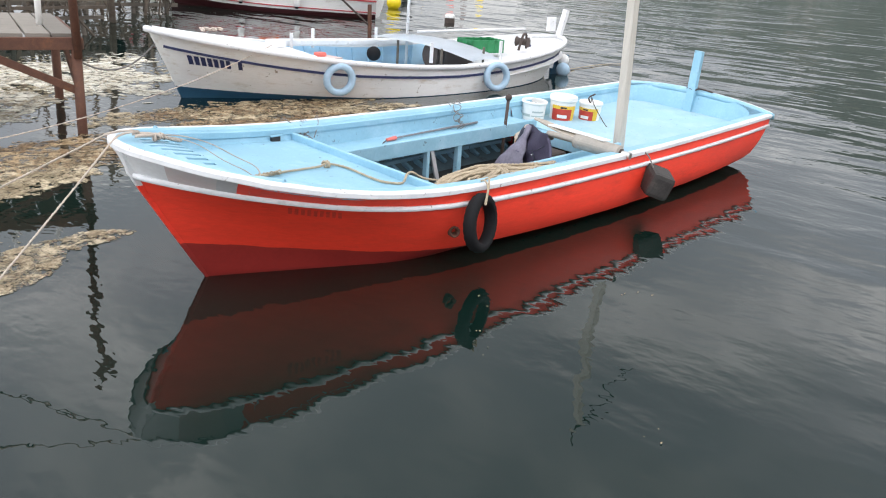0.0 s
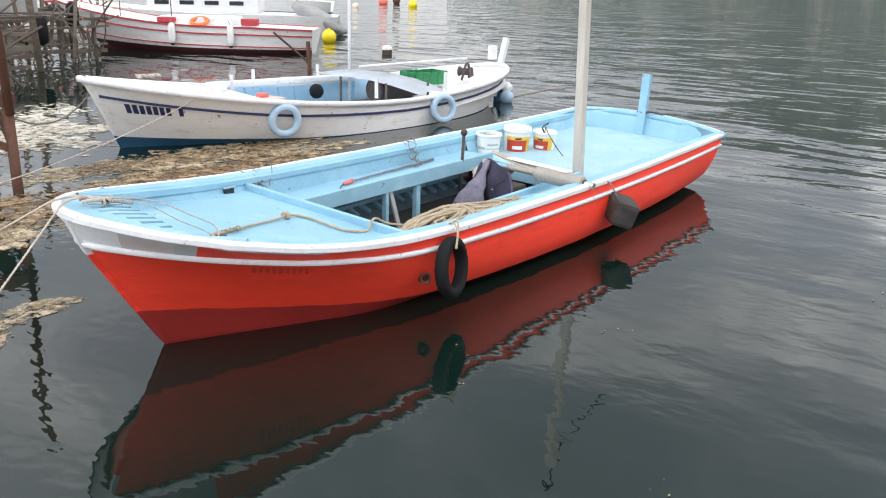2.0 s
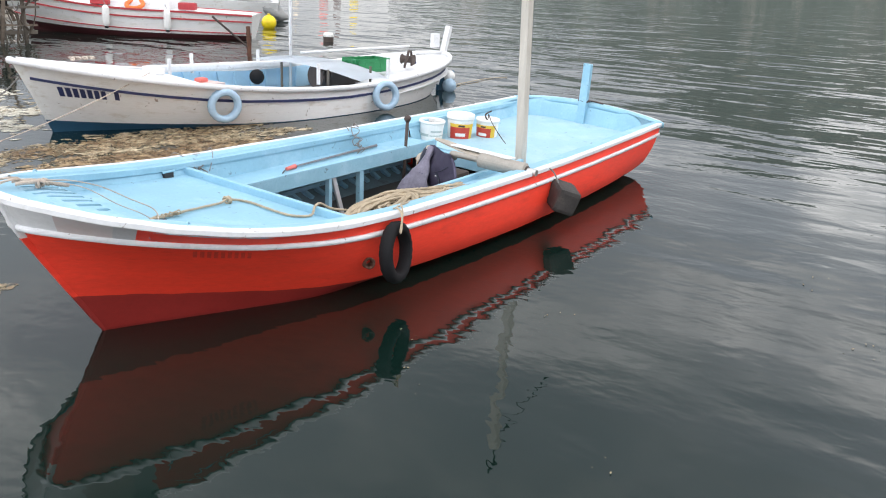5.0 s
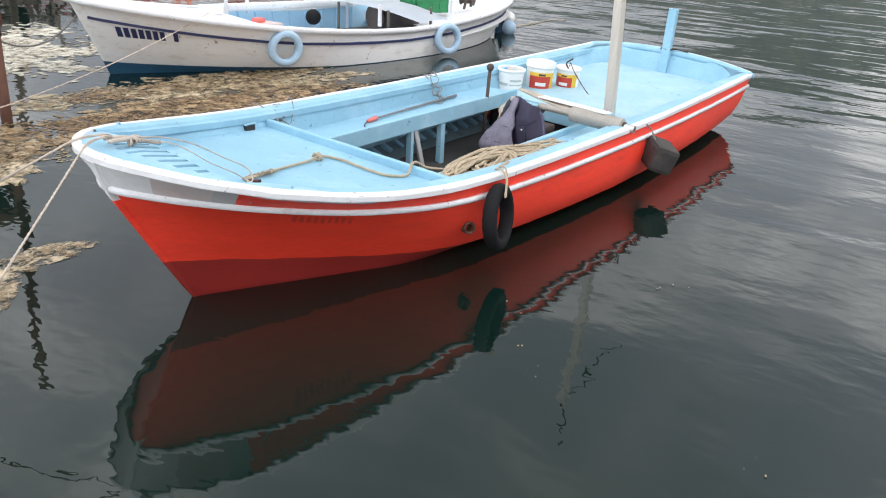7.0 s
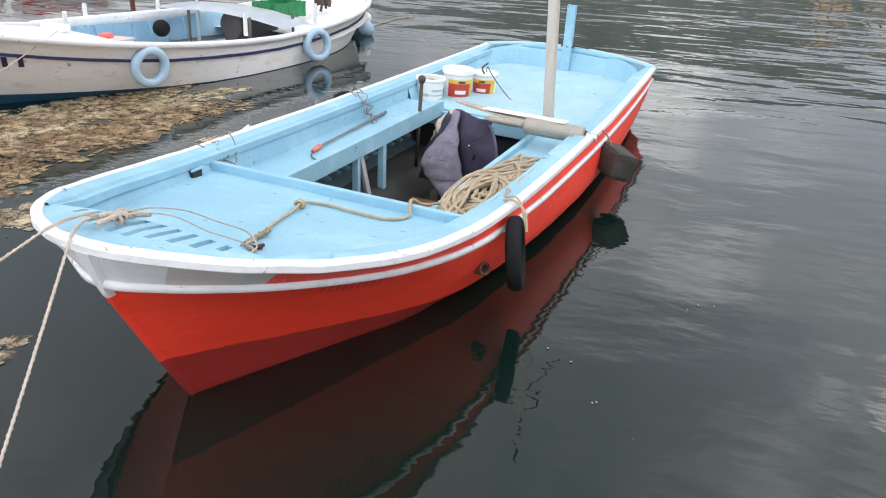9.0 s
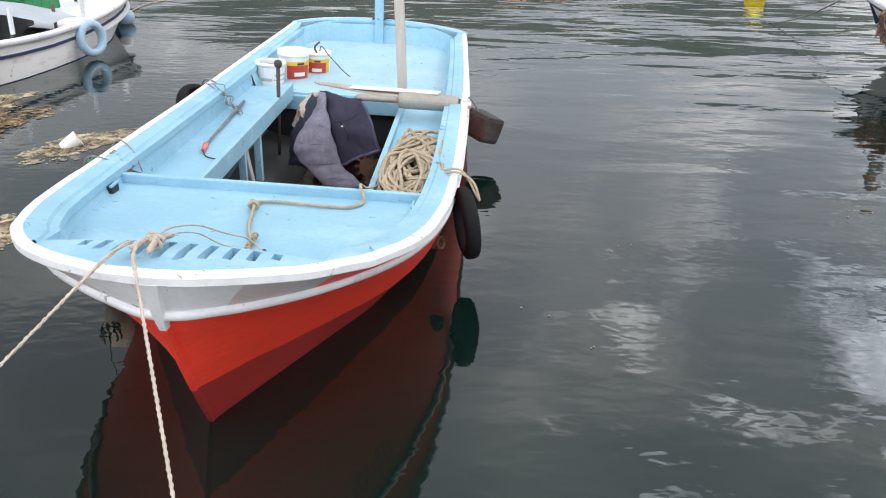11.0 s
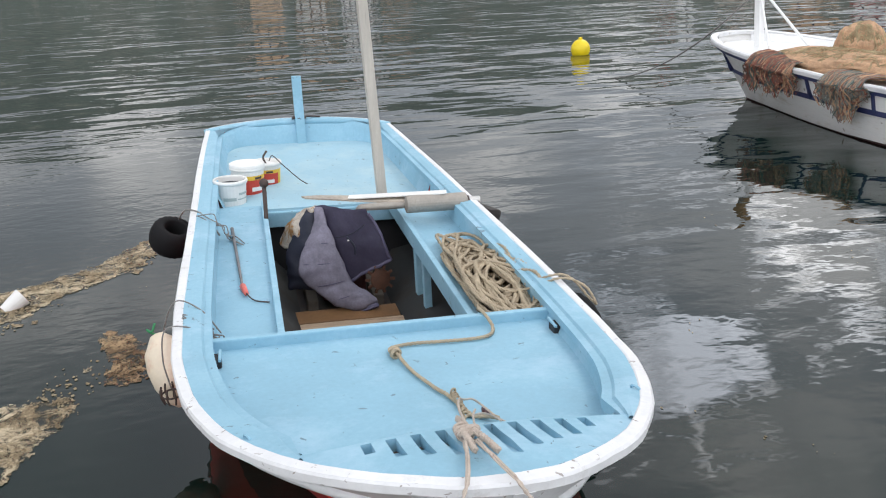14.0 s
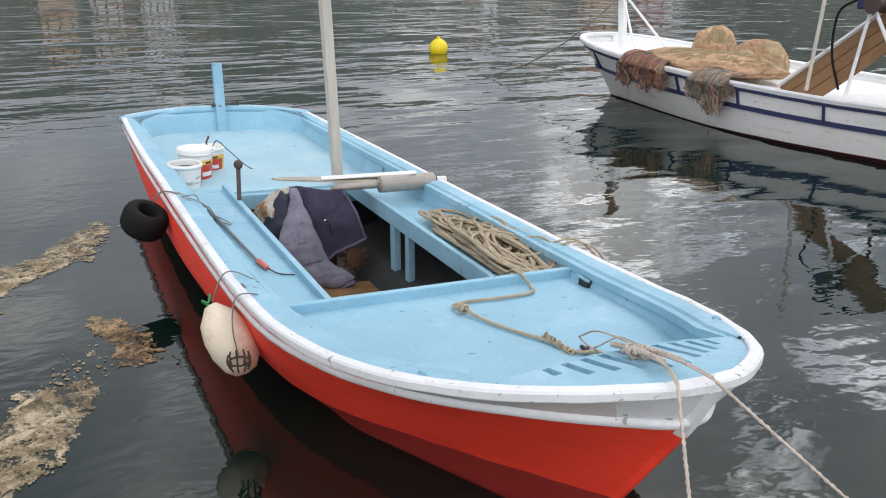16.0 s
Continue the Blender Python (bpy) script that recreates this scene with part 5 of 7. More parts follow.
aboard("rope_knot", rope(knot((0.935, 0.015, deck_z(0.93, 0) + 0.024), (0.020, 0.018, 0.017), 3, 2), 0.0072), ROPE, "tan knot in the deck rope", "rope")
aboard("rope_knot", rope(knot((0.38, -0.105, deck_z(0.38, -0.1) + 0.016), (0.10, 0.009, 0.009), 11, 5), 0.0045), ROPE, "whipped splice in the deck rope", "rope")
for c, sd in (((-0.225, 0.055), 9), ((-0.245, 0.035), 4)):
    aboard("rope_knot", rope(knot((c[0], c[1], deck_z(*c) + 0.028), (0.030, 0.018, 0.014), 3, sd), 0.0070), ROPEW, "heavy knot of pale mooring rope at the bow", "rope", "bow knots")
for P in ([(-0.20, 0.045, 0.030), (-0.25, 0.060, 0.034), (-0.31, 0.068, 0.036), (-0.37, 0.074, 0.036)], [(-0.20, 0.045, 0.032), (-0.25, 0.035, 0.036), (-0.31, 0.025, 0.036), (-0.385, 0.020, 0.036)], [(-0.22, 0.045, 0.030), (-0.16, 0.035, 0.026), (-0.10, 0.030, 0.026)]):
    aboard("rope_splice", rope(smooth_path(on_deck(P, 0.0), 10), 0.0100, pitch=0.045, sides=6), ROPEW, "thick braided splice in the pale mooring rope", "rope", "bow splices")
for P in ([(0.265, -0.150, 0.012), (0.30, -0.185, 0.012)], [(0.275, -0.165, 0.012), (0.325, -0.175, 0.012)]):
    aboard("rope_whipping", tube(on_deck(P, 0.0), 0.009, 8), DREDP, "dark red whipped end of the rope tail", "rope", "whipped ends")
TAIL = on_deck([(-0.30, 0.04, 0.03), (-0.18, 0.035, 0.035), (-0.08, 0.02, 0.05), (0.05, -0.02, 0.09), (0.18, -0.07, 0.10), (0.28, -0.13, 0.06), (0.27, -0.18, 0.015), (0.20, -0.20, 0.005)], 0.01)
aboard("rope_tail", rope(smooth_path(TAIL, 8), 0.0042, pitch=0.04), ROPEW, "loose pale rope tail looped over the foredeck", "rope")
TAIL = on_deck([(-0.28, 0.03, 0.03), (-0.15, 0.0, 0.03), (-0.04, -0.04, 0.04), (0.10, -0.08, 0.05), (0.2, -0.14, 0.04), (0.23, -0.19, 0.01), (0.14, -0.22, 0.01)], 0.009)
aboard("rope_tail", rope(smooth_path(TAIL, 8), 0.0036, pitch=0.04), ROPEW, "thin loose rope loop on the foredeck", "rope")
for cx, cy, n_ in ((1.36, 0.745, 8), (3.02, 0.745, 3)):
    for k in range(n_):
        rg = random.Random(int(cx * 100) + k)
        P = [(cx + rg.uniform(-0.02, 0.10), cy + 0.12, BZ + 0.175)]
        for q in range(7):
            f = q / 6
            P.append((cx + rg.uniform(-0.06, 0.06) - 0.05 * f, cy + 0.05 - 0.13 * f + rg.uniform(-0.035, 0.035), BZ + 0.15 - 0.135 * f + rg.uniform(-0.008, 0.012)))
        P.append((cx - 0.08 - rg.uniform(0.0, 0.07), cy - 0.11 + rg.uniform(-0.04, 0.02), BZ + 0.012))
        aboard("cord_knot", tube(smooth_path(P, 6), 0.0034, 6), CORD, "tangled grey cord end tied at the rail", "cord", "cord ends")


def sag(a, b, drop, n=24):
    a, b = Vector(a), Vector(b)
    return [a.lerp(b, k / n) - Vector((0, 0, 4 * drop * (k / n) * (1 - k / n))) for k in range(n + 1)]


tagged(obj("mooring_rope", rope([(-0.33, 0.065, 0.885), (-0.37, 0.072, 0.892), (-0.42, 0.08, 0.893), (-0.46, 0.09, 0.888)] + sag((-0.497, 0.102, 0.878), (-2.02, 1.05, -0.02), 0.02, 90), 0.0064, pitch=0.04), ROPEW, smooth=True), "taut pale mooring rope from bow to quay", "rope", "mooring ropes")
tagged(obj("mooring_rope", rope([(-0.34, 0.035, 0.887), (-0.38, 0.03, 0.893), (-0.43, 0.018, 0.894), (-0.47, 0.005, 0.889)] + sag((-0.505, -0.012, 0.879), (-2.02, -0.74, -0.03), 0.02, 90), 0.0064, pitch=0.04), ROPEW, smooth=True), "taut pale mooring rope from bow to quay", "rope", "mooring ropes")


# fenders
def tyre(m, R, r, label, mat=RUBBER, fat=1.0, group=""):
    e = thing("tyre_fender", m, label, "tyre", group)
    prof = []
    for j in range(18):
        b = 2 * math.pi * j / 18
        c, s = math.cos(b), math.sin(b)
        k = 1.0 if c > -0.4 else 0.55
        prof.append((R + r * k * (abs(c) ** 0.7) * (1 if c > 0 else -1), r * fat * (abs(s) ** 0.75) * (1 if s > 0 else -1)))
    b = bmesh.new()
    rings = []
    n = 44
    for i in range(n):
        a = 2 * math.pi * i / n
        ring = []
        for j, (rho, z) in enumerate(prof):
            g = -0.006 if (i % 2 and rho > R + 0.55 * r) else 0
            ring.append(b.verts.new(((rho + g) * math.cos(a), (rho + g) * math.sin(a), z)))
        rings.append(ring)
    for i in range(n):
        A, B = rings[i], rings[(i + 1) % n]
        for j in range(18):
            b.faces.new((A[j], A[(j + 1) % 18], B[(j + 1) % 18], B[j]))
    bmesh.ops.recalc_face_normals(b, faces=b.faces[:])
    part("tread", b, mat, e, smooth=True)
    return e


tyre(pose(1.355, -0.925, 0.312, 84, 11, 13), 0.146, 0.041, "black worn tyre fender hung on the topside by rope", fat=0.95)
tagged(obj("hanging_line", rope(smooth_path([(1.55, -0.60, 0.47), (1.5, -0.74, 0.50), (1.44, -0.86, 0.555), (1.37, -0.95, 0.53), (1.31, -0.985, 0.46), (1.34, -0.97, 0.47), (1.46, -0.88, 0.562), (1.58, -0.72, 0.49)], 8), 0.0065), ROPE, smooth=True), "tan rope holding a tyre over the rail", "rope", "fender ropes")
BLK = Matrix.Translation((3.42, -0.985, 0.262)) @ Matrix.Rotation(radians(20), 4, Vector((0.93, 0.32, 0.0)).normalized()) @ Matrix.Rotation(radians(46), 4, "Z")
block = thing("fender_block", BLK, "dark rubber block fender hanging from a cord", "fender")
b = box(0.245, 0.19, 0.20, bevel=0.035)
for v in b.verts:
    v.co *= 1 + 0.05 * noise.noise(v.co * 14)
part("body", b, BLOCKR, block)
part("cord", tube(smooth_path([BLK.inverted() @ Vector(p) for p in ((3.40, -0.96, 0.35), (3.38, -0.945, 0.40), (3.37, -0.90, 0.47), (3.34, -0.82, 0.50), (3.34, -0.76, 0.455))], 5), 0.006, 6), CORD, block, smooth=True)
boss = thing("exhaust_outlet", pose(1.27, -0.785, 0.235, 80, 0, -28), "rusty iron exhaust stub in the red topside", "outlet")
part("tube", lathe([(0.034, -0.04), (0.036, 0.020), (0.030, 0.026), (0.022, 0.020), (0.020, -0.03)], 16), RUST, boss, smooth=False)

tyre(pose(3.32, 1.09, 0.40, 22, -22, 0), 0.088, 0.056, "fat black tyre fender hung on the far side", fat=1.55)
tagged(obj("hanging_line", tube(smooth_path([(3.05, 0.78, 0.46), (3.15, 0.86, 0.57), (3.22, 0.97, 0.60), (3.28, 1.03, 0.53)], 6), 0.006, 6), CORD, smooth=True), "grey cord holding a fender", "rope", "fender ropes")
fb = thing("buoy_fender", pose(1.42, 0.965, 0.36) @ Matrix.Rotation(radians(38), 4, "Z") @ Matrix.Rotation(radians(32), 4, "Y"), "cream plastic buoy fender with dirty red patch", "fender")
b = lathe([(0.01, -0.165), (0.05, -0.155), (0.085, -0.115), (0.105, -0.04), (0.105, 0.04), (0.085, 0.115), (0.05, 0.155), (0.03, 0.18), (0.01, 0.185)], 22)
part("body", b, CREAM, fb, smooth=True)
part("strap", tube(smooth_path([(0.0, 0.0, 0.175), (0.015, 0.01, 0.20), (0.0, 0.03, 0.215), (-0.03, 0.03, 0.195), (-0.03, 0.0, 0.225)], 4), 0.006, 5), GREEN, fb, "frayed green strap end", True)
gr = thing("grapnel", pose(1.25, 0.965, 0.335) @ Matrix.Diagonal((0.72, 0.72, 0.72, 1)), "small rusty basket grapnel hanging beside the fender", "anchor")
for k in range(9):
    a = 2 * math.pi * k / 9
    part("tine", tube(smooth_path([(0.05 * math.cos(a), 0.05 * math.sin(a), -0.05), (0.07 * math.cos(a), 0.07 * math.sin(a), 0.0), (0.06 * math.cos(a), 0.06 * math.sin(a), 0.05)], 3), 0.006, 5), IRON, gr)
part("ring", torus(0.062, 0.006, 16, 6), IRON, gr)
tagged(obj("hanging_line", tube(smooth_path([(1.40, 0.74, 0.52), (1.5, 0.82, 0.60), (1.57, 0.93, 0.63), (1.57, 1.0, 0.5), (1.57, 1.0, 0.40)], 6), 0.0035, 6), CORD, smooth=True), "grey cord holding a fender", "rope", "fender ropes")
tagged(obj("hanging_line", tube(smooth_path([(1.30, 0.72, 0.52), (1.28, 0.84, 0.61), (1.26, 0.95, 0.63), (1.25, 0.98, 0.5), (1.25, 0.965, 0.36)], 6), 0.0035, 6), CORD, smooth=True), "grey cord holding a grapnel", "rope", "fender ropes")


# ---- other boats ----
def hull_fn(L, beam, bow_h, mid_h, stern_h, rake, stern_rake, stern_full, keel=-0.3, bow_pow=0.55, canoe=0.0, bilge=0.86):
    """A double-curved hull: bow at x=0 on the water, running to x=L."""
    def at(u, s):
        zS = mid_h + (bow_h - mid_h) * max(0, 1 - u / 0.62) ** 1.9 + (stern_h - mid_h) * max(0, (u - 0.5) / 0.5) ** 1.8
        bowf = min(1, (u / 0.42)) ** bow_pow if u < 0.42 else 1
        sternf = 1 - (1 - stern_full) * max(0, (u - 0.55) / 0.45) ** 2.2
        if canoe:
            sternf = max(0.0, 1 - max(0, (u - 0.5) / 0.5) ** canoe) ** 0.62
        full = beam / 2 * (math.sin(bowf * math.pi / 2)) * sternf
        xs = -rake + (L + rake + stern_rake) * u
        x0 = L * u
        bowl = min(1, u / 0.5)
        aft = max(0.0, 1 - max(0, (u - 0.5) / 0.5) ** 2.4) ** 0.8 if canoe else 1 - (1 - stern_full * 0.5) * max(0, (u - 0.55) / 0.45) ** 2
        w0 = beam / 2 * bilge * (math.sin(bowl * math.pi / 2) ** 1.15) * aft
        if s >= 0:
            return Vector((x0 + (xs - x0) * s, -(w0 + (full - w0) * (s ** 0.8)), zS * s))
        return Vector((x0, -w0 * (1 + 0.6 * s), -keel * s))
    return at


def skin(fn, us, ss, out=0.0):
    bm = bmesh.new()
    rows = [[fn(u, s(u) if callable(s) else s) - Vector((0, out, 0)) for s in ss] for u in us]
    sheet(rows, bm)
    sheet([[mirror(p) for p in r][::-1] for r in rows], bm)
    bmesh.ops.remove_doubles(bm, verts=bm.verts[:], dist=1e-4)
    return bm


UN = [0, 0.004, 0.012, 0.025, 0.045, 0.07, 0.1, 0.14, 0.19, 0.25, 0.32, 0.4, 0.48, 0.56, 0.64, 0.72, 0.79, 0.85, 0.9, 0.94, 0.97, 0.99, 1.0]


def rail_line(fn, us, s=1.0, dz=0.0):
    P = [fn(u, s) + Vector((0, 0, dz)) for u in us]
    return [mirror(p) for p in P[::-1]] + P[1:]


def bars(fn, u0, u1, s0, s1, n, gaps, thick=0.006):
    """Bars in place of lettering along a topside."""
    out = []
    for k in range(n):
        if k in gaps:
            continue
        a, b_ = u0 + (u1 - u0) * k / n, u0 + (u1 - u0) * (k + 0.72) / n
        out.append(sheet([[fn(u, s) - Vector((0, thick, 0)) for s in (s0, s1)] for u in (a, b_)]))
    return out


def white_boat():
    e = thing("white_boat", pose(2.86, 5.02, 0, 0, 0, math.degrees(math.atan2(-0.75, 6.2))), "white double-ended fishing boat with a navy stripe", "boat")
    fn = hull_fn(6.22, 2.1, 0.82, 0.38, 0.62, 0.36, 0.30, 0.02, canoe=3.0, bilge=0.96)
    part("bottom", skin(fn, UN, [-1, -0.5, 0, lambda u: 0.02 + 0.16 * max(0.0, 1 - u / 0.36)]), TEAL, e, "blue bottom paint", True)
    part("topside", skin(fn, UN, [lambda u: 0.02 + 0.16 * max(0.0, 1 - u / 0.36), 0.3, 0.45, 0.6, 0.8, 0.92, 1.0]), HULLW, e, "aged white planking", True)
    part("gunwale", sweep(rail_line(fn, UN), [(-0.03, 0.0), (-0.03, -0.05), (0.03, -0.05), (0.035, -0.01), (0.02, 0.012), (-0.02, 0.012)]), WHITE, e, "white gunwale", True)
    U2 = [0.006] + [u for u in UN if 0.012 < u < 0.985]
    for f in (lambda p: p, mirror):
        P = [f(fn(u, 0.63 + 0.14 * max(0, 1 - u / 0.3) + 0.22 * max(0.0, u - 0.6))) for u in U2]
        if f is mirror:
            P = P[::-1]
        part("stripe", sweep(P, [(-0.01, 0.018), (-0.01, -0.018), (0.016, -0.014), (0.016, 0.014)]), NAVY, e, "navy rubbing strip")
    # decks: fore, side, after; open well in the middle
    def deck(u0, u1, dz, mat, label, camber=0.05):
        us = [u0 + (u1 - u0) * k / 10 for k in range(11)]
        rows = []
        for u in us:
            p = fn(u, 1.0)
            w = max(0.0, -p.y - 0.02)
            rows.append([(p.x, w * t, p.z + dz + camber * (1 - t * t)) for t in (-1, -0.6, -0.2, 0.2, 0.6, 1)])
        part("deck", sheet(rows), mat, e, label, True)
    deck(0.005, 0.255, -0.02, WHITE, "white cambered foredeck")
    deck(0.70, 0.985, -0.22, WHITE, "white after deck")
    inner = skin(lambda u, s: fn(u, s) + Vector((0, 0.05, 0)), [0.22 + 0.053 * k for k in range(11)], [0.25, 0.5, 0.75, 0.97])
    bmesh.ops.reverse_faces(inner, faces=inner.faces[:])
    part("inner_planking", inner, SKYB, e, "sky blue inner planking", True)
    for k in range(11):
        u = 0.26 + 0.041 * k
        for f in (lambda p: p, mirror):
            part("rib", tube([f(fn(u, s) + Vector((0, 0.07, 0))) for s in (0.25, 0.5, 0.75, 0.95)], 0.022, 4), SKYB, e)
    part("sole", box(3.2, 1.3, 0.03, (3.1, 0, 0.08)), SKYB, e)
    part("coaming", box(0.04, 1.28, 0.06, (1.46, 0, 0.50), bevel=0.01), WHITE, e)
    inner2 = skin(lambda u, s: fn(u, s) + Vector((0, 0.05, 0)), [0.72 + 0.027 * k for k in range(10)], [0.5, 0.75, 0.99])
    bmesh.ops.reverse_faces(inner2, faces=inner2.faces[:])
    part("bulwark", inner2, WHITE, e, "white inner bulwark round the stern", True)
    part("side_deck", beam((1.6, 0.80, 0.51), (4.2, 0.93, 0.455), 0.10, 0.10, 0.03), WHITE, e)
    part("sternpost", beam((6.38, 0, 0.1), (6.66, 0, 1.02), 0.07, 0.095, up=(0, 1, 0)), WHITE, e, "white raked sternpost")
    part("rudder_head", box(0.16, 0.07, 0.22, (6.44, 0.10, 0.79), bevel=0.01), WHITE, e)
    part("rudder", box(0.42, 0.05, 0.5, (6.62, 0, 0.05), bevel=0.02), TEAL, e, "blue rudder")
    for x, y in ((1.75, 0.42), (2.35, 0.85), (3.5, 0.92), (3.1, -0.88), (4.35, -0.9)):
        part("thole_pin", tube([(x, y, 0.42), (x, y, 0.68)], 0.024, 8), WHITE, e)
    part("hatch", box(0.12, 0.30, 0.07, (1.16, -0.20, 0.635), bevel=0.01), WHITE, e)
    for bb in bars(fn, 0.030, 0.112, 0.555, 0.695, 9, (7,)):
        part("name_bar", bb, NAVY, e, "navy lettering bar")
    tube_m = e.matrix_world
    cov = thing("engine_cover", tube_m @ pose(0, 0, 0), "bowed grey painted cover board over the engine", "cover")
    rows = [[(3.25 + 0.75 * (0.72 - y) / 1.44 + (1.25 - 0.55 * (0.72 - y) / 1.44) * k / 8, y, 0.58 + 0.05 * math.sin(math.pi * k / 8) - 0.05 * k / 8 - 0.20 * (0.72 - y) / 1.44 + 0.07 * (1 - (y / 0.72) ** 2)) for y in (-0.72, -0.36, 0, 0.36, 0.72)] for k in range(9)]
    b = sheet(rows)
    bmesh.ops.solidify(b, geom=b.faces[:], thickness=0.03)
    part("board", b, GREYT, cov, smooth=False)
    for x in (3.6, 4.4):
        for y in (-0.5, 0.5):
            part("support", tube([(x, y, 0.09), (x, y, 0.54)], 0.02, 6), DARKTIM, cov)
    en = thing("boat_engine", tube_m @ pose(4.3, 0, 0.08), "dark boat engine under a cover board", "engine")
    part("block", box(0.6, 0.4, 0.35, (0, 0.1, 0.2), bevel=0.03), IRON, en)
    part("flywheel", lathe([(0.02, 0), (0.17, 0.01), (0.17, 0.05), (0.02, 0.06)], 20, at=pose(-0.45, 0, 0.3, 0, -90, 0)), IRON, en)
    cr = thing("crate", tube_m @ pose(5.0, 0.22, 0.37, 0, 0, -8), "green plastic fish crate", "crate")
    for (sx, sy, px, py) in ((0.60, 0.02, 0, -0.2), (0.60, 0.02, 0, 0.2), (0.02, 0.40, -0.3, 0), (0.02, 0.40, 0.3, 0)):
        side = part("side", box(sx, sy, 0.05, (px, py, 0.03), bevel=0.004), GREEN, cr)
        part("side_rail", box(sx, sy, 0.05, (px, py, 0.17), bevel=0.004), GREEN, side)
        part("side_panel", box(sx * 0.98 if sx > sy else 0.008, sy * 0.98 if sy > sx else 0.008, 0.16, (px, py, 0.10)), GREEN, side)
        for k in range(5):
            t = -0.45 + 0.9 * k / 4
            part("slat", box(0.03, 0.02, 0.2, (px + (t * 0.6 if sx > sy else 0), py + (t * 0.4 if sy > sx else 0), 0.1)), GREEN, side)
    part("base", box(0.6, 0.4, 0.015, (0, 0, 0.01)), GREEN, cr)
    wn = thing("net_hauler", tube_m @ pose(5.72, 0.02, 0.41) @ Matrix.Diagonal((0.8, 0.8, 0.8, 1)), "dark rusty net hauler on the after deck", "winch")
    part("drum", lathe([(0.10, -0.13), (0.07, -0.08), (0.07, 0.08), (0.10, 0.13)], 16, at=pose(0, 0, 0.15, 90, 0, 20)), IRON, wn)
    part("frame", tube(smooth_path([(-0.2, -0.1, 0), (-0.1, -0.1, 0.28), (0.05, 0.0, 0.30), (0.2, 0.1, 0.25), (0.22, 0.1, 0)], 4), 0.025, 8), IRON, wn)
    rodp = thing("pole", tube_m @ pose(3.80, 0.55, 0.1), "thin white pole standing in the boat", "pole")
    part("shaft", tube([(0, 0, 0), (0.02, 0, 2.6)], 0.022, 8), WHITE, rodp, smooth=True)
    lay = thing("pole", tube_m @ pose(5.0, 0.80, 0.62), "thin white pole lying along the rail", "pole")
    part("shaft", tube([(-0.8, 0, 0), (1.2, -0.35, 0.06)], 0.02, 8), WHITE, lay, smooth=True)
    fd_ = thing("round_float", tube_m @ pose(3.25, 0.62, 0.34), "black round float hung inside the boat", "float")
    bm = bmesh.new()
    bmesh.ops.create_uvsphere(bm, u_segments=16, v_segments=10, radius=0.105)
    part("body", bm, RUBBER, fd_, smooth=True)
    th = thing("board", tube_m @ pose(1.95, 0.1, 0.385, 0, 0, 10), "pale dusty pink board laid across the boat", "board")
    part("plank", box(0.6, 0.35, 0.03, bevel=0.006), DUSTY, th)
    part("cloth", box(0.14, 0.12, 0.06, (0.1, 0.05, 0.04), bevel=0.025), PINK, th, "small red rag")
    for u in (0.27, 0.655):
        p = tube_m @ (fn(u, 0.55) + Vector((0, -0.105, 0)))
        tyre(Matrix.Translation(p) @ Matrix.Rotation(radians(-27), 4, "Z") @ Matrix.Rotation(radians(94 if u < 0.5 else 84), 4, "X") @ Matrix.Rotation(0.1, 4, "Y"), 0.150, 0.056, "pale blue painted tyre fender on the white topside", PALEB, 0.9, "blue tyre fenders")
    for c, rad, mt, lb in (((6.50, -0.20, 0.09), 0.115, PALEB, "pale blue round buoy at the stern"), ((6.58, -0.12, 0.235), 0.095, PAILW, "white round buoy at the stern")):
        bm = bmesh.new()
        bmesh.ops.create_uvsphere(bm, u_segments=18, v_segments=12, radius=rad)
        tagged(obj("stern_buoy", bm, mt, smooth=True, at=tube_m @ Matrix.Translation(c)), lb, "buoy")
    tagged(obj("mooring_rope", rope(sag(tube_m @ Vector((0.90, -0.56, 0.66)), (-2.0, 2.6, 0.25), 0.25, 80), 0.0065, pitch=0.05), ROPEW, smooth=True), "slack pale rope from the white boat to the quay", "rope", "mooring ropes")
    tagged(obj("mooring_rope", rope(sag(tube_m @ Vector((-0.2, 0.1, 0.68)), (1.25, 4.75, 0.8), 0.35, 40), 0.012), CORD, smooth=True), "slack dark rope from the white bow to the jetty", "rope", "mooring ropes")
    P = knot((0.40, 0.0, 0.79), (0.13, 0.06, 0.010), 5, 4)
    tagged(obj("rope_heap", rope(P, 0.012), ROPEW, smooth=True, at=tube_m), "pale rope heaped on the white foredeck", "rope")


white_boat()


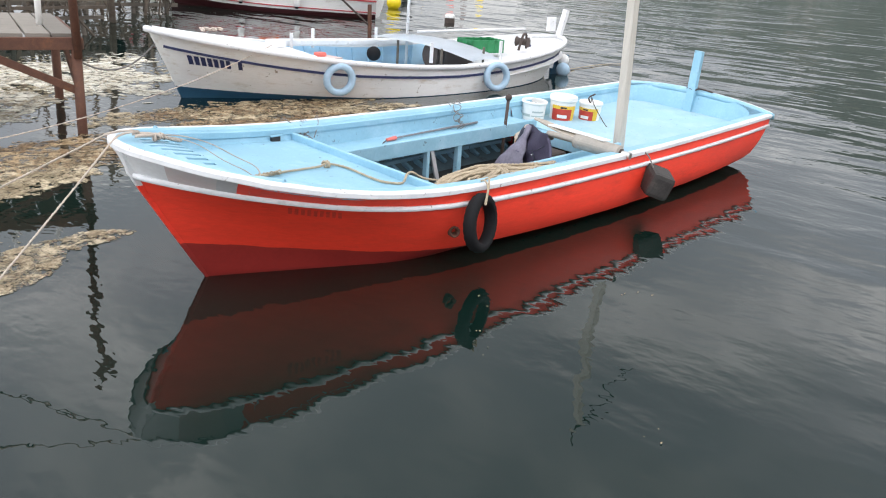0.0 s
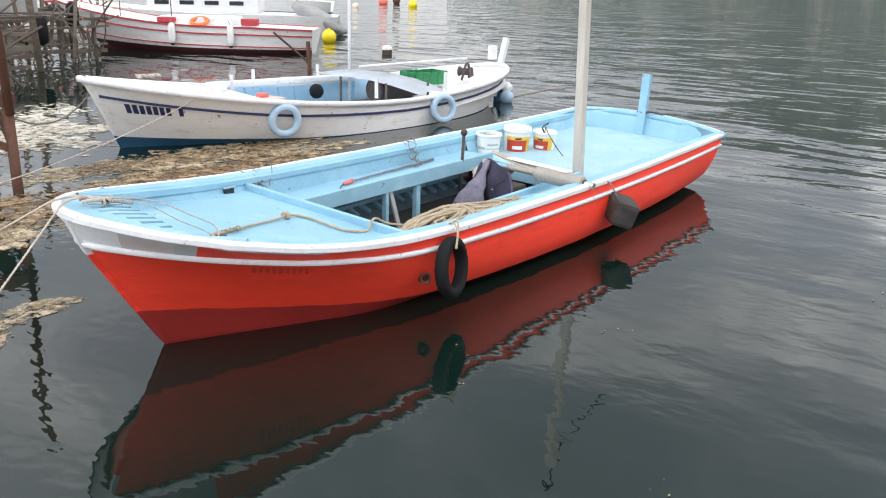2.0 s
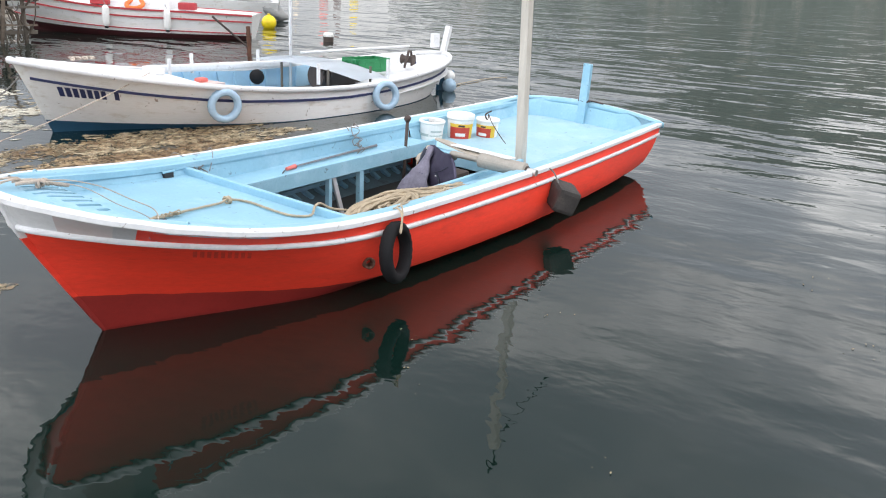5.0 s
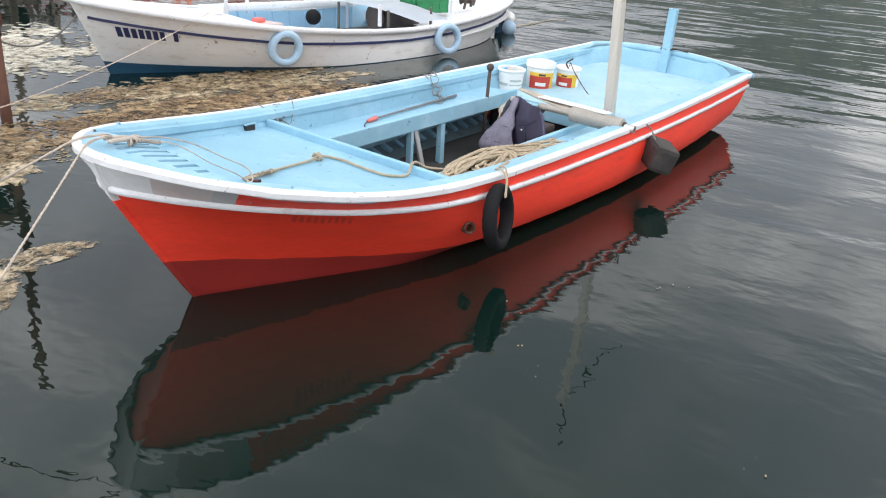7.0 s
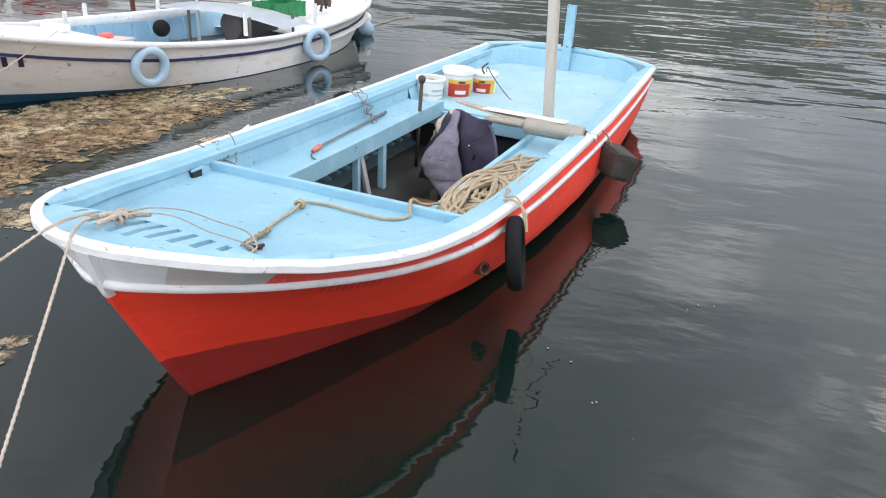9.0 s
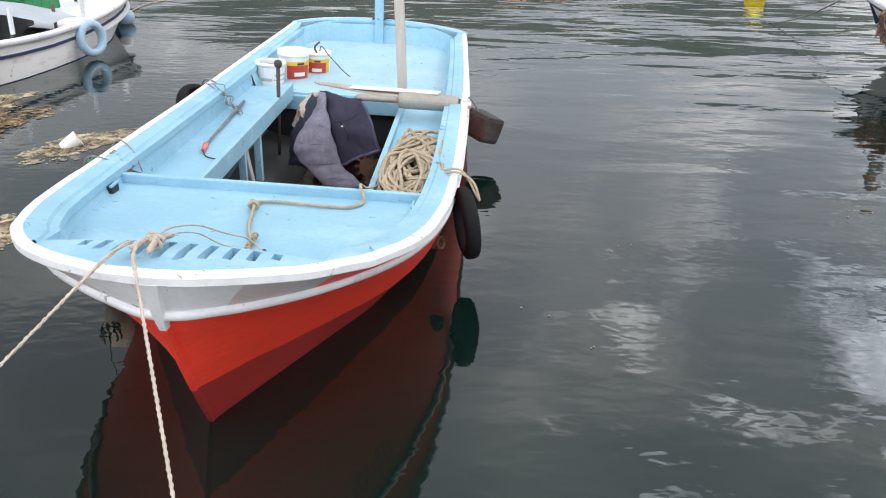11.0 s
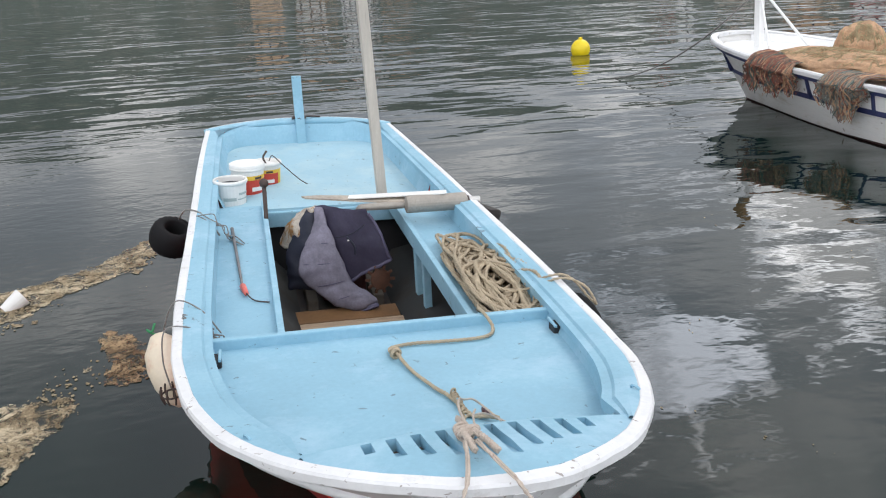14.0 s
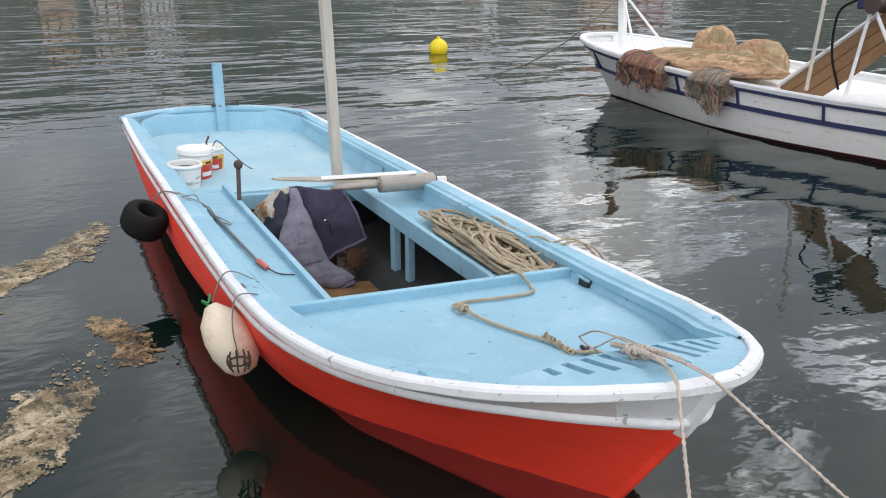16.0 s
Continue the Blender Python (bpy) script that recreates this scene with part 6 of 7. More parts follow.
def net_boat():
    m = pose(8.15, -6.03, 0, 0, 0, 189)
    e = thing("net_boat", m, "white fishing boat with navy trim, loaded with nets", "boat")
    fn = hull_fn(7.4, 2.0, 0.86, 0.58, 0.7, 0.40, 0.3, 0.6, bow_pow=0.42)
    part("bottom", skin(fn, UN, [-1, -0.5, 0, lambda u: 0.02 + 0.10 * min(1, max(0, u - 0.3) * 2)]), DREDP, e, "dark red bottom paint", True)
    part("topside", skin(fn, UN, [lambda u: 0.02 + 0.10 * min(1, max(0, u - 0.3) * 2), 0.3, 0.5, 0.7, 0.86, 1.0]), HULLW, e, "chipped white planking", True)
    part("gunwale", sweep(rail_line(fn, UN), [(-0.06, 0.0), (-0.06, -0.04), (0.02, -0.05), (0.03, -0.01), (0.02, 0.01)]), WHITE, e, "white gunwale")
    for s, h in ((0.885, 0.021), (0.55, 0.026)):
        for f in (lambda p: p, mirror):
            P = [f(fn(u, s)) for u in UN if u > 0.008]
            part("trim", sweep(P if f is not mirror else P[::-1], [(0.0, h), (0.0, -h), (0.014, -h), (0.014, h)]), NAVY, e, "navy blue trim board")
    for u in (0.065, 0.172, 0.288, 0.405, 0.54, 0.75):
        a, b_ = fn(u, 0.55), fn(u, 0.885)
        a.x = b_.x = 0.5 * (a.x + b_.x)
        part("trim_post", beam(a + Vector((0, -0.006, 0)), b_ + Vector((0, -0.006, 0)), 0.05, 0.022, 0.003, up=(1, 0, 0)), NAVY, e, "navy blue trim post")
    inner = skin(lambda u, s: fn(u, s) + Vector((0.0, 0.05, 0)), [0.01 + 0.045 * k for k in range(22)], [0.35, 0.6, 0.8, 0.985])
    bmesh.ops.reverse_faces(inner, faces=inner.faces[:])
    part("inner_planking", inner, DECKW, e, "white inner bulwark", True)
    rows = []
    for k in range(23):
        u = 0.004 + 0.043 * k
        p = fn(u, 0.86)
        rows.append([(p.x, t * (-p.y - 0.04), p.z) for t in (-1, -0.4, 0.4, 1)])
    part("deck", sheet(rows), DECKW, e)
    part("hatch_coaming", box(1.6, 1.2, 0.3, (5.3, 0, 0.58), bevel=0.02), DREDP, e, "dark red hatch coaming")
    post = part("bow_post", beam((0.17, 0, 0.60), (0.10, 0, 1.46), 0.095, 0.085, 0.012, up=(0, 1, 0)), DECKW, e, "white raked bow post")
    part("post_head", beam((0.10, 0, 1.46), (0.07, 0, 1.84), 0.135, 0.105, 0.02, up=(0, 1, 0)), OCHRE, post, "ochre painted post head")
    for k in range(4):
        part("lashing", torus(0.088, 0.013, 18, 6, at=pose(0.105, 0, 1.38 + 0.026 * k, 6 * (k % 2), 5 - 4 * (k % 3), 0)), CORD, post, "dark rope lashing", True)
    part("stay", tube([(0.12, -0.02, 1.42), (0.72, -0.32, 0.70)], 0.017, 8), DECKW, e)
    part("stay", tube([(0.12, 0.02, 1.42), (0.72, 0.32, 0.70)], 0.017, 8), DECKW, e)
    part("derrick_post", tube([(3.62, -0.78, 0.6), (3.66, -0.70, 1.9)], 0.020, 8), ALU, e, "grey steel post")
    part("derrick_post", tube([(4.05, -0.75, 0.6), (4.1, -0.6, 1.5)], 0.019, 8), WHITE, e)
    part("derrick_post", tube([(4.1, -0.6, 1.5), (4.75, -0.78, 0.62)], 0.019, 8), WHITE, e)
    part("derrick_post", tube([(4.3, -0.3, 0.6), (4.35, -0.3, 1.7)], 0.022, 8), RUST, e, "rusty steel post")
    wd = thing("plank_chute", m @ pose(3.30, -0.55, 0.60, 0, 0, 4) @ Matrix.Rotation(radians(-40), 4, "Y") @ Matrix.Rotation(radians(62), 4, "X"), "varnished wooden net chute leaning over the deck", "chute")
    for k in range(3):
        part("plank", box(1.9, 0.14, 0.03, (0.80, -0.3 + 0.15 * k, 0), bevel=0.004), BROWN, wd)
    part("edge", box(1.9, 0.03, 0.08, (0.80, 0.09, 0.01), bevel=0.004), WHITE, wd)
    h = thing("hydraulic_winch", m @ pose(4.15, -0.6, 1.5), "dark hydraulic winch head with black hoses", "winch")
    part("drum", lathe([(0.09, -0.1), (0.06, -0.05), (0.06, 0.05), (0.09, 0.1)], 14, at=pose(0, 0, 0, 90, 0, 0)), IRON, h)
    part("housing", box(0.16, 0.14, 0.2, (-0.1, 0, 0.05), bevel=0.02), NAVY, h)
    part("hose", tube(smooth_path([(-0.2, 0, 0.05), (-0.4, 0.0, -0.1), (-0.38, -0.05, -0.5), (-0.22, -0.1, -0.86)], 6), 0.014, 8), RUBBER, h, smooth=True)
    part("hose", tube(smooth_path([(-0.1, 0.1, 0.1), (-0.25, 0.1, 0.25), (0.2, 0.2, 0.3), (0.6, 0.2, 0.2)], 6), 0.02, 8), RUBBER, h, smooth=True)

    def heap(c, r, mat, seed, label, flat=0.6):
        b = bmesh.new()
        bmesh.ops.create_icosphere(b, subdivisions=5, radius=1)
        off = Vector((seed * 3.1, 0, 0))
        for v in b.verts:
            k = 1 + 0.16 * noise.noise(v.co * 1.8 + off) + 0.07 * noise.noise(v.co * 6 + off) + 0.03 * noise.noise(v.co * 17 + off)
            v.co = Vector((v.co.x * r[0] * k, v.co.y * r[1] * k, max(-0.35, v.co.z) * r[2] * k))
        e3 = thing("net_heap", m @ pose(*c), label, "fishing net", "nets")
        b.verts.ensure_lookup_table()
        rg = random.Random(seed)
        vs = [v for v in b.verts if v.co.z > 0]
        bs = bmesh.new()
        for _ in range(320):
            v = rg.choice(vs)
            line = [v.co * 1.01]
            d = Vector((rg.uniform(-1, 1), rg.uniform(-1, 1), 0)).normalized() * 0.05
            for q in range(rg.randint(4, 8)):
                a = line[-1] + d + Vector((rg.uniform(-0.02, 0.02), rg.uniform(-0.02, 0.02), 0))
                rr_ = (a.x / r[0]) ** 2 + (a.y / r[1]) ** 2
                if rr_ > 0.95:
                    break
                line.append(Vector((a.x, a.y, r[2] * math.sqrt(1 - rr_) * 1.04)))
            if len(line) > 2:
                tube(smooth_path(line, 2), rg.uniform(0.003, 0.006), 4, bs)
        mound = part("mound", b, mat, e3, smooth=True)
        part("loose_twine", bs, NETY if mat is NETO else NETO, mound, "loose net strands")["kind"] = "stuff"
        return e3
    heap((1.56, 0.25, 0.62), (0.30, 0.33, 0.44), NETO, 1, "mound of orange brown fishing net")
    heap((2.33, 0.12, 0.60), (0.38, 0.42, 0.36), NETY, 2, "mound of straw coloured fishing net with cork line")
    heap((2.0, -0.45, 0.68), (1.05, 0.42, 0.17), NETO, 3, "spread of tan fishing net on deck")

    def drape(u0, u1, drop, mats, seed, label):
        e2 = thing("net_drape", m, label, "fishing net", "nets")
        rg = random.Random(seed)
        bms = [bmesh.new() for _ in mats]
        for k in range(900):
            u = rg.uniform(u0, u1)
            p = fn(u, 1.0)
            d = drop * rg.uniform(0.3, 1.0) * (0.75 + 0.35 * math.sin(u * 140))
            o = rg.uniform(0.03, 0.10)
            w_ = rg.uniform(-0.05, 0.05)
            q = [p + Vector((rg.uniform(-0.05, 0.05), 0.25, 0.02 + rg.uniform(0, 0.05))), p + Vector((0, 0.02, 0.045)), p + Vector((rg.uniform(-0.03, 0.03), -o, -0.05)), p + Vector((w_ + rg.uniform(-0.06, 0.06), -o + 0.01, -0.4 * d)), p + Vector((w_ + rg.uniform(-0.06, 0.06), -o + 0.03, -0.7 * d)), p + Vector((1.5 * w_ + rg.uniform(-0.07, 0.07), -o + 0.03, -d)), p + Vector((1.5 * w_ + rg.uniform(-0.10, 0.10), -o + 0.03, -0.72 * d))]
            tube(smooth_path(q, 3), rg.uniform(0.002, 0.0055), 3, bms[k % len(mats)])
        for b, mt in zip(bms, mats):
            part("hanging_twine", b, mt, e2)["kind"] = "stuff"
    drape(0.182, 0.274, 0.36, (NETR, NETD, NETR, NETO, NETR, NETD), 4, "rust red and green net hanging over the rail")
    drape(0.334, 0.396, 0.40, (NETG, NETO, NETD, NETG, NETR), 6, "grey green net hanging over the rail")
    tagged(obj("mooring_rope", rope(sag(m @ Vector((0.06, 0, 1.40)), (11.3, -5.1, -0.05), 0.35, 60), 0.012), CORD, smooth=True), "slack dark rope from the net boat into the water", "rope", "mooring ropes")


net_boat()


def far_boat():
    d = Vector((13.3 - 10.0, 12.75 - 17.2))
    m = pose(10.0, 17.2, 0, 0, 0, math.degrees(math.atan2(d.y, d.x)))
    e = thing("red_trimmed_boat", m, "white motor boat with red rails and dark red waterline", "boat")
    fn = hull_fn(5.5, 1.9, 1.25, 0.66, 0.60, 1.25, 0.1, 0.75)
    part("bottom", skin(fn, UN, [-1, -0.5, 0, lambda u: 0.20 - 0.05 * u]), DREDP, e, "dark red bottom paint", True)
    part("topside", skin(fn, UN, [lambda u: 0.20 - 0.05 * u, 0.45, 0.6, 0.8, 1.0]), HULLW, e, "white hull", True)
    for s, h in ((0.985, 0.022), (0.72, 0.018), (0.335, 0.012)):
        for f in (lambda p: p, mirror):
            P = [f(fn(u, s - (0.10 * u if s < 0.5 else 0))) for u in UN]
            part("trim", sweep(P if f is not mirror else P[::-1], [(0.0, h), (0.0, -h), (0.03, -h), (0.03, h)]), REDT, e, "red rail")
    rows = []
    for u in UN:
        p = fn(u, 0.95)
        rows.append([(p.x, t * (-p.y), p.z + 0.04 * (1 - t * t)) for t in (-1, -0.5, 0, 0.5, 1)])
    part("deck", sheet(rows), WHITE, e, "white deck", True)
    tc = [fn(1.0, s) for s in (-1, 0, 0.5, 1)]
    part("transom", sheet([tc, [mirror(p) for p in tc]]), HULLW, e)
    part("cabin", box(1.9, 1.1, 0.24, (2.6, 0, 0.74), bevel=0.06), WHITE, e, "low white cabin top")
    part("bow_rail", tube(smooth_path([(0.9, -0.62, 0.85), (0.2, -0.4, 1.12), (-0.6, 0, 1.32), (0.2, 0.4, 1.12), (0.9, 0.62, 0.85)], 5), 0.014, 6), ALU, e)
    part("bowsprit", box(0.7, 0.22, 0.05, (-1.05, 0, 1.12), bevel=0.01), REDT, e, "red bow platform")
    part("cowl", box(0.45, 0.3, 0.12, (1.9, -0.55, 0.78), bevel=0.03), REDT, e)
    for x, nm in ((2.0, 1.5), (0.7, 0.5)):
        part("stanchion", tube([(x, -0.5, 0.7), (x, -0.5, 0.7 + nm)], 0.014, 6), RUST, e)
    lb = thing("lifebuoy", m @ pose(2.75, -0.66, 0.75, 24, 0, 0), "orange lifebuoy lying on the side deck", "lifebuoy")
    part("ring", torus(0.2, 0.05, 20, 8), ORANGE, lb, smooth=True)
    bx = thing("box", m @ pose(4.0, -0.55, 0.72), "red plastic box on the side deck", "box")
    part("body", box(0.42, 0.26, 0.17, (0, 0, 0.03), bevel=0.03), REDT, bx)
    for u in (0.47, 0.695):
        p = m @ (fn(u, 0.7) + Vector((0, -0.10, -0.02)))
        f = thing("fender", Matrix.Translation(p), "white cylindrical boat fender hanging from the rail", "fender", "white fenders")
        fbody = part("body", lathe([(0.02, -0.26), (0.07, -0.22), (0.085, -0.15), (0.085, 0.15), (0.07, 0.22), (0.02, 0.26)], 14), PAILW, f, smooth=True)
        part("end_cap", lathe([(0.02, -0.29), (0.045, -0.28), (0.05, -0.23)], 12), RUBBER, fbody, "black end cap")
        part("line", tube([(0, 0, 0.26), (0, 0.06, 0.36)], 0.008, 5), CORD, f)
    # white yacht behind
    m2 = pose(13.2, 23.9, -0.3, 0, 0, math.degrees(math.atan2(d.y, d.x)) + 6)
    y = thing("yacht", m2, "white cabin yacht with dark windows", "boat")
    f2 = hull_fn(8.5, 2.6, 1.35, 0.95, 0.9, 0.9, 0.1, 0.75)
    part("hull", skin(f2, UN, [-0.5, 0, 0.3, 0.6, 0.8, 1.0]), HULLW, y, "white hull", True)
    rows = []
    for u in UN:
        p = f2(u, 0.97)
        rows.append([(p.x, t * (-p.y), p.z + 0.05 * (1 - t * t)) for t in (-1, -0.5, 0, 0.5, 1)])
    part("deck", sheet(rows), WHITE, y, smooth=True)
    cabin = part("cabin", box(3.6, 1.7, 0.55, (4.2, 0, 1.2), bevel=0.12), WHITE, y, "white cabin")
    for k in range(4):
        part("window", box(0.46, 0.03, 0.13, (2.9 + 0.8 * k, -0.86, 1.27), bevel=0.01), GLASSD, cabin, "dark cabin window")
    part("boom", tube([(5.2, 0, 1.9), (8.6, 0, 1.55)], 0.05, 8), WHITE, y)
    part("name_bar", box(0.9, 0.02, 0.08, (6.3, -1.13, 0.75)), NAVY, y)
    for a in (-0.5, 0.4):
        part("stay", tube([(5.2 + a, -0.4, 1.5), (6.4 + a, -0.2, 3.6)], 0.018, 6), ALU, y)
    b = bmesh.new()
    bmesh.ops.create_icosphere(b, subdivisions=3, radius=1)
    for v in b.verts:
        k = 1 + 0.18 * noise.noise(v.co * 2)
        k += 0.16 * noise.noise(v.co * 5)
        v.co = Vector((v.co.x * 1.0 * k, v.co.y * 0.5 * k, v.co.z * 0.30 * k))
    tagged(obj("sail_cover", b, TARP, smooth=True, at=m2 @ pose(8.0, -0.5, 0.8, 0, 26, 0)), "grey tarpaulin bundled at the yacht's stern", "tarpaulin")
    for k, (x, z) in enumerate(((6.2, 1.75), (7.3, 1.65))):
        fl = thing("flag", m2 @ pose(x, -0.7, z), "small furled red flag", "flag")
        part("cloth", box(0.09, 0.05, 0.5, (0, 0, 0), m=Matrix.Rotation(0.2, 4, "Y"), bevel=0.02), REDT, fl)
    for k, (px, py) in enumerate(((30, 26),)):
        m3 = pose(23.5, 31.0, 0, 0, 0, -50)
        z = thing("blue_boat", m3, "white motor boat with a blue waterline", "boat")
        f3 = hull_fn(6.0, 2.2, 1.2, 0.8, 0.7, 0.8, 0.1, 0.75)
        part("bottom", skin(f3, UN, [-0.5, 0, 0.32]), TEAL, z, "blue lower hull", True)
        part("topside", skin(f3, UN, [0.32, 0.6, 0.8, 1.0]), HULLW, z, "white hull", True)
        part("cabin", box(2.4, 1.4, 0.8, (2.8, 0, 1.1), bevel=0.1), WHITE, z)


far_boat()


# ---- buoys and floats ----
def ball(name, p, r, mat, label, cat="buoy", squash=1.0, eye=True):
    e = thing(name, Matrix.Translation(p), label, cat)
    b = bmesh.new()
    bmesh.ops.create_uvsphere(b, u_segments=20, v_segments=14, radius=r, matrix=Matrix.Diagonal((1, 1, squash, 1)))
    part("body", b, mat, e, smooth=True)
    if eye:
        part("lug", tube([(0, 0, r * squash * 0.9), (0, 0, r * squash * 1.18)], r * 0.2, 8), mat, e)
    return e


ball("mooring_buoy", (14.05, -6.0, 0.10), 0.19, YELLOW, "yellow round mooring buoy floating on the water", squash=1.05)
ball("mooring_buoy", (44.6, 38.6, 0.14), 0.34, PINK, "faded red mooring buoy floating on the water")
ball("mooring_buoy", (46.5, 39.0, 0.2), 0.28, RUST, "brown mooring buoy floating on the water")
ball("mooring_buoy", (42.9, 34.4, 0.12), 0.30, YELLOW, "small yellow mooring buoy floating on the water")
ball("mooring_buoy", (38.0, 35.0, 0.05), 0.22, CREAM, "pale mooring buoy floating on the water")
ball("mooring_buoy", (16.1, 15.1, 0.16), 0.22, YELLOW, "yellow mooring buoy beside the boats")
jf = thing("can_float", pose(14.35, 11.2, 0.08, 0, 0, 20), "dark and white can float on the water", "float")
part("body", lathe([(0.11, -0.1), (0.13, -0.08), (0.13, 0.10), (0.10, 0.14)], 16), IRON, jf)
part("top", lathe([(0.132, 0.05), (0.132, 0.10), (0.10, 0.145), (0.03, 0.15)], 16), PAILW, jf)
tagged(obj("float_line", tube(smooth_path([(9.76, 4.35, 0.015), (10.45, 4.42, 0.015), (11.2, 4.48, 0.015), (11.7, 4.35, 0.015)], 8), 0.008, 5), ROPE, smooth=True), "weed-grown rope floating behind the white boat", "rope")
cup = thing("plastic_cup", pose(3.43, 2.19, 0.0, 62, 0, 30) @ Matrix.Diagonal((0.75, 0.75, 0.75, 1)), "white plastic cup floating in seaweed", "cup")
part("body", lathe([(0.055, -0.02), (0.06, 0.0), (0.085, 0.17), (0.08, 0.17), (0.05, 0.0)], 18), PAILW, cup)


# ---- wooden jetty ----
def jetty():
    e = thing("jetty", pose(1.10, 3.78, 0, 0, 0, -18), "small weathered wooden jetty on rusty steel legs", "jetty")
    zt = 0.91
    n = 9
    for k in range(n):
        part("deck_plank", box(0.20, 1.9, 0.035, (-0.12 - 0.215 * k, 1.0, zt), m=Matrix.Rotation(random.uniform(-0.01, 0.01), 4, "Z"), bevel=0.006), TIMBER, e, "grey weathered plank")
    part("edge_beam", beam((0.03, 0.02, zt - 0.07), (-2.0, 0.02, zt - 0.07), 0.05, 0.11), RUST, e, "rusty brown edge beam")
    part("edge_beam", beam((0.02, 0.0, zt - 0.07), (0.02, 2.0, zt - 0.07), 0.05, 0.10), RUST, e)
    for x, y in ((-0.02, 0.03), (-0.02, 1.9), (-1.9, 0.03), (-1.9, 1.9)):
        part("leg", tube([(x, y, -0.7), (x, y, zt - 0.05)], 0.047, 10), RUST, e, "rusty steel leg", True)
    part("diagonal", beam((-0.02, 0.03, 0.40), (-0.85, 0.03, zt - 0.12), 0.04, 0.07), RUST, e)
    part("diagonal", beam((-0.02, 0.06, 0.40), (-0.02, 1.2, zt - 0.12), 0.04, 0.07), RUST, e)
    part("mast_pole", tube([(-0.01, 0.0, zt - 0.2), (-0.05, 0.0, 2.6)], 0.04, 10), RUST, e, "tall rusty pole", True)
    for x in (-0.25, -0.65):
        part("rail_post", tube([(x, 0.75, zt), (x, 0.75, 1.5)], 0.03, 8), PAILW, e, "white rail post", True)


jetty()


# ---- background landing on the left shore ----
def landing():
    rg = random.Random(21)
    b = bmesh.new()
    rows = []
    for i in range(26):
        x = -6 + 18.5 * i / 25
        row = []
        for k in range(8):
            y = 19.3 + 0.9 * k + 0.6 * math.sin(i * 0.7) + (0.25 * i / 25) * 6
            row.append((x, y, -0.25 + 0.16 * k + rg.uniform(-0.06, 0.06)))
        rows.append(row)
    tagged(obj("shore", sheet(rows), STONE, smooth=False), "stony shore with rubble", "shore", kind="structure")
    for i in range(60):
        r = rg.uniform(0.12, 0.4)
        bb = bmesh.new()
        bmesh.ops.create_icosphere(bb, subdivisions=2, radius=r)
        for v in bb.verts:
            v.co *= 1 + 0.3 * noise.noise(v.co * 3 + Vector((i, 0, 0)))
            v.co.z *= 0.6
        tagged(obj("stone", bb, STONE, at=pose(rg.uniform(-5, 12), rg.uniform(19.2, 21.5), rg.uniform(0.0, 0.2))), "rough grey shore stone", "stone", "shore stones")

    def stage(x0, x1, y0, y1, z, seed):
        e = thing("landing_stage", Matrix(), "ramshackle brown timber landing stage on poles", "landing stage")
        q = random.Random(seed)
        nn = int((x1 - x0) / 0.24)
        for k in range(nn):
            part("deck_plank", box(0.19, y1 - y0 + q.uniform(-0.5, 0.4), 0.04, (x0 + 0.24 * k, (y0 + y1) / 2, z + q.uniform(-0.03, 0.04)), m=Matrix.Rotation(q.uniform(-0.03, 0.03), 4, "X"), bevel=0.006), DARKTIM if q.random() < 0.6 else OLDTIM, e)
        for k in range(5):
            x = x0 + (x1 - x0) * k / 4
            for y in (y0, y1):
                part("pole", tube([(x + q.uniform(-0.1, 0.1), y, -0.8), (x + q.uniform(-0.15, 0.15), y + q.uniform(-0.1, 0.1), z + q.choice((-0.05, 0.0, 0.1, 0.7)))], q.uniform(0.035, 0.06), 8), DARKTIM if q.random() < 0.8 else OLDTIM, e, "", True)
        for k in range(4):
            part("rail", beam((x0 - 0.3, y0 - 0.1, 0.25 + 0.2 * k), (x1 + 0.3, y0 - 0.1 + q.uniform(-0.1, 0.1), 0.25 + 0.2 * k + q.uniform(-0.15, 0.15)), 0.04, q.uniform(0.04, 0.09)), OLDTIM if k % 2 else DARKTIM, e)
        for k in range(6):
            part("loose_plank", box(q.uniform(0.9, 1.8), 0.16, 0.04, (q.uniform(x0, x1), q.uniform(y0, y1), z + 0.06 + 0.05 * k), m=Matrix.Rotation(q.uniform(-0.5, 0.5), 4, 'Z'), bevel=0.004), OLDTIM, e)
        for k in range(5):
            x = q.uniform(x0, x1)
            part("brace", beam((x, y0 - 0.08, q.uniform(0, 0.4)), (x + q.uniform(-1.4, 1.4), y0 - 0.08, z - 0.05), 0.05, 0.07), OLDTIM, e)
        for k in range(16):
            x = q.uniform(x0 - 0.3, x1 + 0.2)
            part("branch", tube(smooth_path([(x, y0 - 0.12, q.uniform(-0.3, 0.3)), (x + q.uniform(-0.4, 0.4), y0 - 0.15, 0.6 * z), (x + q.uniform(-0.9, 0.9), y0 - 0.1 + q.uniform(-0.2, 0.2), z + q.uniform(-0.1, 0.7))], 4), q.uniform(0.012, 0.026), 5), DARKTIM if k % 3 else OLDTIM, e)
        return e
    stage(4.6, 8.2, 14.6, 17.0, 0.95, 1)
    stage(0.5, 4.6, 11.0, 13.5, 0.85, 2)
    stage(7.5, 11.0, 19.0, 21.0, 1.15, 3)
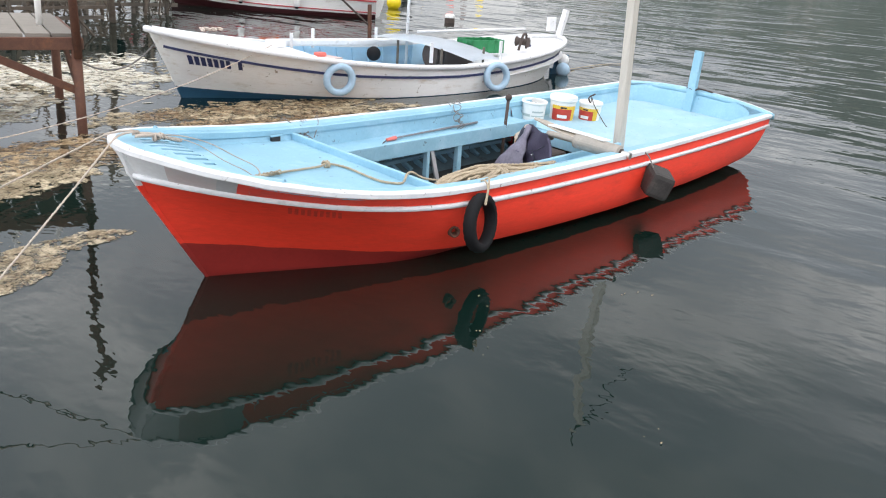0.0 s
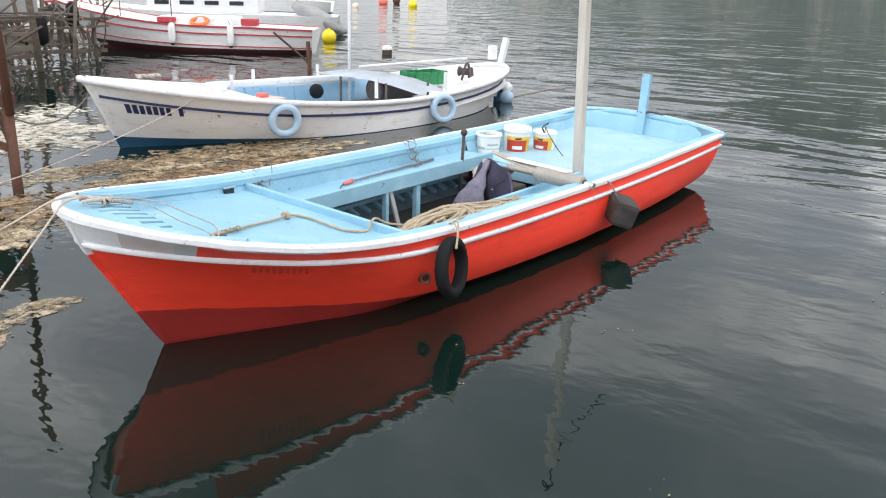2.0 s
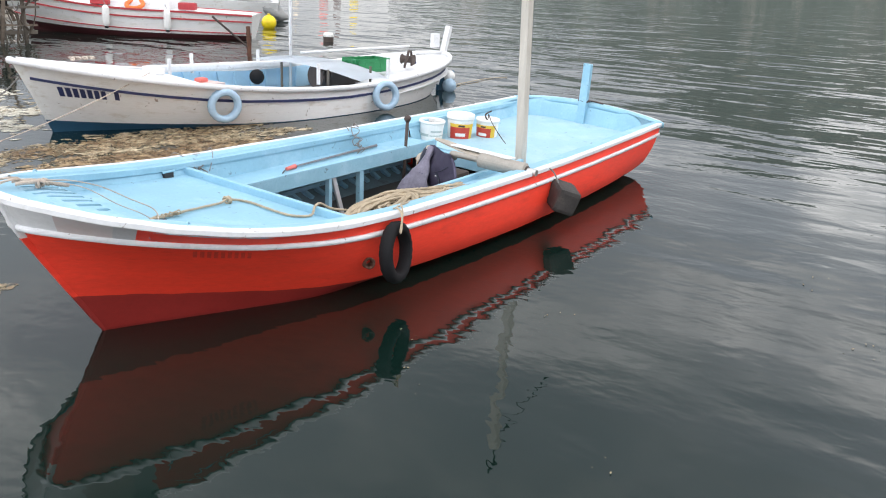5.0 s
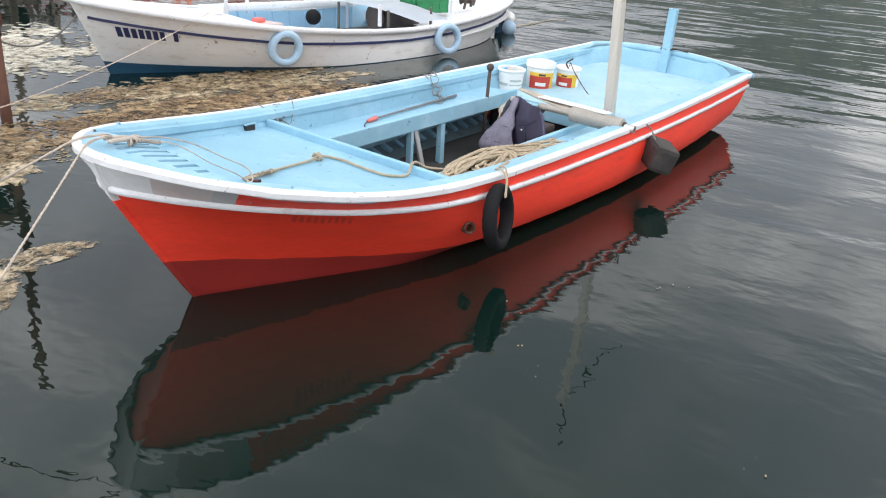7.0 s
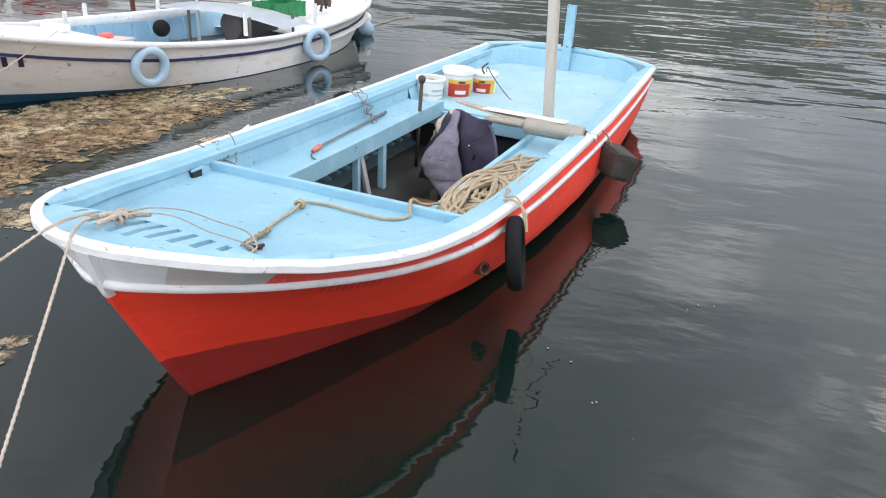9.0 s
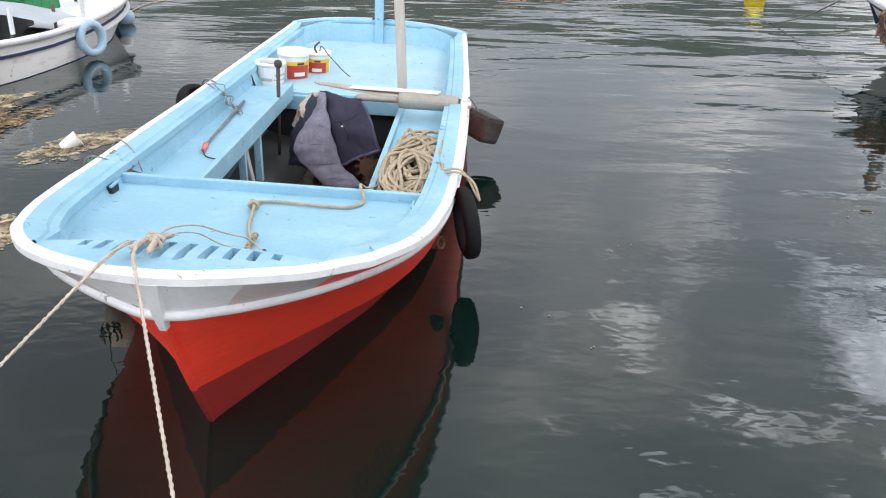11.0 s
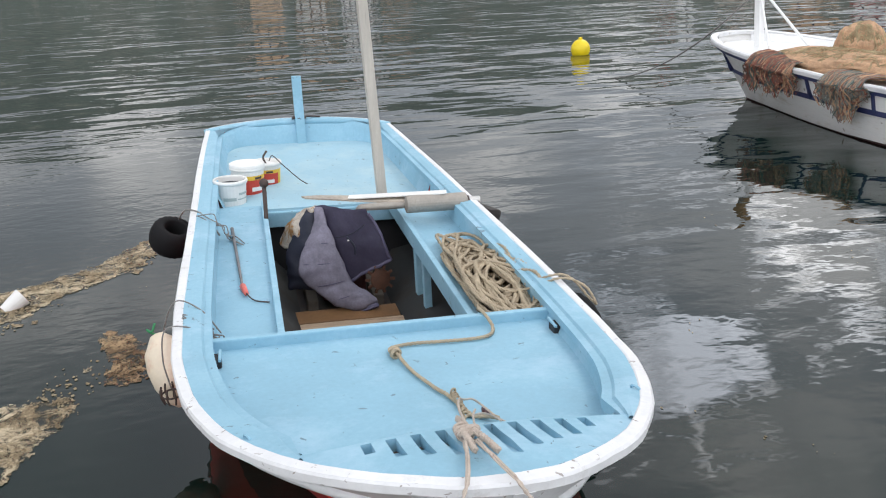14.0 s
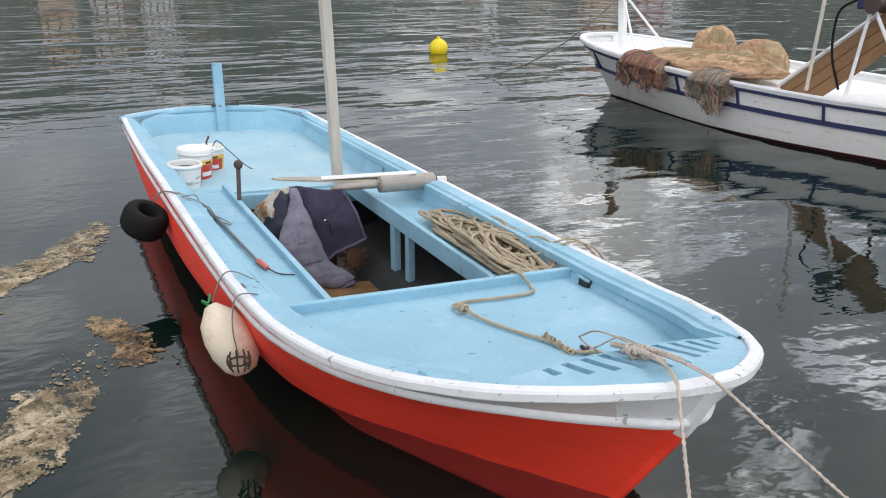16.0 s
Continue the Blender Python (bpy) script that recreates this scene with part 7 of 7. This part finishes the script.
    for x, y, h in ((6.4, 13.4, 0.75), (8.1, 15.2, 0.95)):
        t = thing("barrel_fender", pose(x, y, h) @ Matrix.Diagonal((0.6, 0.6, 0.55, 1)), "black rubber fender hanging on a landing pole", "fender")
        part("body", lathe([(0.05, -0.55), (0.2, -0.45), (0.24, 0.0), (0.2, 0.4), (0.06, 0.5)], 16), RUBBER, t, smooth=True)
    for k in range(3):
        x, y = rg.uniform(4.0, 7.6), rg.uniform(13.6, 16)
        p = thing("pole", pose(x, y, -0.5), "leaning brown timber pole", "pole", "leaning poles")
        part("shaft", tube([(0, 0, 0), (rg.uniform(-0.7, 0.7), rg.uniform(-0.4, 0.4), rg.uniform(2.2, 3.4))], 0.04, 6), OLDTIM, p, smooth=True)
    pl = thing("pole", pose(6.1, 12.9, -0.8), "old grey mooring pole standing in the water", "pole")
    part("shaft", tube([(0, 0, 0), (-0.2, 0.1, 4.2)], 0.07, 8), OLDTIM, pl, smooth=True)
    bxs = thing("crate", pose(6.8, 15.8, 0.98), "dark blue grey crate on the landing stage", "crate")
    part("body", box(1.3, 0.7, 0.55, (0, 0, 0.28), bevel=0.02), TARP, bxs)
    for k in range(9):
        a = (rg.uniform(1.0, 8.0), rg.uniform(12.0, 15.0), rg.uniform(0.7, 1.6))
        c = (a[0] + rg.uniform(-2.5, 2.5), a[1] + rg.uniform(-1.2, 1.2), rg.uniform(0.3, 1.5))
        tagged(obj("slack_line", tube(sag(a, c, rg.uniform(0.1, 0.4), 16), rg.uniform(0.010, 0.018), 5), CORD if k % 2 else DARKTIM, smooth=True), "slack dark line strung between landing poles", "rope", "landing lines")
    for k in range(7):
        x, y = rg.uniform(0.8, 8.0), rg.uniform(11.5, 16.5)
        b = box(rg.uniform(0.4, 0.9), rg.uniform(0.3, 0.6), rg.uniform(0.2, 0.5), (0, 0, 0.2), bevel=0.03)
        tagged(obj("fish_box", b, (DARKTIM, TARP, IRON)[k % 3], at=pose(x, y, 0.93 if y < 13.6 else 1.02, 0, 0, rg.uniform(0, 90))), "dark weathered box standing on the landing", "box", "landing boxes")
    st = thing("stake", pose(7.9, 7.2, -0.5), "rusty stake leaning in the water behind the white boat", "stake")
    part("shaft", tube([(0, 0, 0), (-0.05, 0, 1.35)], 0.036, 8), RUST, st)
    part("arm", tube([(-0.05, 0, 1.0), (-0.55, 0.3, 1.5)], 0.018, 6), IRON, st)


landing()


# ---- floating seaweed ----
def weed(name, outline, n, mat, label, seed, size=(0.015, 0.05)):
    """Small curled scraps strewn thickly round a few centres, thinning to a ragged edge."""
    rg = random.Random(seed)
    verts, faces = [], []
    for _ in range(n):
        cx, cy, rx, ry, rot = rg.choice(outline)
        a, rr = rg.uniform(0, 2 * math.pi), math.sqrt(rg.random()) * rg.uniform(0.55, 1.1)
        px, py = rx * rr * math.cos(a), ry * rr * math.sin(a)
        x, y = cx + px * math.cos(rot) - py * math.sin(rot), cy + px * math.sin(rot) + py * math.cos(rot)
        if noise.noise(Vector((x * 2.3, y * 2.3, seed))) + 0.6 * noise.noise(Vector((x * 7, y * 7, seed))) < -0.12:
            continue
        s = rg.uniform(*size)
        t = rg.uniform(0, 2 * math.pi)
        z = rg.uniform(0.001, 0.005)
        i = len(verts)
        k = rg.randint(4, 6)
        for j in range(k):
            b_ = t + 2 * math.pi * j / k
            q = s * rg.uniform(0.45, 1.0)
            verts.append((x + q * math.cos(b_), y + 0.7 * q * math.sin(b_), z + rg.uniform(-0.001, 0.003)))
        faces.append(tuple(range(i, i + k)))
    me = bpy.data.meshes.new(name)
    me.from_pydata(verts, [], faces)
    me.materials.append(mat)
    return tagged(new(name, me), label, "seaweed", "floating seaweed", "stuff")


def weed_mat(name, blobs, cell, mat, label, seed, edge=0.75):
    """A ragged sheet of matted weed lying on the water."""
    x0 = min(c[0] - max(c[2], c[3]) * 1.4 for c in blobs)
    x1 = max(c[0] + max(c[2], c[3]) * 1.4 for c in blobs)
    y0 = min(c[1] - max(c[2], c[3]) * 1.4 for c in blobs)
    y1 = max(c[1] + max(c[2], c[3]) * 1.4 for c in blobs)

    def field(x, y):
        f = -9.0
        for cx, cy, rx, ry, rot in blobs:
            dx, dy = x - cx, y - cy
            p, q = (dx * math.cos(rot) + dy * math.sin(rot)) / rx, (dy * math.cos(rot) - dx * math.sin(rot)) / ry
            f = max(f, 1 - p * p - q * q)
        if f < -1:
            return f
        v = Vector((x, y, seed * 3.1))
        return f + edge * (1.5 * noise.noise(v * 1.6) + 1.1 * noise.noise(v * 4.5) + 0.7 * noise.noise(v * 13))
    verts, faces, at = [], [], {}

    def vert(i, j):
        if (i, j) not in at:
            x, y = x0 + i * cell, y0 + j * cell
            w = cell * 0.4 * noise.noise_vector(Vector((x, y, seed)) / cell * 0.37)
            at[i, j] = len(verts)
            verts.append((x + w.x, y + w.y, 0.004 + 0.003 * noise.noise(Vector((x * 9, y * 9, 2)))))
        return at[i, j]
    for i in range(int((x1 - x0) / cell)):
        for j in range(int((y1 - y0) / cell)):
            if field(x0 + (i + 0.5) * cell, y0 + (j + 0.5) * cell) > 0.25:
                faces.append((vert(i, j), vert(i + 1, j), vert(i + 1, j + 1), vert(i, j + 1)))
    me = bpy.data.meshes.new(name)
    me.from_pydata(verts, [], faces)
    me.materials.append(mat)
    return tagged(new(name, me), label, "seaweed", "floating seaweed", "stuff")


NEAR = [(1.85, 1.72, 0.6, 0.2, -0.35), (1.45, 1.95, 0.36, 0.26, 0.2), (1.2, 2.15, 0.42, 0.28, -0.3)]
THIN = [(2.45, 1.33, 0.36, 0.13, 0.3), (2.2, 1.28, 0.2, 0.16, 0.1)]
STRIP = [(3.9, 1.75, 0.85, 0.18, -0.75), (3.4, 2.15, 0.5, 0.25, -0.3), (4.3, 1.42, 0.42, 0.18, -0.2)]
MIDB = [(0.7, 3.2, 1.6, 0.6, 0.1), (2.3, 3.3, 1.2, 0.55, -0.1), (3.6, 3.2, 1.1, 0.42, -0.1), (3.0, 4.0, 1.5, 0.38, -0.12)]
MIDP = [(3.2, 4.0, 1.8, 0.5, -0.12), (4.2, 3.45, 1.0, 0.32, -0.1), (0.2, 2.7, 1.0, 0.45, 0.2), (-0.5, 2.3, 0.6, 0.3, 0.2)]
FAR = [(1.8, 7.0, 2.5, 1.7, 0.4), (0.0, 5.5, 2.3, 1.2, 0.4)]
BOWS = [(-0.55, 0.95, 0.6, 0.15, 0.1), (-0.9, 0.6, 0.55, 0.15, 0.5)]
for blobs, cell, mt, lb, n, fmat, size, sd in (
        (NEAR, 0.016, FILM, "pale tan seaweed floating beside the boat", 900, WEED, (0.006, 0.02), 1),
        (THIN, 0.016, FILMB, "thin brown seaweed floating beside the boat", 300, WEEDB, (0.006, 0.02), 2),
        (STRIP, 0.018, FILM, "strip of tan seaweed floating beyond the boat", 900, WEED, (0.008, 0.022), 3),
        (MIDB, 0.03, FILMB, "mat of brown seaweed between the boats", 5000, WEEDB, (0.01, 0.035), 4),
        (MIDP, 0.03, FILM, "mat of pale tan seaweed between the boats", 5000, WEED, (0.01, 0.035), 5),
        (FAR, 0.06, SCUM, "thin pale seaweed scum beyond the jetty", 5000, WEED, (0.02, 0.05), 6),
        (BOWS, 0.016, FILM, "strip of tan seaweed near the bow", 500, WEED, (0.006, 0.02), 7)):
    weed_mat("seaweed_mat", blobs, cell, mt, lb, sd)
    weed("seaweed", blobs, n, fmat, "loose scraps of seaweed", sd, size)
# crumbs of weed and foam drifting on the open water
rg = random.Random(21)
weed("seaweed", [(rg.uniform(-1.5, 9), rg.choice((-1, 1)) * rg.uniform(1.2, 4.5), 0.25, 0.18, 0) for _ in range(30)], 160, WEED, "crumbs of weed drifting on the water", 12, (0.004, 0.014))
